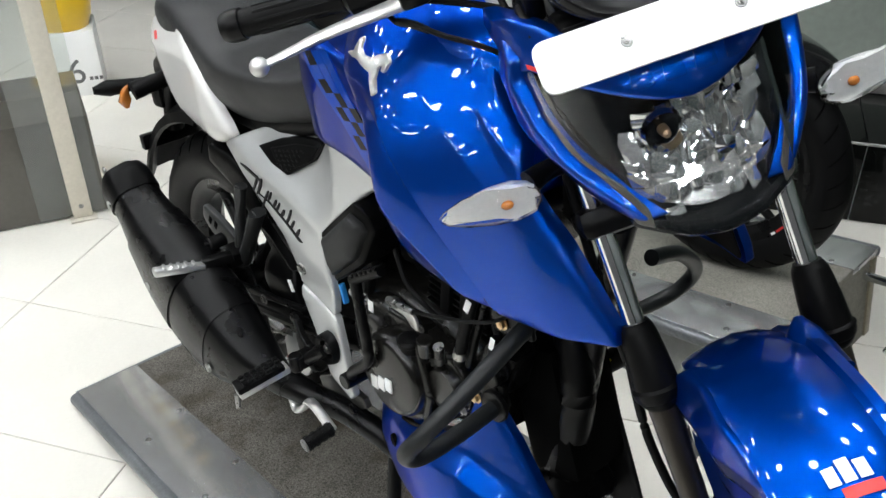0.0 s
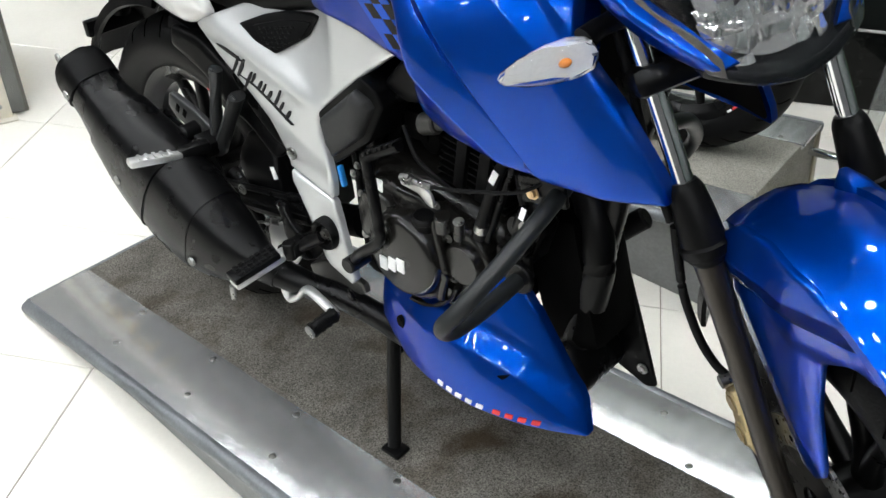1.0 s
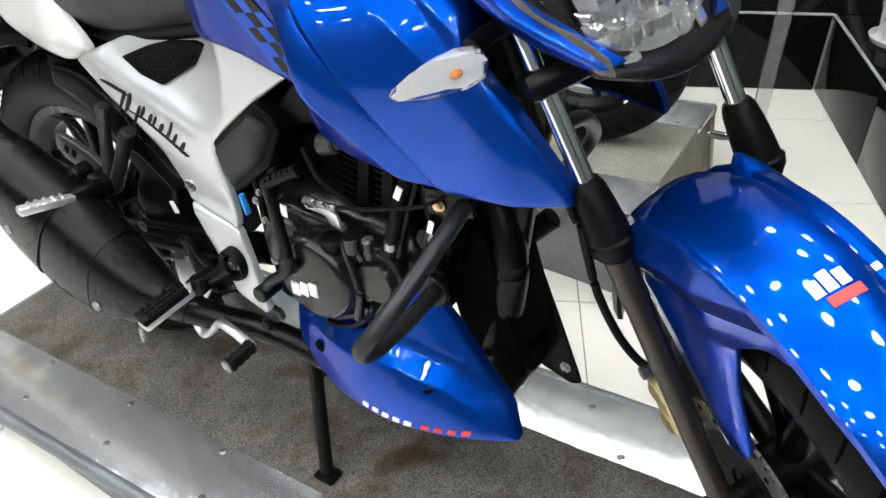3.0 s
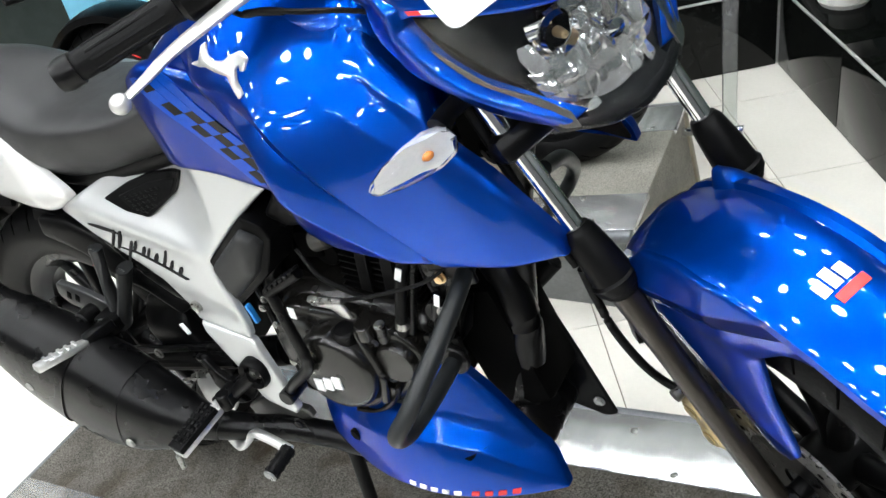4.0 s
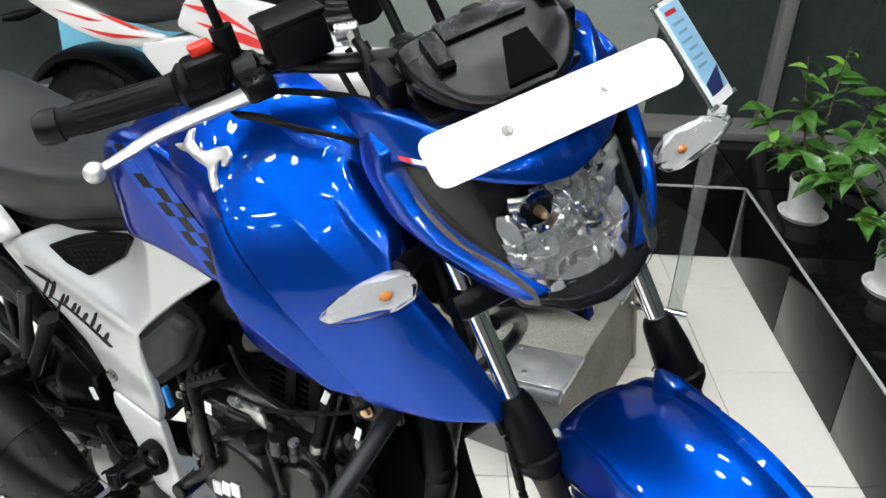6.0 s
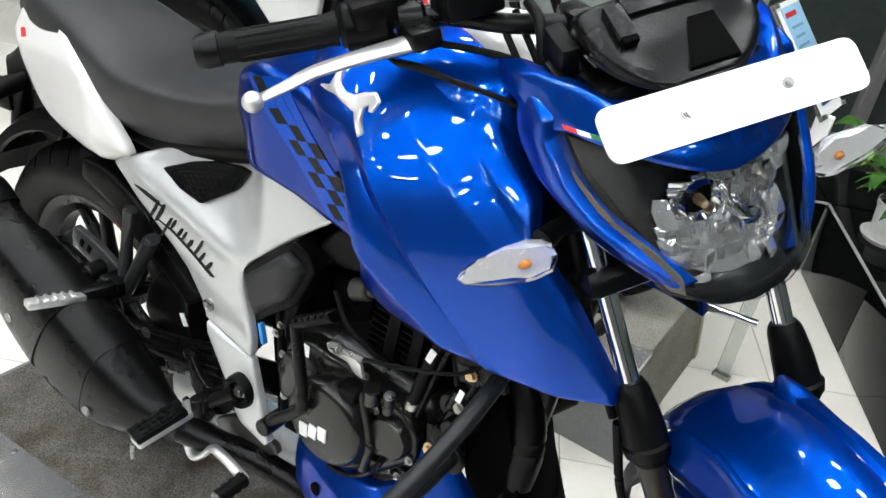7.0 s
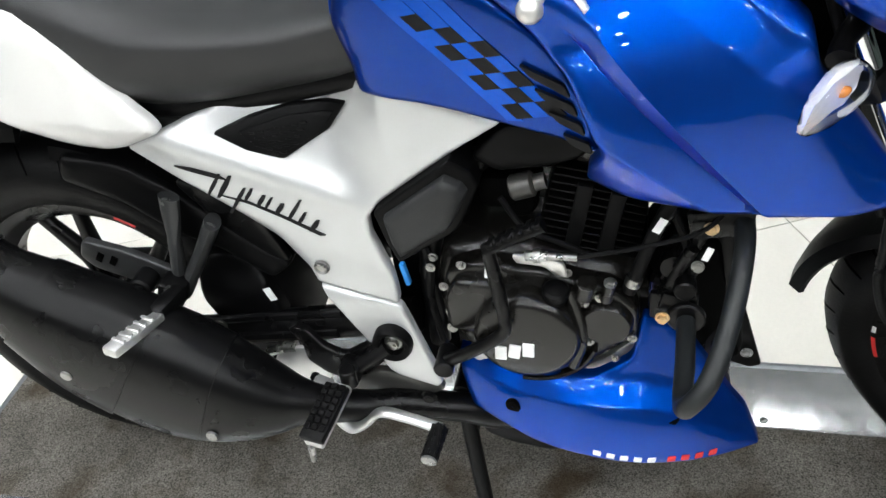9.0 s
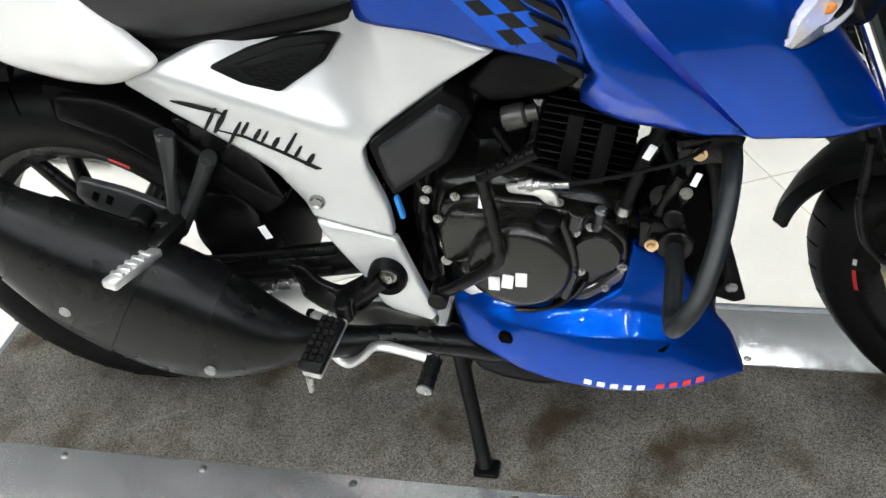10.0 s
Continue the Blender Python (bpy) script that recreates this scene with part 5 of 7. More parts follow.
# centre stand
st = part("centre_stand", join(tube([(0.065, -0.075, 0.262), (0.085, -0.115, 0.130), (0.103, -0.150, 0.010)], [0.013, 0.0125, 0.0125], 12, 4), tube([(0.065, 0.099, 0.262), (0.085, 0.139, 0.130), (0.103, 0.174, 0.010)], [0.013, 0.0125, 0.0125], 12, 4), cyl((0.065, -0.08, 0.262), (0.065, 0.104, 0.262), 0.013, seg=14), cyl((0.078, -0.10, 0.18), (0.078, 0.124, 0.18), 0.008, seg=12)), SATIN, bike, "black centre stand, lowered")
for y in (-0.152, 0.176):
    part("foot_plate", box((0.106, y, 0.005), (0.042, 0.034, 0.010), 0.003), SATIN, st)

# ---- fork, fender, headlamp, bars: all turn with the steering ----
fork_x = lambda z: 0.675 + 0.45 * (0.71 - z)
for y in (-0.088, 0.112):
    part("fork_tube", cyl((fork_x(0.96), y, 0.96), (fork_x(0.62), y, 0.62), 0.0122, seg=28), CHROME, bike, "polished chrome fork tube", m=STEER)
    leg = part("fork_leg", tube([(fork_x(0.645), y, 0.645), (fork_x(0.56), y, 0.56), (fork_x(0.42), y, 0.42), (fork_x(0.30), y, 0.30)], [0.0185, 0.0162, 0.0150, 0.0155], 22, 4), BRONZE, bike, "dark bronze painted fork leg", m=STEER)
    part("boot", tube([(fork_x(0.716), y, 0.716), (fork_x(0.706), y, 0.706), (fork_x(0.680) + 0.003, y, 0.680), (fork_x(0.652) + 0.004, y, 0.652), (fork_x(0.636) + 0.002, y, 0.636), (fork_x(0.628), y, 0.628)], [0.0155, 0.0205, 0.0240, 0.0262, 0.0255, 0.0205], 20, 4), BLACK, leg, "black rubber fork guard", m=STEER)
    part("boot_flange", cyl((fork_x(0.652) + 0.004, y, 0.652), (fork_x(0.634) + 0.003, y, 0.634), 0.0295, 0.0275, seg=24, bevel=0.004), BLACK, leg, m=STEER)
    part("pinch_bolt", bolt((fork_x(0.637) + 0.017, y - 0.008, 0.637), (1, -0.4, 0.4), 0.006), STEEL, leg, m=STEER)
    part("axle_cap", cyl((0.862, y - 0.020, 0.297), (0.862, y + 0.020, 0.297), 0.021, seg=20, bevel=0.003), SATIN, leg, m=STEER)
for z, t in ((0.818, 0.036), (0.985, 0.03)):
    part("triple_clamp", box((fork_x(z) - 0.02, YB, z), (0.075, 0.25, t), 0.012, (0, -24, 0)), SATIN, bike, m=STEER)
part("axle", cyl((0.862, -0.112, 0.297), (0.862, 0.136, 0.297), 0.009, seg=16), STEEL, bike, m=STEER)
# disc and caliper on the near leg
disc = part("brake_disc", lathe([(0.085, -0.002), (0.128, -0.002), (0.128, 0.002), (0.085, 0.002)], (0.86, -0.052, 0.30), (0, 1, 0), 60), STEEL, bike, "drilled steel brake disc", m=STEER)
part("carrier", lathe([(0.03, -0.003), (0.088, -0.003), (0.088, 0.001), (0.03, 0.001)], (0.86, -0.050, 0.30), (0, 1, 0), 40), SATIN, disc, m=STEER)
for k in range(24):
    a = 2 * math.pi * k / 24
    r = 0.100 + 0.016 * (k % 2)
    p = Vector((0.86 + r * math.cos(a), -0.0541, 0.30 + r * math.sin(a)))
    part("disc_hole", cyl(p, p + Vector((0, -0.0006, 0)), 0.0045, seg=10), VOID, disc, m=STEER)
cal = part("caliper", join(box((0.742, -0.072, 0.372), (0.042, 0.036, 0.095), 0.008, (0, -22, 0), 3), cyl((0.735, -0.092, 0.395), (0.735, -0.06, 0.395), 0.020, seg=20, bevel=0.004), cyl((0.752, -0.092, 0.350), (0.752, -0.06, 0.350), 0.020, seg=20, bevel=0.004), box((0.775, -0.075, 0.335), (0.05, 0.018, 0.030), 0.006, (0, -20, 0))), GOLD, bike, "gold painted brake caliper", m=STEER)
for p in ((0.735, -0.0925, 0.395), (0.752, -0.0925, 0.350)):
    part("piston_cap", cyl(p, (p[0], p[1] - 0.002, p[2]), 0.011, seg=18), GOLD, cal, m=STEER)
part("brake_hose", tube([(0.67, -0.105, 0.655), (0.672, -0.108, 0.60), (0.672, -0.108, 0.54), (0.684, -0.102, 0.475), (0.702, -0.094, 0.440), (0.722, -0.085, 0.425)], 0.0058, 10), RUBBER, bike, m=STEER)
part("banjo", join(cyl((0.722, -0.098, 0.425), (0.722, -0.075, 0.425), 0.009, seg=12), cyl((0.708, -0.088, 0.425), (0.722, -0.086, 0.425), 0.006, seg=10)), STEEL, cal, m=STEER)

# fender: crowned top between two creases, skirts and legs to the fork
FC = Vector((0.86, YB, 0.300))
rings = []
rad = interp([(-34, 0.373), (-25, 0.393), (-10, 0.403), (10, 0.405), (30, 0.396), (50, 0.376), (64, 0.352)])
wid = interp([(-34, 0.058), (-22, 0.070), (0, 0.073), (25, 0.070), (45, 0.056), (58, 0.034), (64, 0.018)])
for i in range(34):
    a = -34 + 98 * i / 33
    u = Vector((math.sin(radians(a)), 0, math.cos(radians(a))))
    r, w = rad(a), wid(a)
    prof = [(-1, -0.010), (-0.97, -0.001), (-0.86, 0.0030), (-0.70, 0.0060), (-0.45, 0.0098), (0, 0.013), (0.45, 0.008), (0.70, 0.0005), (0.80, 0.004), (0.97, 0.001), (1, -0.010), (0.9, -0.014), (0.4, -0.002), (0, 0.004), (-0.4, -0.002), (-0.9, -0.014)]
    rings.append([FC + u * (r + dz) + Vector((0, w * s * (0.94 - 0.0022 * max(0.0, a - 5) if s > 0 else 1.0), 0)) for s, dz in prof])
fender = part("front_fender", skin(rings), BLUE, bike, "glossy blue front fender", 30, m=STEER)
part("fender_flap", arch(0.338, 0.318, -84, -30, 0.056, FC, 0.010), BLACK, fender, "black plastic rear flap of the fender", m=STEER)
r_band, r_step, r_leg = ridge((0.712, 0.630), (0.990, 0.714)), ridge((0.707, 0.601), (0.960, 0.672)), ridge((0.750, 0.585), (0.872, 0.430))


def sk_y(x, z):
    """Fender side: a band that leans in above the crease, a facet that tucks under, then a stepped-back leg."""
    y = YB - 0.089 + 0.6 * max(0, x - 0.96) + 0.020 * max(0.0, min(1.0, (x - 0.85) / 0.09))
    y += 0.36 * soft(-r_band(x, z), 0.002) + 0.22 * soft(r_band(x, z), 0.002)
    y += 0.0035 * max(0.0, min(1.0, r_step(x, z) / 0.004)) - 0.30 * soft(r_step(x, z) - 0.004, 0.002)
    y += 0.22 * soft(r_step(x, z) - 0.026, 0.003) - 0.16 * max(0.0, 0.60 - z) + 0.20 * soft(r_leg(x, z), 0.002)
    return y


fender_lines = [((0.712 + k * 0.0009, 0.630 - k * 0.003), (0.990 + k * 0.0009, 0.714 - k * 0.003)) for k in (-1, 0, 1)] + [((0.707 + k * 0.0008, 0.601 - k * 0.003), (0.960 + k * 0.0008, 0.672 - k * 0.003)) for k in (0, 0.7, 1.4, 2, 9, 10)] + [((0.750 - k * 0.0024, 0.585 - k * 0.0019), (0.872 - k * 0.0024, 0.430 - k * 0.0019)) for k in (-1, 0, 1)]
sk = shell([(0.708, 0.655), (0.735, 0.682), (0.80, 0.703), (0.87, 0.707), (0.945, 0.696), (1.010, 0.668), (1.075, 0.622), (1.050, 0.625), (0.990, 0.640), (0.925, 0.632), (0.885, 0.600), (0.880, 0.520), (0.890, 0.410), (0.872, 0.384), (0.850, 0.390), (0.800, 0.450), (0.752, 0.510), (0.722, 0.560), (0.712, 0.610)],
           sk_y, 0.008, 0.005, 0.010, 0.2, lines=fender_lines)
sk2 = mirrored(sk)
bmesh.ops.translate(sk2, vec=(-0.004, -0.016, -0.010), verts=sk2.verts)
part("fender_skirt", sk, BLUE, fender, m=STEER)
part("fender_skirt", sk2, BLUE, fender, m=STEER)
part("fender_spur", tube([(0.805, YB + 0.052, 0.680), (0.770, YB + 0.054, 0.680), (0.742, YB + 0.058, 0.684), (0.722, YB + 0.062, 0.688)], [0.028, 0.026, 0.018, 0.005], 14, 4, flat=0.45), BLUE, fender, m=STEER)

def on_fender(a, s, lift):
    u = Vector((math.sin(radians(a)), 0, math.cos(radians(a))))
    return FC + u * (rad(a) + 0.0128 - 0.017 * (s / 0.07) ** 2 + lift) + Vector((0, s, 0))


def fender_mark(name, a0, a1, s0, s1, material, skew=0.0):
    bm = bmesh.new()
    n = 4
    lo, hi = [], []
    for i in range(n + 1):
        for j in range(n + 1):
            a, s = a0 + (a1 - a0) * i / n, s0 + (s1 - s0) * j / n
            lo.append(bm.verts.new(on_fender(a + skew * (s - s0), s, 0.0005)))
            hi.append(bm.verts.new(on_fender(a + skew * (s - s0), s, 0.0014)))
    for i in range(n):
        for j in range(n):
            q = [i * (n + 1) + j, i * (n + 1) + j + 1, (i + 1) * (n + 1) + j + 1, (i + 1) * (n + 1) + j]
            bm.faces.new([hi[k] for k in q])
            bm.faces.new([lo[k] for k in q][::-1])
    part(name, bm, material, fender, m=STEER)


fender_mark("white_mark", 11.0, 13.4, -0.022, -0.011, DECAL_WHITE)
fender_mark("white_mark", 10.4, 13.4, -0.008, 0.003, DECAL_WHITE)
fender_mark("white_mark", 11.0, 13.4, 0.006, 0.017, DECAL_WHITE)
fender_mark("red_mark", 13.9, 15.4, -0.014, 0.022, DECAL_RED)


# headlamp: everything is laid out square to the front, then curved round
def front_x(y, z):
    d = abs(y - YB)
    return 0.756 - 0.36 * (z - 0.87) - 0.45 * max(0.0, z - 1.006) - 40 * d ** 3


def face(outline, back=0.0, thick=0.006, rim=0.004, cell=0.011, corner=0.25):
    bm = shell(outline, lambda y, z: -(front_x(y, z) - back), thick, rim, cell, corner)
    for v in bm.verts:
        x, y, z = v.co
        v.co = (-y, x, z)
    return bm


def both(pts):
    """Closes a half outline, given from the bottom middle to the top middle on the right side, about the centre line."""
    return [(YB - a, z) for a, z in pts] + [(YB + a, z) for a, z in reversed(pts) if a > 0.001]


lamp_half = [(0.0, 0.850), (0.036, 0.856), (0.062, 0.865), (0.080, 0.871), (0.087, 0.890), (0.102, 0.914), (0.120, 0.937), (0.131, 0.966), (0.133, 1.010), (0.126, 1.014), (0.085, 1.001), (0.055, 0.990), (0.028, 0.981), (0.0, 0.977)]
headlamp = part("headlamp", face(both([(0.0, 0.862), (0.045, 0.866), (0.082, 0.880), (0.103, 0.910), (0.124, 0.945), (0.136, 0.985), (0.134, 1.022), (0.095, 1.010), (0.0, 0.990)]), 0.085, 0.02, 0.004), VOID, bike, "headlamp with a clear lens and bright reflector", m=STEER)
lens = part("lens", face(both(lamp_half), 0.002, 0.003, 0.003), GLASS, headlamp, "clear headlamp lens", m=STEER)
lens.visible_shadow = False
side_bowl = face(both([(0.0, 0.856), (0.036, 0.860), (0.062, 0.869), (0.078, 0.876), (0.086, 0.892), (0.101, 0.916), (0.117, 0.940), (0.128, 0.968), (0.130, 1.006), (0.084, 0.999), (0.0, 0.980)]), 0.030, 0.004, 0.003)
for v in side_bowl.verts:
    k = ((v.co.y - YB) / 0.080) ** 2 + ((v.co.z - 0.918) / 0.062) ** 2
    v.co.x -= 0.044 * max(0.0, 1 - k)
part("bowl", side_bowl, SMOKE, headlamp, m=STEER)
# grey-brown bezel along the lower edges of the lens, one on each side
BEZEL = mat("grey_bezel", (0.070, 0.064, 0.056), 0.28, grain=0.06, scale=120, spec=0.5)
for s in (-1, 1):
    o = [(0.130, 0.985), (0.131, 0.962), (0.120, 0.935), (0.102, 0.912), (0.087, 0.888), (0.080, 0.871), (0.066, 0.866), (0.066, 0.884), (0.082, 0.908), (0.106, 0.930), (0.119, 0.958)]
    part("bezel", face([(YB + s * a, z) for a, z in o], 0.008, 0.004, 0.002, 0.008, 0.15), BEZEL, headlamp, "grey-brown inner bezel", m=STEER)
# reflector: upright columns of mirror facets, each bulged and a little askew, round a bowl
bm = bmesh.new()
rng = random.Random(5)
y = YB - 0.072
for wide in (0.017, 0.024, 0.015, 0.011, 0.021, 0.019, 0.013, 0.022, 0.016):
    z0 = 0.866 + rng.uniform(-0.004, 0.004)
    while z0 < 0.975:
        tall = rng.choice((0.009, 0.013, 0.019, 0.027))
        yc, zc = y + wide / 2, z0 + tall / 2
        k = ((yc - YB) / 0.080) ** 2 + ((zc - 0.914) / 0.060) ** 2
        lean, ty, tz = rng.uniform(-0.18, 0.18), rng.uniform(-0.45, 0.35), rng.uniform(-0.30, 0.42)
        bulge = rng.uniform(0.0006, 0.0016)
        if k < 0.95 or (YB + 0.012 < yc < YB + 0.066 and 0.93 < zc < 0.982):
            v = {}
            for i in range(5):
                for j in range(5):
                    p, q = i / 2 - 1, j / 2 - 1
                    yy, zz = yc + p * wide * 0.5 + lean * q * tall * 0.5, zc + q * tall * 0.5
                    off = -0.052 + 0.030 * k + ty * (yy - yc) + tz * (zz - zc) - bulge * (p * p + q * q)
                    v[i, j] = bm.verts.new((front_x(yy, zz) + off, yy, zz))
            for i in range(4):
                for j in range(4):
                    bm.faces.new((v[i, j], v[i + 1, j], v[i + 1, j + 1], v[i, j + 1]))
        z0 += tall
    y += wide
ring = [[], []]
for i in range(36):
    a = 2 * math.pi * i / 36
    for row, f in zip(ring, (0.84, 0.02)):
        yy, zz = YB + 0.080 * f * math.cos(a), 0.914 + 0.060 * f * math.sin(a)
        row.append(Vector((front_x(yy, zz) - 0.058 + 0.030 * f * f, yy, zz)))
part("reflector_cup", skin(ring, False), MIRROR, headlamp, m=STEER)
part("reflector", bm, MIRROR, headlamp, "faceted bright reflector", 50, m=STEER)
rng = random.Random(4)
part("bulb", lathe([(0.001, 0.012), (0.004, 0.010), (0.0055, 0.0), (0.0055, -0.01)], (front_x(-0.018, 0.944) - 0.026, -0.018, 0.946), (1, 0, 0), 20), BRASS, headlamp, m=STEER)
part("bulb_socket", cyl((front_x(-0.018, 0.944) - 0.045, -0.018, 0.946), (front_x(-0.018, 0.944) - 0.030, -0.018, 0.946), 0.0160, seg=24), SMOKE, headlamp, m=STEER)
part("bulb_ring", lathe([(0.0155, 0.0), (0.020, 0.007), (0.0225, 0.0), (0.020, -0.004)], (front_x(-0.018, 0.944) - 0.027, -0.018, 0.946), (1, 0, 0), 28), CHROME, headlamp, m=STEER)
part("bulb", lathe([(0.001, 0.028), (0.010, 0.024), (0.012, 0.0), (0.012, -0.01)], (front_x(0.034, 0.915) - 0.050, 0.034, 0.915), (1, 0, 0), 20), CHROME, headlamp, m=STEER)
part("lamp_chin", face(both([(0.0, 0.844), (0.037, 0.850), (0.064, 0.860), (0.084, 0.866), (0.080, 0.876), (0.060, 0.872), (0.034, 0.864), (0.0, 0.858)]), 0.012, 0.026, 0.003), SMOKE, headlamp, m=STEER)
# blue cowl: two cheeks and a visor
def cheek_y(x, z):
    return YB - 0.152 + 2.6 * max(0.0, x - 0.585) ** 2 + 0.10 * max(0.0, x - 0.60) + 0.25 * max(0.0, z - 1.0) + 0.55 * soft(r_cheek(x, z), 0.004) + 0.25 * max(0.0, 0.56 - x)


r_cheek = ridge((0.540, 0.992), (0.740, 0.884))
cheek = shell([(0.526, 1.050), (0.552, 1.046), (0.580, 1.040), (0.606, 1.026), (0.608, 1.006), (0.632, 0.966), (0.660, 0.938), (0.694, 0.916), (0.719, 0.893), (0.733, 0.875), (0.722, 0.868), (0.690, 0.879), (0.655, 0.894), (0.620, 0.914), (0.578, 0.942), (0.546, 0.975), (0.531, 1.012)], cheek_y, 0.026, 0.006, 0.009, 0.22)
cheek2 = mirrored(cheek)
part("cowl_cheek", cheek, BLUE, headlamp, "glossy blue headlamp cowl", m=STEER)
part("cowl_cheek", cheek2, BLUE, headlamp, m=STEER)
part("visor", face(both([(0.0, 0.977), (0.028, 0.982), (0.055, 0.991), (0.085, 1.002), (0.126, 1.015), (0.136, 1.012), (0.143, 1.022), (0.147, 1.038), (0.143, 1.056), (0.130, 1.061), (0.106, 1.056), (0.082, 1.041), (0.050, 1.029), (0.0, 1.024)]), -0.004, 0.052, 0.006, 0.008, 0.18), BLUE, headlamp, m=STEER)
for k, mt in enumerate((DECAL_RED, DECAL_WHITE, mat("green_decal", (0.02, 0.18, 0.06), 0.4))):
    y = YB - 0.128 + 0.0075 * k
    part("flag_mark", face([(y, 1.0185 - 0.0012 * k), (y + 0.0075, 1.0173 - 0.0012 * k), (y + 0.0075, 1.0213 - 0.0012 * k), (y, 1.0225 - 0.0012 * k)], -0.0075, 0.002, 0, corner=0), mt, headlamp, m=STEER)
for k in range(4):
    part("visor_slot", face([(YB - 0.052 + 0.030 * k, 0.998), (YB - 0.030 + 0.030 * k, 0.998), (YB - 0.033 + 0.030 * k, 1.028), (YB - 0.047 + 0.030 * k, 1.028)], -0.0052, 0.001, 0, corner=0.2), DEEP_BLUE, headlamp, m=STEER)

# number plate, blank, with two screws
pl = pose(0.704, 0.019, 1.043, -2, -44, 2)
bm = bmesh.new()
o = round_poly([Vector((a, b)) for a, b in ((-0.137, -0.0265), (0.137, -0.0265), (0.137, 0.0265), (-0.137, 0.0265))], 0.28, 6)
f0 = [bm.verts.new((0.0015, p.x, p.y)) for p in o]
f1 = [bm.verts.new((-0.0015, p.x, p.y)) for p in o]
bm.faces.new(f0)
bm.faces.new(f1[::-1])
for i in range(len(o)):
    bm.faces.new((f0[i], f1[i], f1[(i + 1) % len(o)], f0[(i + 1) % len(o)]))
plate = part("number_plate", bm, WHITE, bike, "blank white front number plate", m=STEER @ pl)
for y in (-0.053, 0.054):
    part("screw", bolt((0.0015, y, 0.0), (1, 0, 0), 0.0042, 0.003), STEEL, plate, m=STEER @ pl)
part("plate_bracket", box((0.682, YB, 1.028), (0.02, 0.10, 0.024), 0.004, (0, -44, 0)), SATIN, bike, m=STEER)

LAMP_SILVER = mat("indicator_reflector", (0.95, 0.945, 0.93), 0.12, 0.45, grain=0.05, scale=200)
# indicators on short stalks
for s in (-1, 1):
    c = YB + s * 0.205
    rr = []
    for t, hw, hz in ((-0.058, 0.002, 0.002), (-0.052, 0.007, 0.008), (-0.03, 0.015, 0.016), (0.0, 0.020, 0.0215), (0.025, 0.021, 0.0225), (0.042, 0.017, 0.018), (0.050, 0.008, 0.009), (0.052, 0.002, 0.002)):
        rr.append([Vector((0.632 + hw * math.cos(q), c - s * t, 0.892 + hz * math.sin(q) - 0.004 * t / 0.05)) for q in [2 * math.pi * k / 20 for k in range(20)]])
    ind = part("indicator", skin(rr), GLASS, bike, "clear indicator lamp with an amber bulb", m=STEER)
    ind.visible_shadow = False
    inner = [[p.lerp(Vector((0.627, c, 0.891)), 0.10) for p in r] for r in rr]
    inner = [[p + Vector((rng.uniform(-1, 1), rng.uniform(-1, 1), rng.uniform(-1, 1))) * 0.0048 for p in r[::2]] for r in inner]
    back = skin([[Vector((min(p.x, 0.632), p.y, p.z)) for p in r] for r in inner])
    part("back_reflector", back, LAMP_SILVER, ind, smooth=3, m=STEER)
    part("amber_bulb", lathe([(0.001, 0.008), (0.0032, 0.0066), (0.0050, 0.003), (0.0050, -0.002), (0.0026, -0.006), (0.001, -0.007)], (0.633, c - s * 0.014, 0.888), (0.5, -s, 0.2), 16), ORANGE, ind, m=STEER)
    part("stalk", tube([(0.612, c - s * 0.045, 0.893), (0.602, c - s * 0.07, 0.895), (0.60, c - s * 0.11, 0.895)], [0.014, 0.011, 0.013], 12, 4), BLACK, ind, m=STEER)

# instrument cluster
HOOD = mat("grained_hood_plastic", (0.0032, 0.0033, 0.0035), 0.24, grain=0.15, scale=800, bump=0.1, spec=0.22, rough_var=0.06)
cl = part("instrument_hood", loft_x(dense([(0.530, 0.070, 1.050, 1.078, 0.5, 4, 4), (0.558, 0.085, 1.055, 1.104, 0.55, 5, 4), (0.578, 0.089, 1.062, 1.114, 0.55, 5, 4), (0.594, 0.090, 1.066, 1.108, 0.5, 5, 4), (0.628, 0.083, 1.064, 1.088, 0.5, 5, 4), (0.655, 0.060, 1.053, 1.067, 0.5, 4, 4), (0.666, 0.036, 1.048, 1.057, 0.5, 3, 3)], 3), 44), HOOD, bike, "black moulded instrument cluster seen from the front", 30, m=STEER)
for y0, y1 in ((-0.046, 0.048), (0.066, 0.092)):
    part("hood_band", box((0.592, YB + (y0 + y1) / 2, 1.1115), (0.028, y1 - y0, 0.006), 0.0025, (0, 24, 0)), HOOD, cl, m=STEER)
part("recess", skin([[Vector((x, YB + y, z + k)) for x, y, z in ((0.621, 0.008, 1.0955), (0.621, 0.036, 1.0955), (0.662, 0.040, 1.0650), (0.662, -0.014, 1.0650))] for k in (-0.006, 0.0)]), VOID, cl, m=STEER)
part("reset_block", box((0.610, -0.046, 1.1035), (0.040, 0.020, 0.012), 0.003, (0, 31, 0)), HOOD, cl, m=STEER)
part("reset_slot", box((0.6305, -0.046, 1.0925), (0.006, 0.016, 0.009), 0.001, (0, 31, 0)), VOID, cl, m=STEER)
part("hood_lip", tube([(0.606, -0.076, 1.079), (0.636, -0.060, 1.064), (0.660, -0.030, 1.052), (0.667, YB, 1.050), (0.660, 0.054, 1.052), (0.636, 0.084, 1.064), (0.606, 0.100, 1.079)], 0.0045, 10, 5), HOOD, cl, m=STEER)
# added shadow-black block: keeps the space under the hood dark and closed
part("cluster_filler", box((0.578, YB, 1.052), (0.085, 0.120, 0.045), 0.010, (0, 18, 0)), VOID, cl, m=STEER)
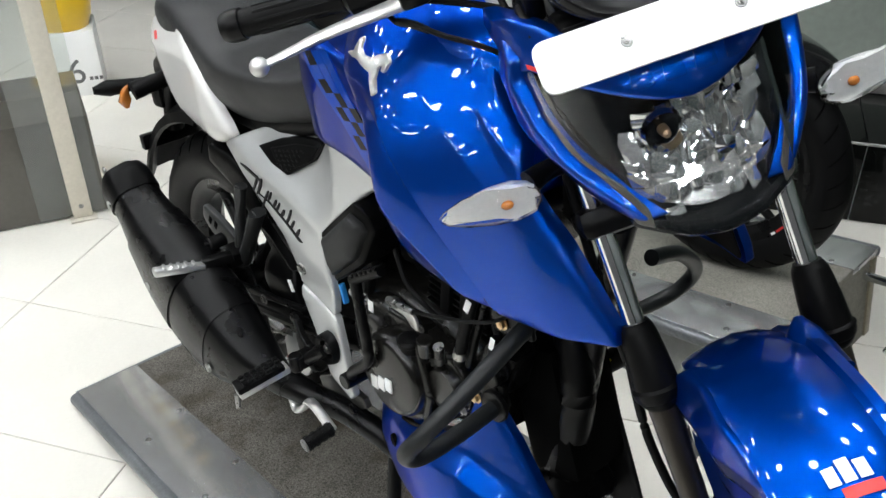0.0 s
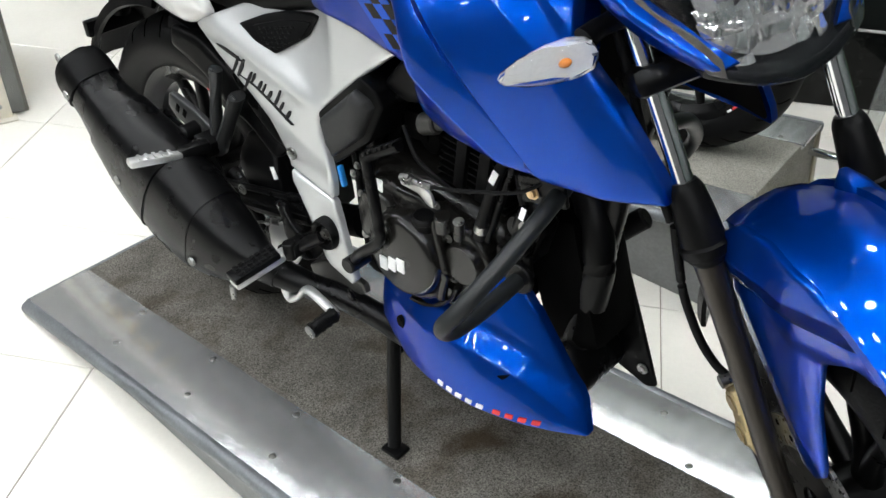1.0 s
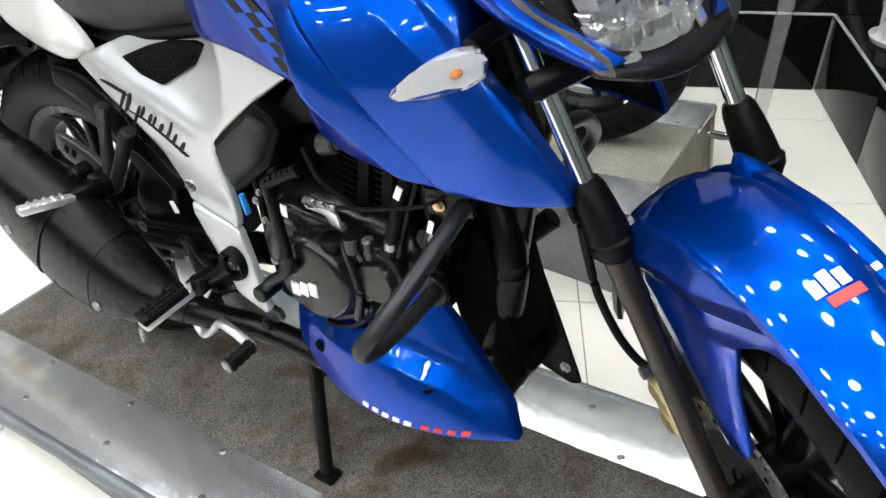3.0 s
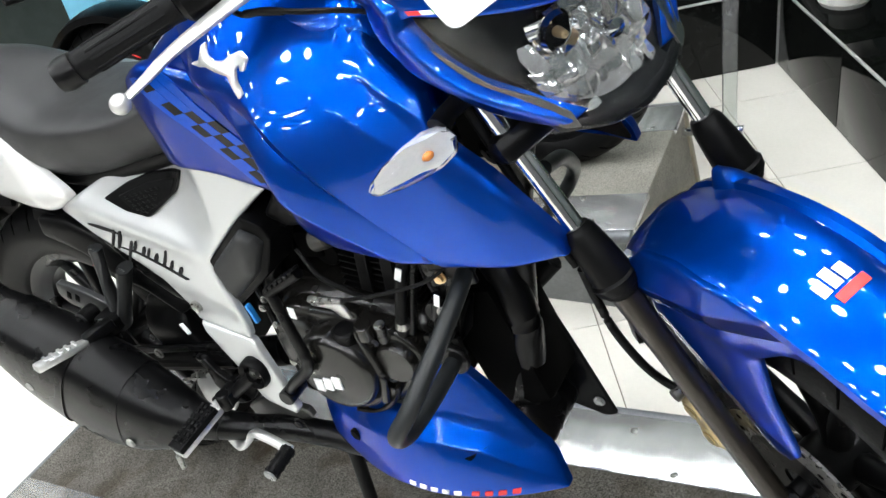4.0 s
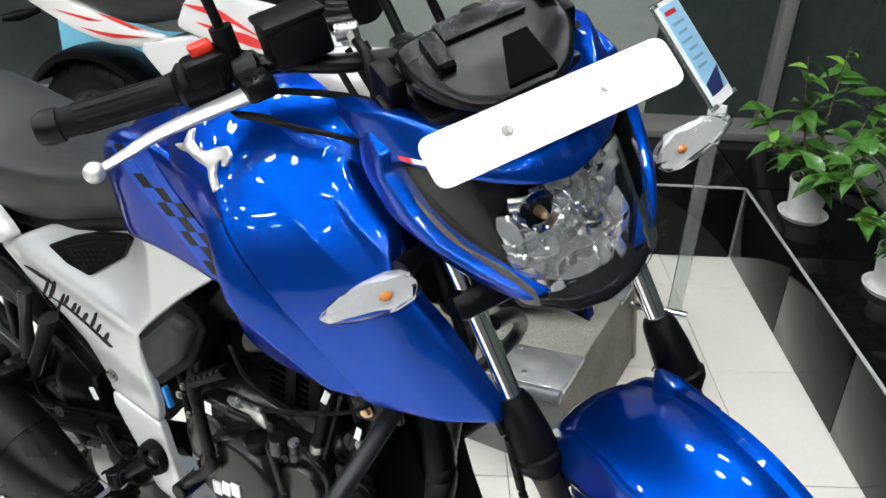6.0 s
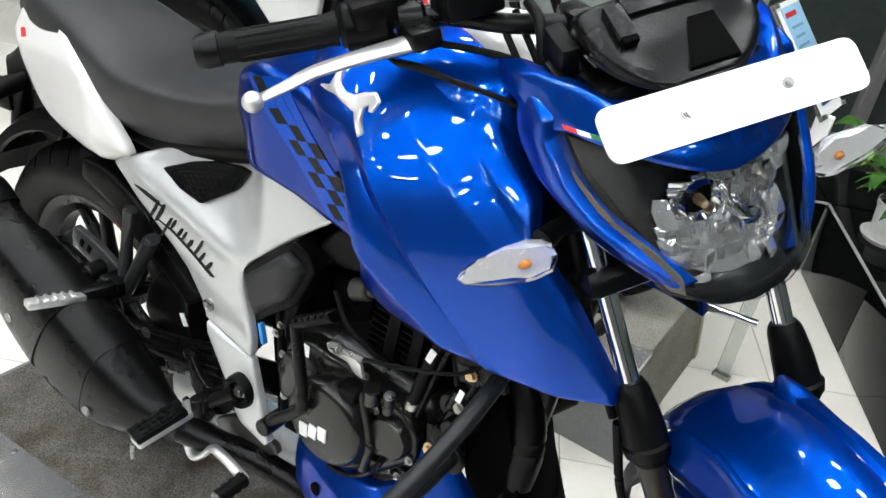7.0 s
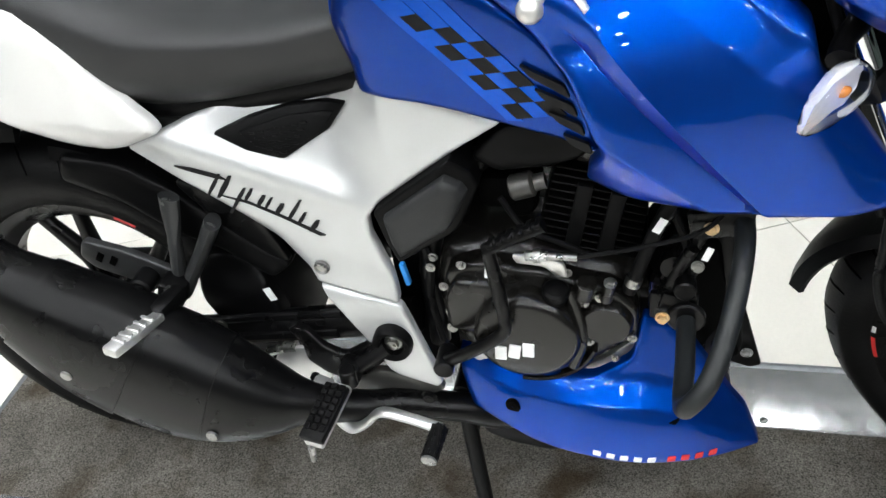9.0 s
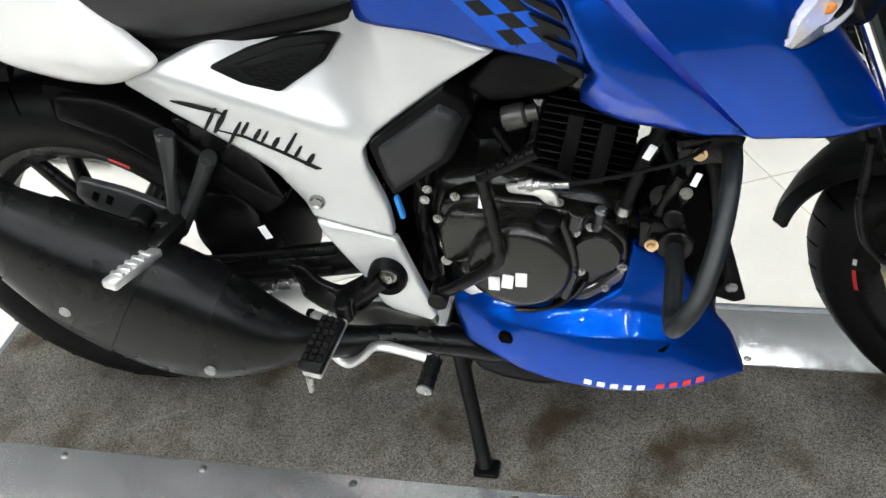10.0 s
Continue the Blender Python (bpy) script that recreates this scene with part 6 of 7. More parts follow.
for q in (-1, 1):
    part("hood_ear", join(box((0.566, YB + q * 0.100, 1.072), (0.046, 0.022, 0.040), 0.005, (0, 18, 0)), box((0.585, YB + q * 0.112, 1.045), (0.060, 0.012, 0.026), 0.004, (0, 18, 0))), BLACK, cl, m=STEER)
part("cluster_stay", join(box((0.56, YB - 0.07, 1.03), (0.14, 0.016, 0.03), 0.004, (0, 10, 0)), box((0.56, YB + 0.07, 1.03), (0.14, 0.016, 0.03), 0.004, (0, 10, 0)), box((0.60, YB, 1.03), (0.06, 0.18, 0.04), 0.008)), SATIN, bike, m=STEER)
part("stay_screw", bolt((0.603, -0.062, 1.036), (0.3, -1, 0.2), 0.007), STEEL, bike, m=STEER)

# handlebar, grips, levers, switches
bar = part("handlebar", tube([(0.373, -0.385, 1.098), (0.395, -0.27, 1.095), (0.425, -0.17, 1.090), (0.475, -0.095, 1.075), (0.495, YB, 1.060), (0.475, 0.119, 1.075), (0.425, 0.194, 1.090), (0.395, 0.294, 1.095), (0.373, 0.409, 1.098)], 0.0112, 14, 6), SATIN, bike, "black handlebar turned to the right", m=STEER)
for s in (-1, 1):
    e = lambda x, y, z: (x, s * abs(y) + (2 * YB if s > 0 else 0), z)
    g0, g1 = e(0.371, 0.398, 1.099), e(0.397, 0.272, 1.095)
    gr = part("grip", tube([Vector(g0), Vector(g0).lerp(Vector(g1), 0.1), Vector(g0).lerp(Vector(g1), 0.5), Vector(g0).lerp(Vector(g1), 0.9), Vector(g1)], [0.0165, 0.0175, 0.0165, 0.0178, 0.0195], 20, 4), RUBBER, bar, "black rubber grip", m=STEER)
    part("bar_end", tube([Vector(g0).lerp(Vector(g1), -0.20), Vector(g0).lerp(Vector(g1), -0.12), Vector(g0).lerp(Vector(g1), 0.0)], [0.0165, 0.020, 0.0195], 20, 3), SATIN, gr, m=STEER)
    for k in range(9):
        a = 2 * math.pi * k / 9
        o = Vector((0, 0, 0.0165)) * math.cos(a) + Vector((0.0165, 0, 0)) * math.sin(a)
        part("grip_rib", tube([Vector(g0).lerp(Vector(g1), 0.14) + o, Vector(g0).lerp(Vector(g1), 0.5) + o * 1.0, Vector(g0).lerp(Vector(g1), 0.86) + o], 0.0022, 6, 3), RUBBER, gr, m=STEER)
    sw = part("switchgear", join(cyl(e(0.398, 0.270, 1.095), e(0.410, 0.215, 1.094), 0.0265, seg=20, bevel=0.006), box(e(0.410, 0.235, 1.110), (0.045, 0.050, 0.030), 0.008)), BLACK, bar, m=STEER)
    part("switch", box(e(0.405, 0.232, 1.130), (0.020, 0.026, 0.012), 0.003, (0, 0, 0)), RED if s < 0 else BLACK, sw, "red kill switch" if s < 0 else "", m=STEER)
    part("lever_perch", join(cyl(e(0.415, 0.212, 1.092), e(0.422, 0.180, 1.090), 0.021, seg=18, bevel=0.004), box(e(0.448, 0.196, 1.085), (0.06, 0.035, 0.024), 0.006)), SATIN, bar, m=STEER)
    lv = part("lever", tube([e(0.452, 0.178, 1.080), e(0.452, 0.205, 1.078), e(0.438, 0.245, 1.073), e(0.432, 0.310, 1.069), e(0.448, 0.346, 1.069), e(0.464, 0.380, 1.070)], [0.014, 0.0180, 0.0155, 0.0125, 0.0105, 0.0080], 16, 5, flat=0.48), POLISHED, bar, "polished aluminium lever", m=STEER)
    bm = bmesh.new()
    bmesh.ops.create_uvsphere(bm, u_segments=18, v_segments=12, radius=0.0115)
    bmesh.ops.translate(bm, vec=e(0.466, 0.386, 1.070), verts=bm.verts)
    part("ball_end", bm, POLISHED, lv, m=STEER)
    part("pivot", bolt(e(0.452, 0.190, 1.092), (0, 0, 1), 0.008, 0.005), SATIN, lv, m=STEER)
    part("mirror_stem", join(cyl(e(0.412, 0.205, 1.105), e(0.412, 0.205, 1.145), 0.013, seg=14), tube([e(0.412, 0.205, 1.14), e(0.405, 0.208, 1.20), e(0.40, 0.22, 1.33)], 0.0062, 10)), BLACK, bar, m=STEER)
mc = part("fluid_reservoir", join(box((0.452, -0.140, 1.118), (0.062, 0.066, 0.045), 0.006), box((0.452, -0.140, 1.143), (0.066, 0.070, 0.008), 0.003)), BLACK, bar, "black brake fluid reservoir", m=STEER)
part("hose_union", join(cyl((0.470, -0.100, 1.110), (0.480, -0.078, 1.108), 0.010, seg=12), cyl((0.483, -0.085, 1.114), (0.483, -0.085, 1.094), 0.008, seg=6)), STEEL, mc, m=STEER)
part("brake_line", tube([(0.485, -0.085, 1.10), (0.525, -0.09, 1.09), (0.545, -0.10, 1.04), (0.56, -0.10, 0.96), (0.60, -0.105, 0.85), (0.63, -0.108, 0.74), (0.66, -0.105, 0.655)], 0.006, 10), RUBBER, bike, m=STEER)
part("throttle_cable", tube([(0.415, -0.235, 1.075), (0.435, -0.225, 1.055), (0.47, -0.205, 1.054), (0.510, -0.182, 1.046), (0.535, -0.145, 1.026), (0.55, -0.09, 0.98)], 0.0032, 8), RUBBER, bike, m=STEER)
part("cable_sleeve", tube([(0.440, -0.222, 1.056), (0.468, -0.206, 1.054), (0.490, -0.194, 1.050)], [0.0042, 0.0050, 0.0042], 10, 3), RUBBER, bike, m=STEER)
part("throttle_cable", tube([(0.415, -0.225, 1.080), (0.47, -0.12, 1.045), (0.52, -0.06, 1.01), (0.55, -0.03, 0.95)], 0.0042, 8), RUBBER, bike, m=STEER)
for k in range(3):
    part("wiring", tube([(0.46, -0.11 + 0.02 * k, 1.085), (0.49, -0.105 + 0.02 * k, 1.04), (0.51 + 0.01 * k, -0.09 + 0.015 * k, 0.98), (0.56, -0.06, 0.92)], 0.0042, 8), RUBBER, bike, m=STEER)
part("bar_clamp", join(box((0.490, YB - 0.045, 1.058), (0.05, 0.03, 0.05), 0.008), box((0.490, YB + 0.045, 1.058), (0.05, 0.03, 0.05), 0.008)), SATIN, bike, m=STEER)
part("key_barrel", cyl((0.50, YB, 1.0), (0.49, YB, 1.045), 0.02, seg=18, bevel=0.003), SATIN, bike, m=STEER)

# ---- second ramp with another motorcycle ----
RAMP2 = Matrix.Translation((-0.37, 1.09, 0)) @ Matrix.Rotation(radians(4), 4, "Z") @ RAMP
ramp2 = display_ramp(RAMP2, 0.60, "grey display ramp with pale carpet top and aluminium edge", PALE_CARPET)
part("tow_bar", tube([(0.585, 0.20, -0.055), (0.68, 0.20, -0.060), (0.76, 0.20, -0.064)], 0.012, 14, 3), CHROME, ramp2, "short bright steel bar")
B2 = RAMP2 @ Matrix.Translation((-0.53, -0.03, 0))
GLOSS_BLACK = mat("gloss_black_paint", (0.004, 0.004, 0.0045), 0.2, coat=1.0, grain=0.1, scale=500)
two = thing("second_motorcycle", "black motorcycle with white and red tail panels on a ramp", "motorcycle", B2)
wheel("rear_wheel", (-0.535, YB, 0.32), 0.315, 0.115, 0.216, None, "black rear tyre", 0.9, owner=two)
wheel("front_wheel", (0.86, YB, 0.30), 0.30, 0.095, 0.212, None, "black front tyre", 0.1, owner=two)
part("seat", loft_x(dense([(-0.66, 0.05, 0.86, 0.92, 0.4, 3, 3), (-0.55, 0.09, 0.84, 0.95, 0.45, 3, 3), (-0.40, 0.11, 0.80, 0.93, 0.5, 3, 3), (-0.27, 0.125, 0.755, 0.875, 0.65, 3.2, 2.5), (-0.12, 0.125, 0.77, 0.868, 0.7, 3.2, 2.5), (0.0, 0.11, 0.79, 0.89, 0.7, 3, 2.5)], 4), 32), SEAT, two, "black seat")
t2_y = lambda x, z: -0.105 + 0.16 * max(0, -0.36 - x) + 0.3 * max(0, 0.74 - z)
for side in (0, 1):
    b = shell([(-0.10, 0.735), (-0.20, 0.700), (-0.34, 0.705), (-0.50, 0.745), (-0.70, 0.815), (-0.72, 0.85), (-0.60, 0.855), (-0.42, 0.815), (-0.24, 0.765)], t2_y, 0.02, 0.008, 0.014)
    tp = part("tail_panel", mirrored(b) if side else b, PEARL, two, "white tail panel with red flashes")
    if not side:
        for q in ([(-0.56, 0.800), (-0.40, 0.775), (-0.33, 0.778), (-0.43, 0.788)], [(-0.45, 0.755), (-0.30, 0.728), (-0.16, 0.735), (-0.30, 0.742)], [(-0.35, 0.800), (-0.22, 0.758), (-0.18, 0.755), (-0.28, 0.788)]):
            part("red_flash", sticker(q, t2_y, 0.002, 0.1), DECAL_RED, tp)
part("fuel_tank", loft_x(dense([(-0.01, 0.10, 0.79, 0.92, 0.6, 2.6, 2.4), (0.12, 0.14, 0.77, 1.0, 0.65, 2.6, 2.4), (0.28, 0.16, 0.75, 1.03, 0.65, 2.6, 2.4), (0.42, 0.14, 0.75, 1.0, 0.65, 2.6, 2.4), (0.50, 0.10, 0.77, 0.93, 0.65, 2.6, 2.4)], 4), 36), GLOSS_BLACK, two, "gloss black fuel tank")
t2k = lambda x, z: -0.150 - 0.02 * math.sin(max(0, min(1, x / 0.5)) * math.pi) + 2.0 * max(0, z - 0.86) ** 2 * 4
b = shell([(-0.02, 0.78), (0.10, 0.745), (0.30, 0.720), (0.52, 0.68), (0.50, 0.76), (0.36, 0.84), (0.20, 0.87), (0.04, 0.86)], t2k, 0.02, 0.008, 0.014)
kp2 = part("tank_panel", b, PEARL, two, "white tank panel with red flashes")
for q in ([(0.02, 0.845), (0.20, 0.800), (0.30, 0.760), (0.16, 0.835)], [(0.06, 0.800), (0.24, 0.745), (0.40, 0.715), (0.24, 0.775)], [(0.28, 0.835), (0.36, 0.800), (0.46, 0.735), (0.40, 0.810)]):
    part("red_flash", sticker(q, t2k, 0.002, 0.1), DECAL_RED, kp2)
part("engine", join(box((0.18, YB, 0.46), (0.30, 0.22, 0.24), 0.04, seg=3), box((0.28, YB, 0.62), (0.13, 0.15, 0.15), 0.02), box((-0.05, YB, 0.60), (0.28, 0.13, 0.24), 0.03)), ENGINE, two)
part("side_panel", shell([(-0.24, 0.72), (0.0, 0.745), (0.06, 0.70), (0.02, 0.58), (-0.10, 0.56)], lambda x, z: -0.10, 0.02, 0.008), PEARL, two)
part("muffler", tube([(-0.05, -0.17, 0.33), (-0.2, -0.19, 0.38), (-0.42, -0.2, 0.46), (-0.60, -0.2, 0.54)], [0.025, 0.055, 0.06, 0.05], 20, 5), SATIN, two)
part("hugger", arch(0.345, 0.35, -50, 60, 0.07, Vector((-0.535, YB, 0.32)), 0.01), BLACK, two)
part("front_fender", arch(0.335, 0.34, -60, 50, 0.06, Vector((0.86, YB, 0.30)), 0.012), GLOSS_BLACK, two)
for y in (-0.088, 0.112):
    part("fork_leg", join(cyl((0.86, y, 0.30), (0.70, y, 0.65), 0.018, seg=16), cyl((0.70, y, 0.65), (0.56, y, 0.96), 0.0135, seg=16)), SATIN, two)
part("headlamp_cowl", loft_x(dense([(0.50, 0.10, 0.88, 1.05, 0.5, 3, 3), (0.62, 0.13, 0.85, 1.05, 0.5, 3, 3), (0.72, 0.10, 0.86, 0.99, 0.5, 3, 3), (0.745, 0.07, 0.87, 0.97, 0.5, 3, 3)], 4), 28), GLOSS_BLACK, two)
part("handlebar", tube([(0.37, -0.38, 1.10), (0.41, -0.2, 1.09), (0.48, YB, 1.06), (0.41, 0.22, 1.09), (0.37, 0.40, 1.10)], 0.014, 10), SATIN, two)
for s in (-1, 1):
    part("rear_indicator", tube([(-0.66, YB + s * 0.06, 0.79), (-0.68, YB + s * 0.12, 0.785), (-0.70, YB + s * 0.17, 0.785)], [0.010, 0.018, 0.010], 12, 4), BLACK, two)
part("tail_lamp", loft_x(dense([(-0.75, 0.03, 0.83, 0.86, 0.5, 3, 3), (-0.70, 0.05, 0.815, 0.87, 0.5, 3, 3)], 2), 16), RED, two)

# sky-blue board standing behind the second motorcycle
BOARD = mat("sky_blue_board", (0.20, 0.55, 0.74), 0.5, grain=0.03, scale=60, spots=0.03)
board = thing("blue_board", "sky-blue display board standing on the granite ledge", "board", ROOM @ Matrix.Translation((-0.62, 2.14, LEDGE_H)))
part("panel", box((0, 0, 0.43), (0.86, 0.025, 0.84), 0.004), BOARD, board)
part("foot", box((-0.34, 0, 0.006), (0.05, 0.14, 0.012), 0.003), SKIRT, board)
part("foot", box((0.34, 0, 0.006), (0.05, 0.14, 0.012), 0.003), SKIRT, board)

# ---- acrylic sign stand ----
CARD_BLUE = mat("pale_blue_print", (0.30, 0.55, 0.75), 0.35, grain=0.04, scale=90)
NAVY = mat("navy_print", (0.02, 0.03, 0.12), 0.35, grain=0.05)
sign = thing("sign_stand", "clear acrylic stand with a slanted blue and white sign card", "sign", Matrix.Translation((0.335, 1.382, 0)))
part("base", box((0, -0.03, 0.005), (0.05, 0.03, 0.010), 0.002), CLEAR, sign)
part("post", box((0, -0.03, 0.41), (0.038, 0.014, 0.80), 0.002), CLEAR, sign)
part("post_sleeve", box((0, -0.03, 0.775), (0.042, 0.018, 0.10), 0.003), WHITE, sign)
slant = Matrix(((0, -0.681, 0.732, -0.098), (1, 0, 0, 0), (0, 0.732, 0.681, 0.930), (0, 0, 0, 1)))
part("holder", box((0, 0, 0), (0.170, 0.300, 0.010), 0.003), CLEAR, sign, m=slant)
part("backing", box((0, 0, 0.0062), (0.160, 0.292, 0.002), 0), WHITE, sign, m=slant)
part("card", box((0.006, 0.008, 0.0085), (0.130, 0.250, 0.002), 0), CARD_BLUE, sign, m=slant)
part("card_corner", sticker([(-0.058, -0.118), (0.030, -0.118), (0.070, -0.060), (-0.058, -0.085)], lambda x, z: 0.0, 0.001, 0.05), NAVY, sign, m=slant @ Matrix.Translation((0, 0, 0.0096)) @ Matrix.Rotation(radians(-90), 4, "X"))
part("card_mark", box((-0.012, 0.112, 0.0099), (0.075, 0.012, 0.001), 0), DECAL_RED, sign, m=slant)
for k in range(6):
    part("text_bar", box((-0.004 * (k % 3), 0.080 - 0.024 * k, 0.0098), (0.080 - 0.016 * (k % 2), 0.007, 0.0006), 0), mat("grey_blue_print", (0.16, 0.30, 0.45), 0.4, grain=0.05) if k == 0 else bpy.data.materials["grey_blue_print"], sign, m=slant)
for a in (-0.078, 0.078):
    for b in (-0.142, 0.142):
        part("stud", cyl((a, b, 0.006), (a, b, 0.016), 0.006, seg=12), STEEL, sign, m=slant)

# ---- potted plants on the ledge ----
POT = mat("white_plastic_pot", (0.78, 0.77, 0.74), 0.45, grain=0.04, scale=60, spots=0.10, wear=14)
SOIL = mat("soil", (0.05, 0.035, 0.025), 0.95, grain=0.4, scale=150, bump=0.8)
LEAF = mat("leaf_green", (0.055, 0.16, 0.025), 0.35, grain=0.25, scale=60, spots=0.3, wear=14, coat=0.2)
LEAF_YOUNG = mat("young_leaf", (0.16, 0.32, 0.04), 0.35, grain=0.2, scale=60, coat=0.2)
STEM = mat("plant_stem", (0.10, 0.08, 0.04), 0.8, grain=0.3, scale=150)


def leaf_mesh(L, W, name):
    bm = bmesh.new()
    n = 7
    rows = []
    for i in range(n + 1):
        t = i / n
        w = W * math.sin(math.pi * min(1, t ** 0.75)) * (1 - 0.25 * t) + 0.0006
        z = 0.10 * L * math.sin(t * math.pi * 0.9) - 0.28 * L * t * t
        rows.append([bm.verts.new((s * w, L * t, z + 0.18 * W * abs(s))) for s in (-1, -0.5, 0, 0.5, 1)])
    for a, b in zip(rows, rows[1:]):
        for i in range(4):
            bm.faces.new((a[i], a[i + 1], b[i + 1], b[i]))
    for f in bm.faces:
        f.smooth = True
    me = bpy.data.meshes.new(name)
    bm.to_mesh(me)
    bm.free()
    return me


leaves = [leaf_mesh(0.100, 0.026, "leaf"), leaf_mesh(0.080, 0.021, "leaf"), leaf_mesh(0.055, 0.014, "leaf")]
for i, me in enumerate(leaves):
    me.materials.append(LEAF if i < 2 else LEAF_YOUNG)


def potted_plant(m, seed, height, spread, count, label):
    r = random.Random(seed)
    p = thing("potted_plant", label, "plant", m, "plants on the ledge")
    part("saucer", lathe([(0.001, 0.004), (0.066, 0.004), (0.075, 0.016), (0.080, 0.016), (0.070, 0.0), (0.001, 0.0)], (0, 0, 0), (0, 0, 1), 40), POT, p, "white plastic saucer")
    part("pot", lathe([(0.001, 0.006), (0.051, 0.006), (0.061, 0.108), (0.065, 0.114), (0.066, 0.132), (0.062, 0.133), (0.058, 0.112), (0.001, 0.110)], (0, 0, 0), (0, 0, 1), 48), POT, p, "white plastic pot with a rim")
    part("soil", lathe([(0.001, 0.117), (0.058, 0.114), (0.058, 0.100), (0.001, 0.100)], (0, 0, 0), (0, 0, 1), 24), SOIL, p)
    for k in range(9):
        a = 2 * math.pi * k / 9 + r.uniform(-0.4, 0.4)
        tip = Vector((math.cos(a), math.sin(a), 0)) * spread * r.uniform(0.35, 1.0) + Vector((0, 0, height * r.uniform(0.45, 1.05)))
        base_ = Vector((math.cos(a), math.sin(a), 0)) * 0.012 + Vector((0, 0, 0.112))
        mid = base_.lerp(tip, 0.5) + Vector((r.uniform(-1, 1), r.uniform(-1, 1), 0.6)) * 0.03
        part("stem", tube([base_, mid, tip], [0.0045, 0.003, 0.0015], 8, 6), STEM, p)
        path = smooth_path([base_, mid, tip], 10)
        for j in range(count // 9):
            t = 0.18 + 0.82 * (j + r.random() * 0.6) / (count // 9)
            q = path[min(int(t * (len(path) - 1)), len(path) - 1)]
            az = r.uniform(0, 360)
            me = leaves[2 if t > 0.85 and r.random() < 0.6 else r.choice((0, 0, 1))]
            ob = new("leaf", me)
            ob.parent = p
            ob.matrix_basis = Matrix.Translation(q) @ pose(0, 0, 0, r.uniform(-25, 40), r.uniform(-25, 25), az) @ Matrix.Scale(r.uniform(0.7, 1.15), 4)
    return p


potted_plant(ROOM @ Matrix.Translation((1.525, 1.465, LEDGE_H)), 3, 0.52, 0.27, 165, "leafy green plant in a white pot and saucer")
potted_plant(ROOM @ Matrix.Translation((1.62, 1.02, LEDGE_H)) @ Matrix.Rotation(1.0, 4, "Z"), 8, 0.44, 0.28, 150, "bushy green plant in a white pot on the ledge")
potted_plant(ROOM @ Matrix.Translation((-0.15, 2.0, LEDGE_H)) @ Matrix.Rotation(2.0, 4, "Z"), 5, 0.36, 0.18, 80, "leafy green plant beside the dark wall")

# sill and mullion against the dark wall
slab("sill", LEDGE_E + 0.42, WALL_E, SOUTH + 0.6, LEDGE_N + 0.45, LEDGE_H, LEDGE_H + 0.035, FRAME_ALU, "grey metal sill at the foot of the glass", "sill", 0.004)
slab("sill", LEDGE_W, LEDGE_E + 0.42, LEDGE_N + 0.42, WALL_N, LEDGE_H, LEDGE_H + 0.035, FRAME_ALU, "grey metal sill at the foot of the glass", "sill", 0.004)
slab("mullion", 1.60, 1.65, WALL_N - 0.06, WALL_N, LEDGE_H, HIGH, FRAME_ALU, "grey metal mullion on the dark wall", "window frame", 0.004)
PALE_WALL = mat("pale_green_wall", (0.26, 0.29, 0.26), 0.4, grain=0.06, scale=40, spots=0.08, wear=2)
slab("wall_panel", -0.15, 1.155, WALL_N - 0.02, WALL_N, LEDGE_H + 0.04, HIGH, PALE_WALL, "pale grey-green wall panel", "wall panel")

# ---- far side: counter, post and a numbered card ----
COUNTER = mat("grey_counter", (0.085, 0.08, 0.068), 0.22, grain=0.05, scale=60, spots=0.06, coat=0.3)
BENCH = ROOM @ Matrix.Translation((-1.457, 1.050, 0)) @ Matrix.Rotation(radians(41.5), 4, "Z")      # runs to the south-west from its corner
slab("counter", -1.60, 0.0, 0.0, 0.42, 0.0, 0.35, COUNTER, "low dark grey counter with a glossy front", "counter", 0.006, BENCH)
post = thing("stand_post", "pale metal post with a clear panel and a foot plate", "post", BENCH @ Matrix.Translation((-0.085, -0.020, 0)))
PALE_METAL = mat("pale_metal", (0.60, 0.56, 0.48), 0.4, 0.2, grain=0.05, scale=80)
part("shaft", box((0, 0, 0.62), (0.062, 0.016, 1.24), 0.003), PALE_METAL, post)
part("foot", box((0, 0, 0.004), (0.085, 0.06, 0.008), 0.003), PALE_METAL, post)
part("foot_screw", bolt((0, -0.010, 0.05), (0, -1, 0), 0.006), STEEL, post)
part("clear_panel", box((-0.030, 0.0115, 0.62), (0.205, 0.005, 1.22), 0.001), CLEAR, post, "clear acrylic panel")
card = thing("numbered_box", "white carton with a grey number standing on the floor", "box", Matrix.Translation((-2.80, 0.415, 0)) @ Matrix.Rotation(radians(66), 4, "Z"))
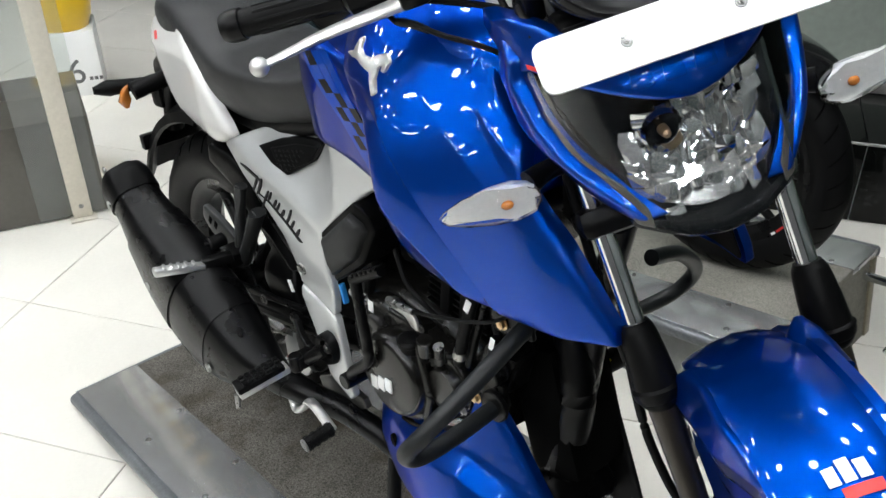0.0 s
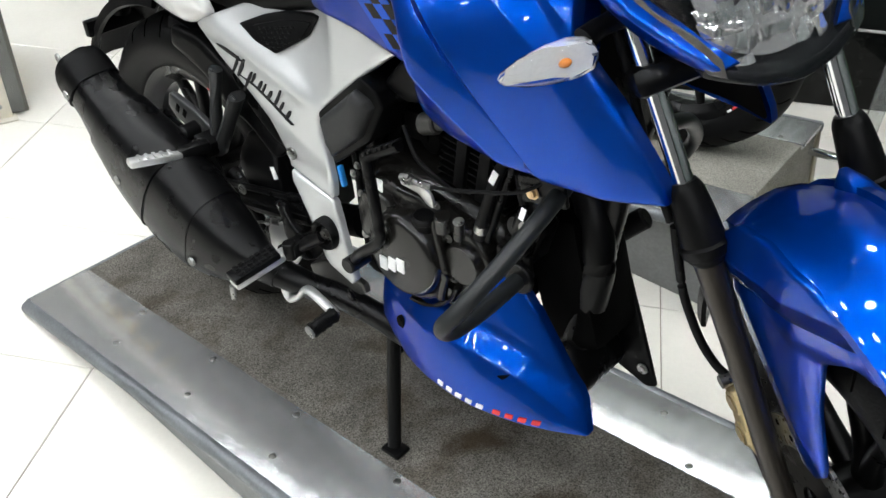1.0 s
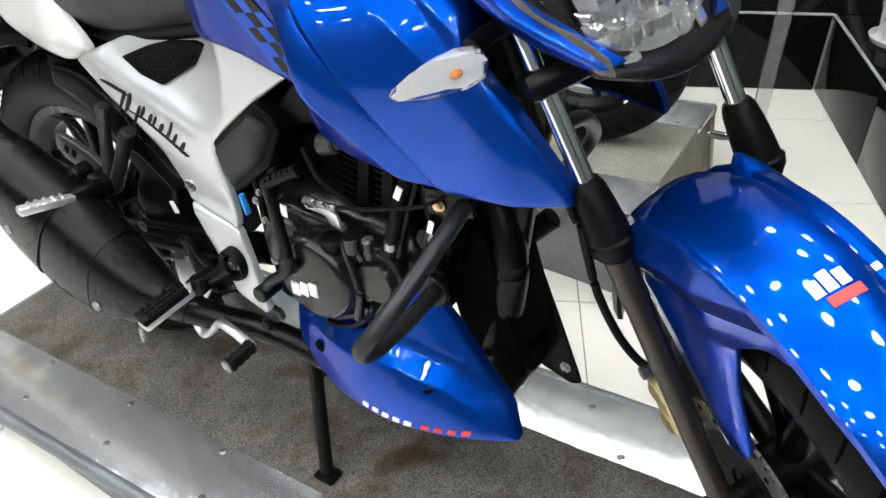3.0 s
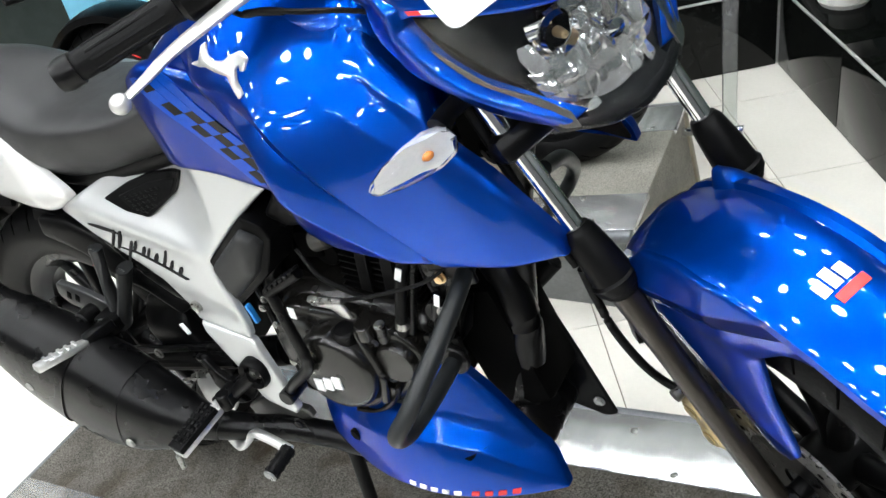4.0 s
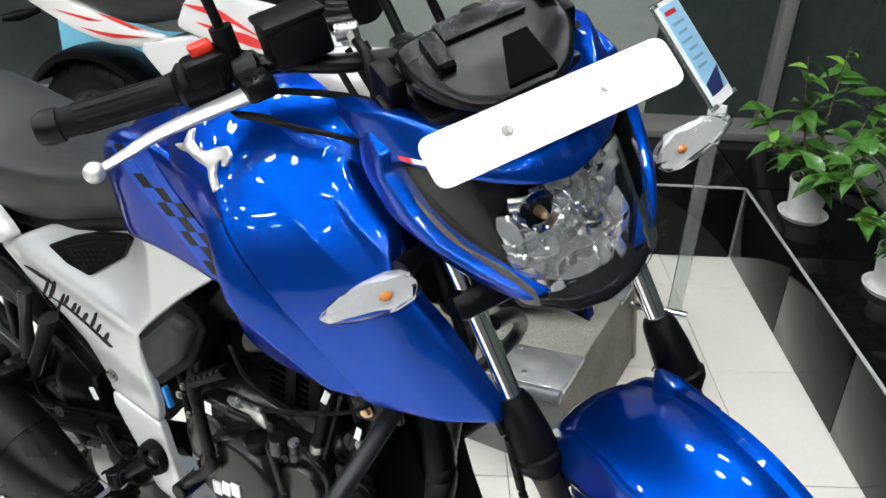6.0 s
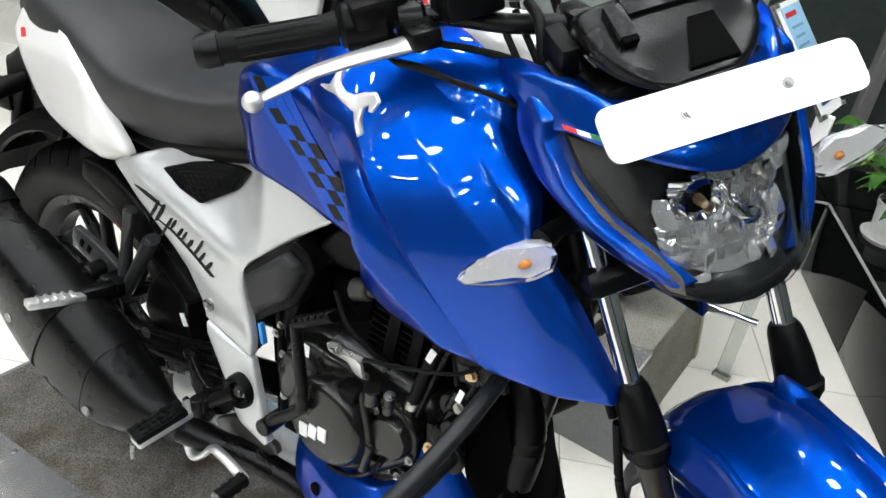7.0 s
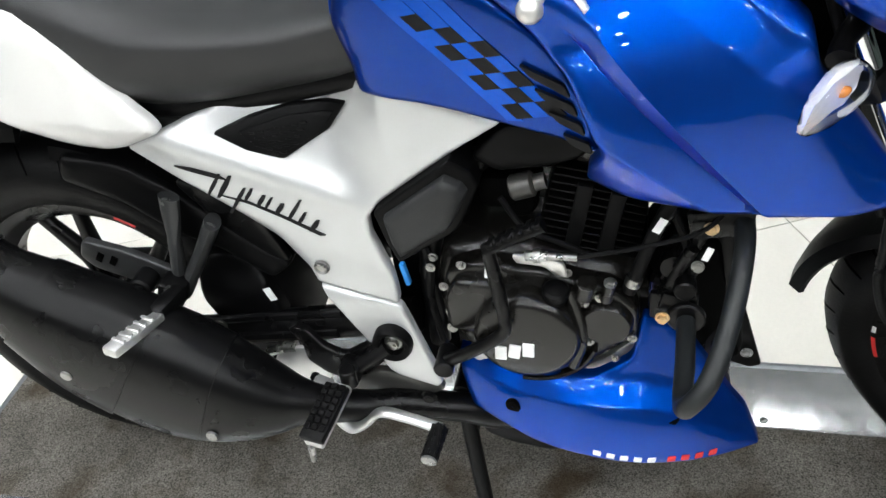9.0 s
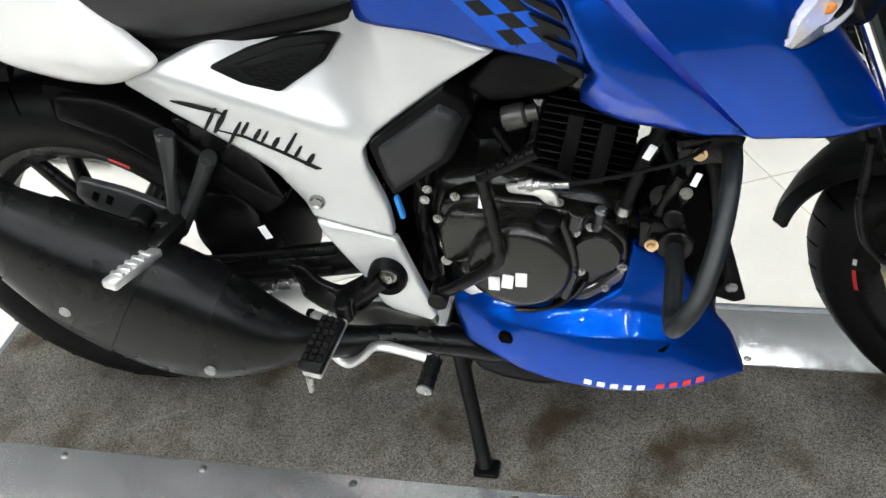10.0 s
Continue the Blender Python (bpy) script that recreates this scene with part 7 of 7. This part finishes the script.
part("carton", box((0, 0.11, 0.14), (0.26, 0.22, 0.28), 0.004), WHITE, card)
cu = bpy.data.curves.new("digit", "FONT")
cu.body, cu.size, cu.extrude, cu.align_x = "6", 0.15, 0.0008, "CENTER"
tmp = new("digit_text", cu)
me = bpy.data.meshes.new_from_object(tmp.evaluated_get(bpy.context.evaluated_depsgraph_get()))
bpy.data.objects.remove(tmp)
dg = new("digit", me)
me.materials.append(mat("grey_print", (0.12, 0.12, 0.12), 0.5))
dg.parent = card
dg.matrix_basis = pose(0.03, -0.0015, 0.06, 90, 0, 0)
for k in range(3):
    part("print_bar", box((0.083 + 0.020 * k, -0.0010, 0.075), (0.014, 0.002, 0.014), 0), bpy.data.materials["grey_print"], card)
YELLOW = mat("yellow_shell", (0.75, 0.48, 0.02), 0.3, coat=0.5, grain=0.04)
hel = thing("yellow_helmet", "yellow rounded helmet on a white carton", "helmet", Matrix.Translation((-2.89, 0.47, 0.28)))
part("shell", lathe([(0.001, 0.27), (0.06, 0.26), (0.11, 0.21), (0.13, 0.13), (0.12, 0.05), (0.10, 0.0), (0.001, 0.0)], (0, 0, 0), (0, 0, 1), 36), YELLOW, hel)

# ---- floor tiles, each a piece of the floor ----
TX, TY = 0.63, 0.47
bm = bmesh.new()
bmesh.ops.create_cube(bm, size=1)
bmesh.ops.scale(bm, vec=(TX - 0.0025, TY - 0.0025, 0.010), verts=bm.verts)
bmesh.ops.bevel(bm, geom=[e for e in bm.edges if e.verts[0].co.z > 0 and e.verts[1].co.z > 0], offset=0.0012, segments=1, affect="EDGES")
tile_mesh = bpy.data.meshes.new("tile")
bm.to_mesh(tile_mesh)
bm.free()
tile_mesh.materials.append(TILE)
for i in range(-10, 4):
    for j in range(-11, 10):
        x, y = 0.52 + TX * (i - 0.5), 0.05 + TY * (j - 0.5)
        if WEST < x < WALL_E + 0.3 and SOUTH < y < (WALL_N + 0.2 if x > LEDGE_W else FAR + 0.2):
            ob = new("tile", tile_mesh)
            ob.parent = floor
            ob.location = (x, y, -0.005)
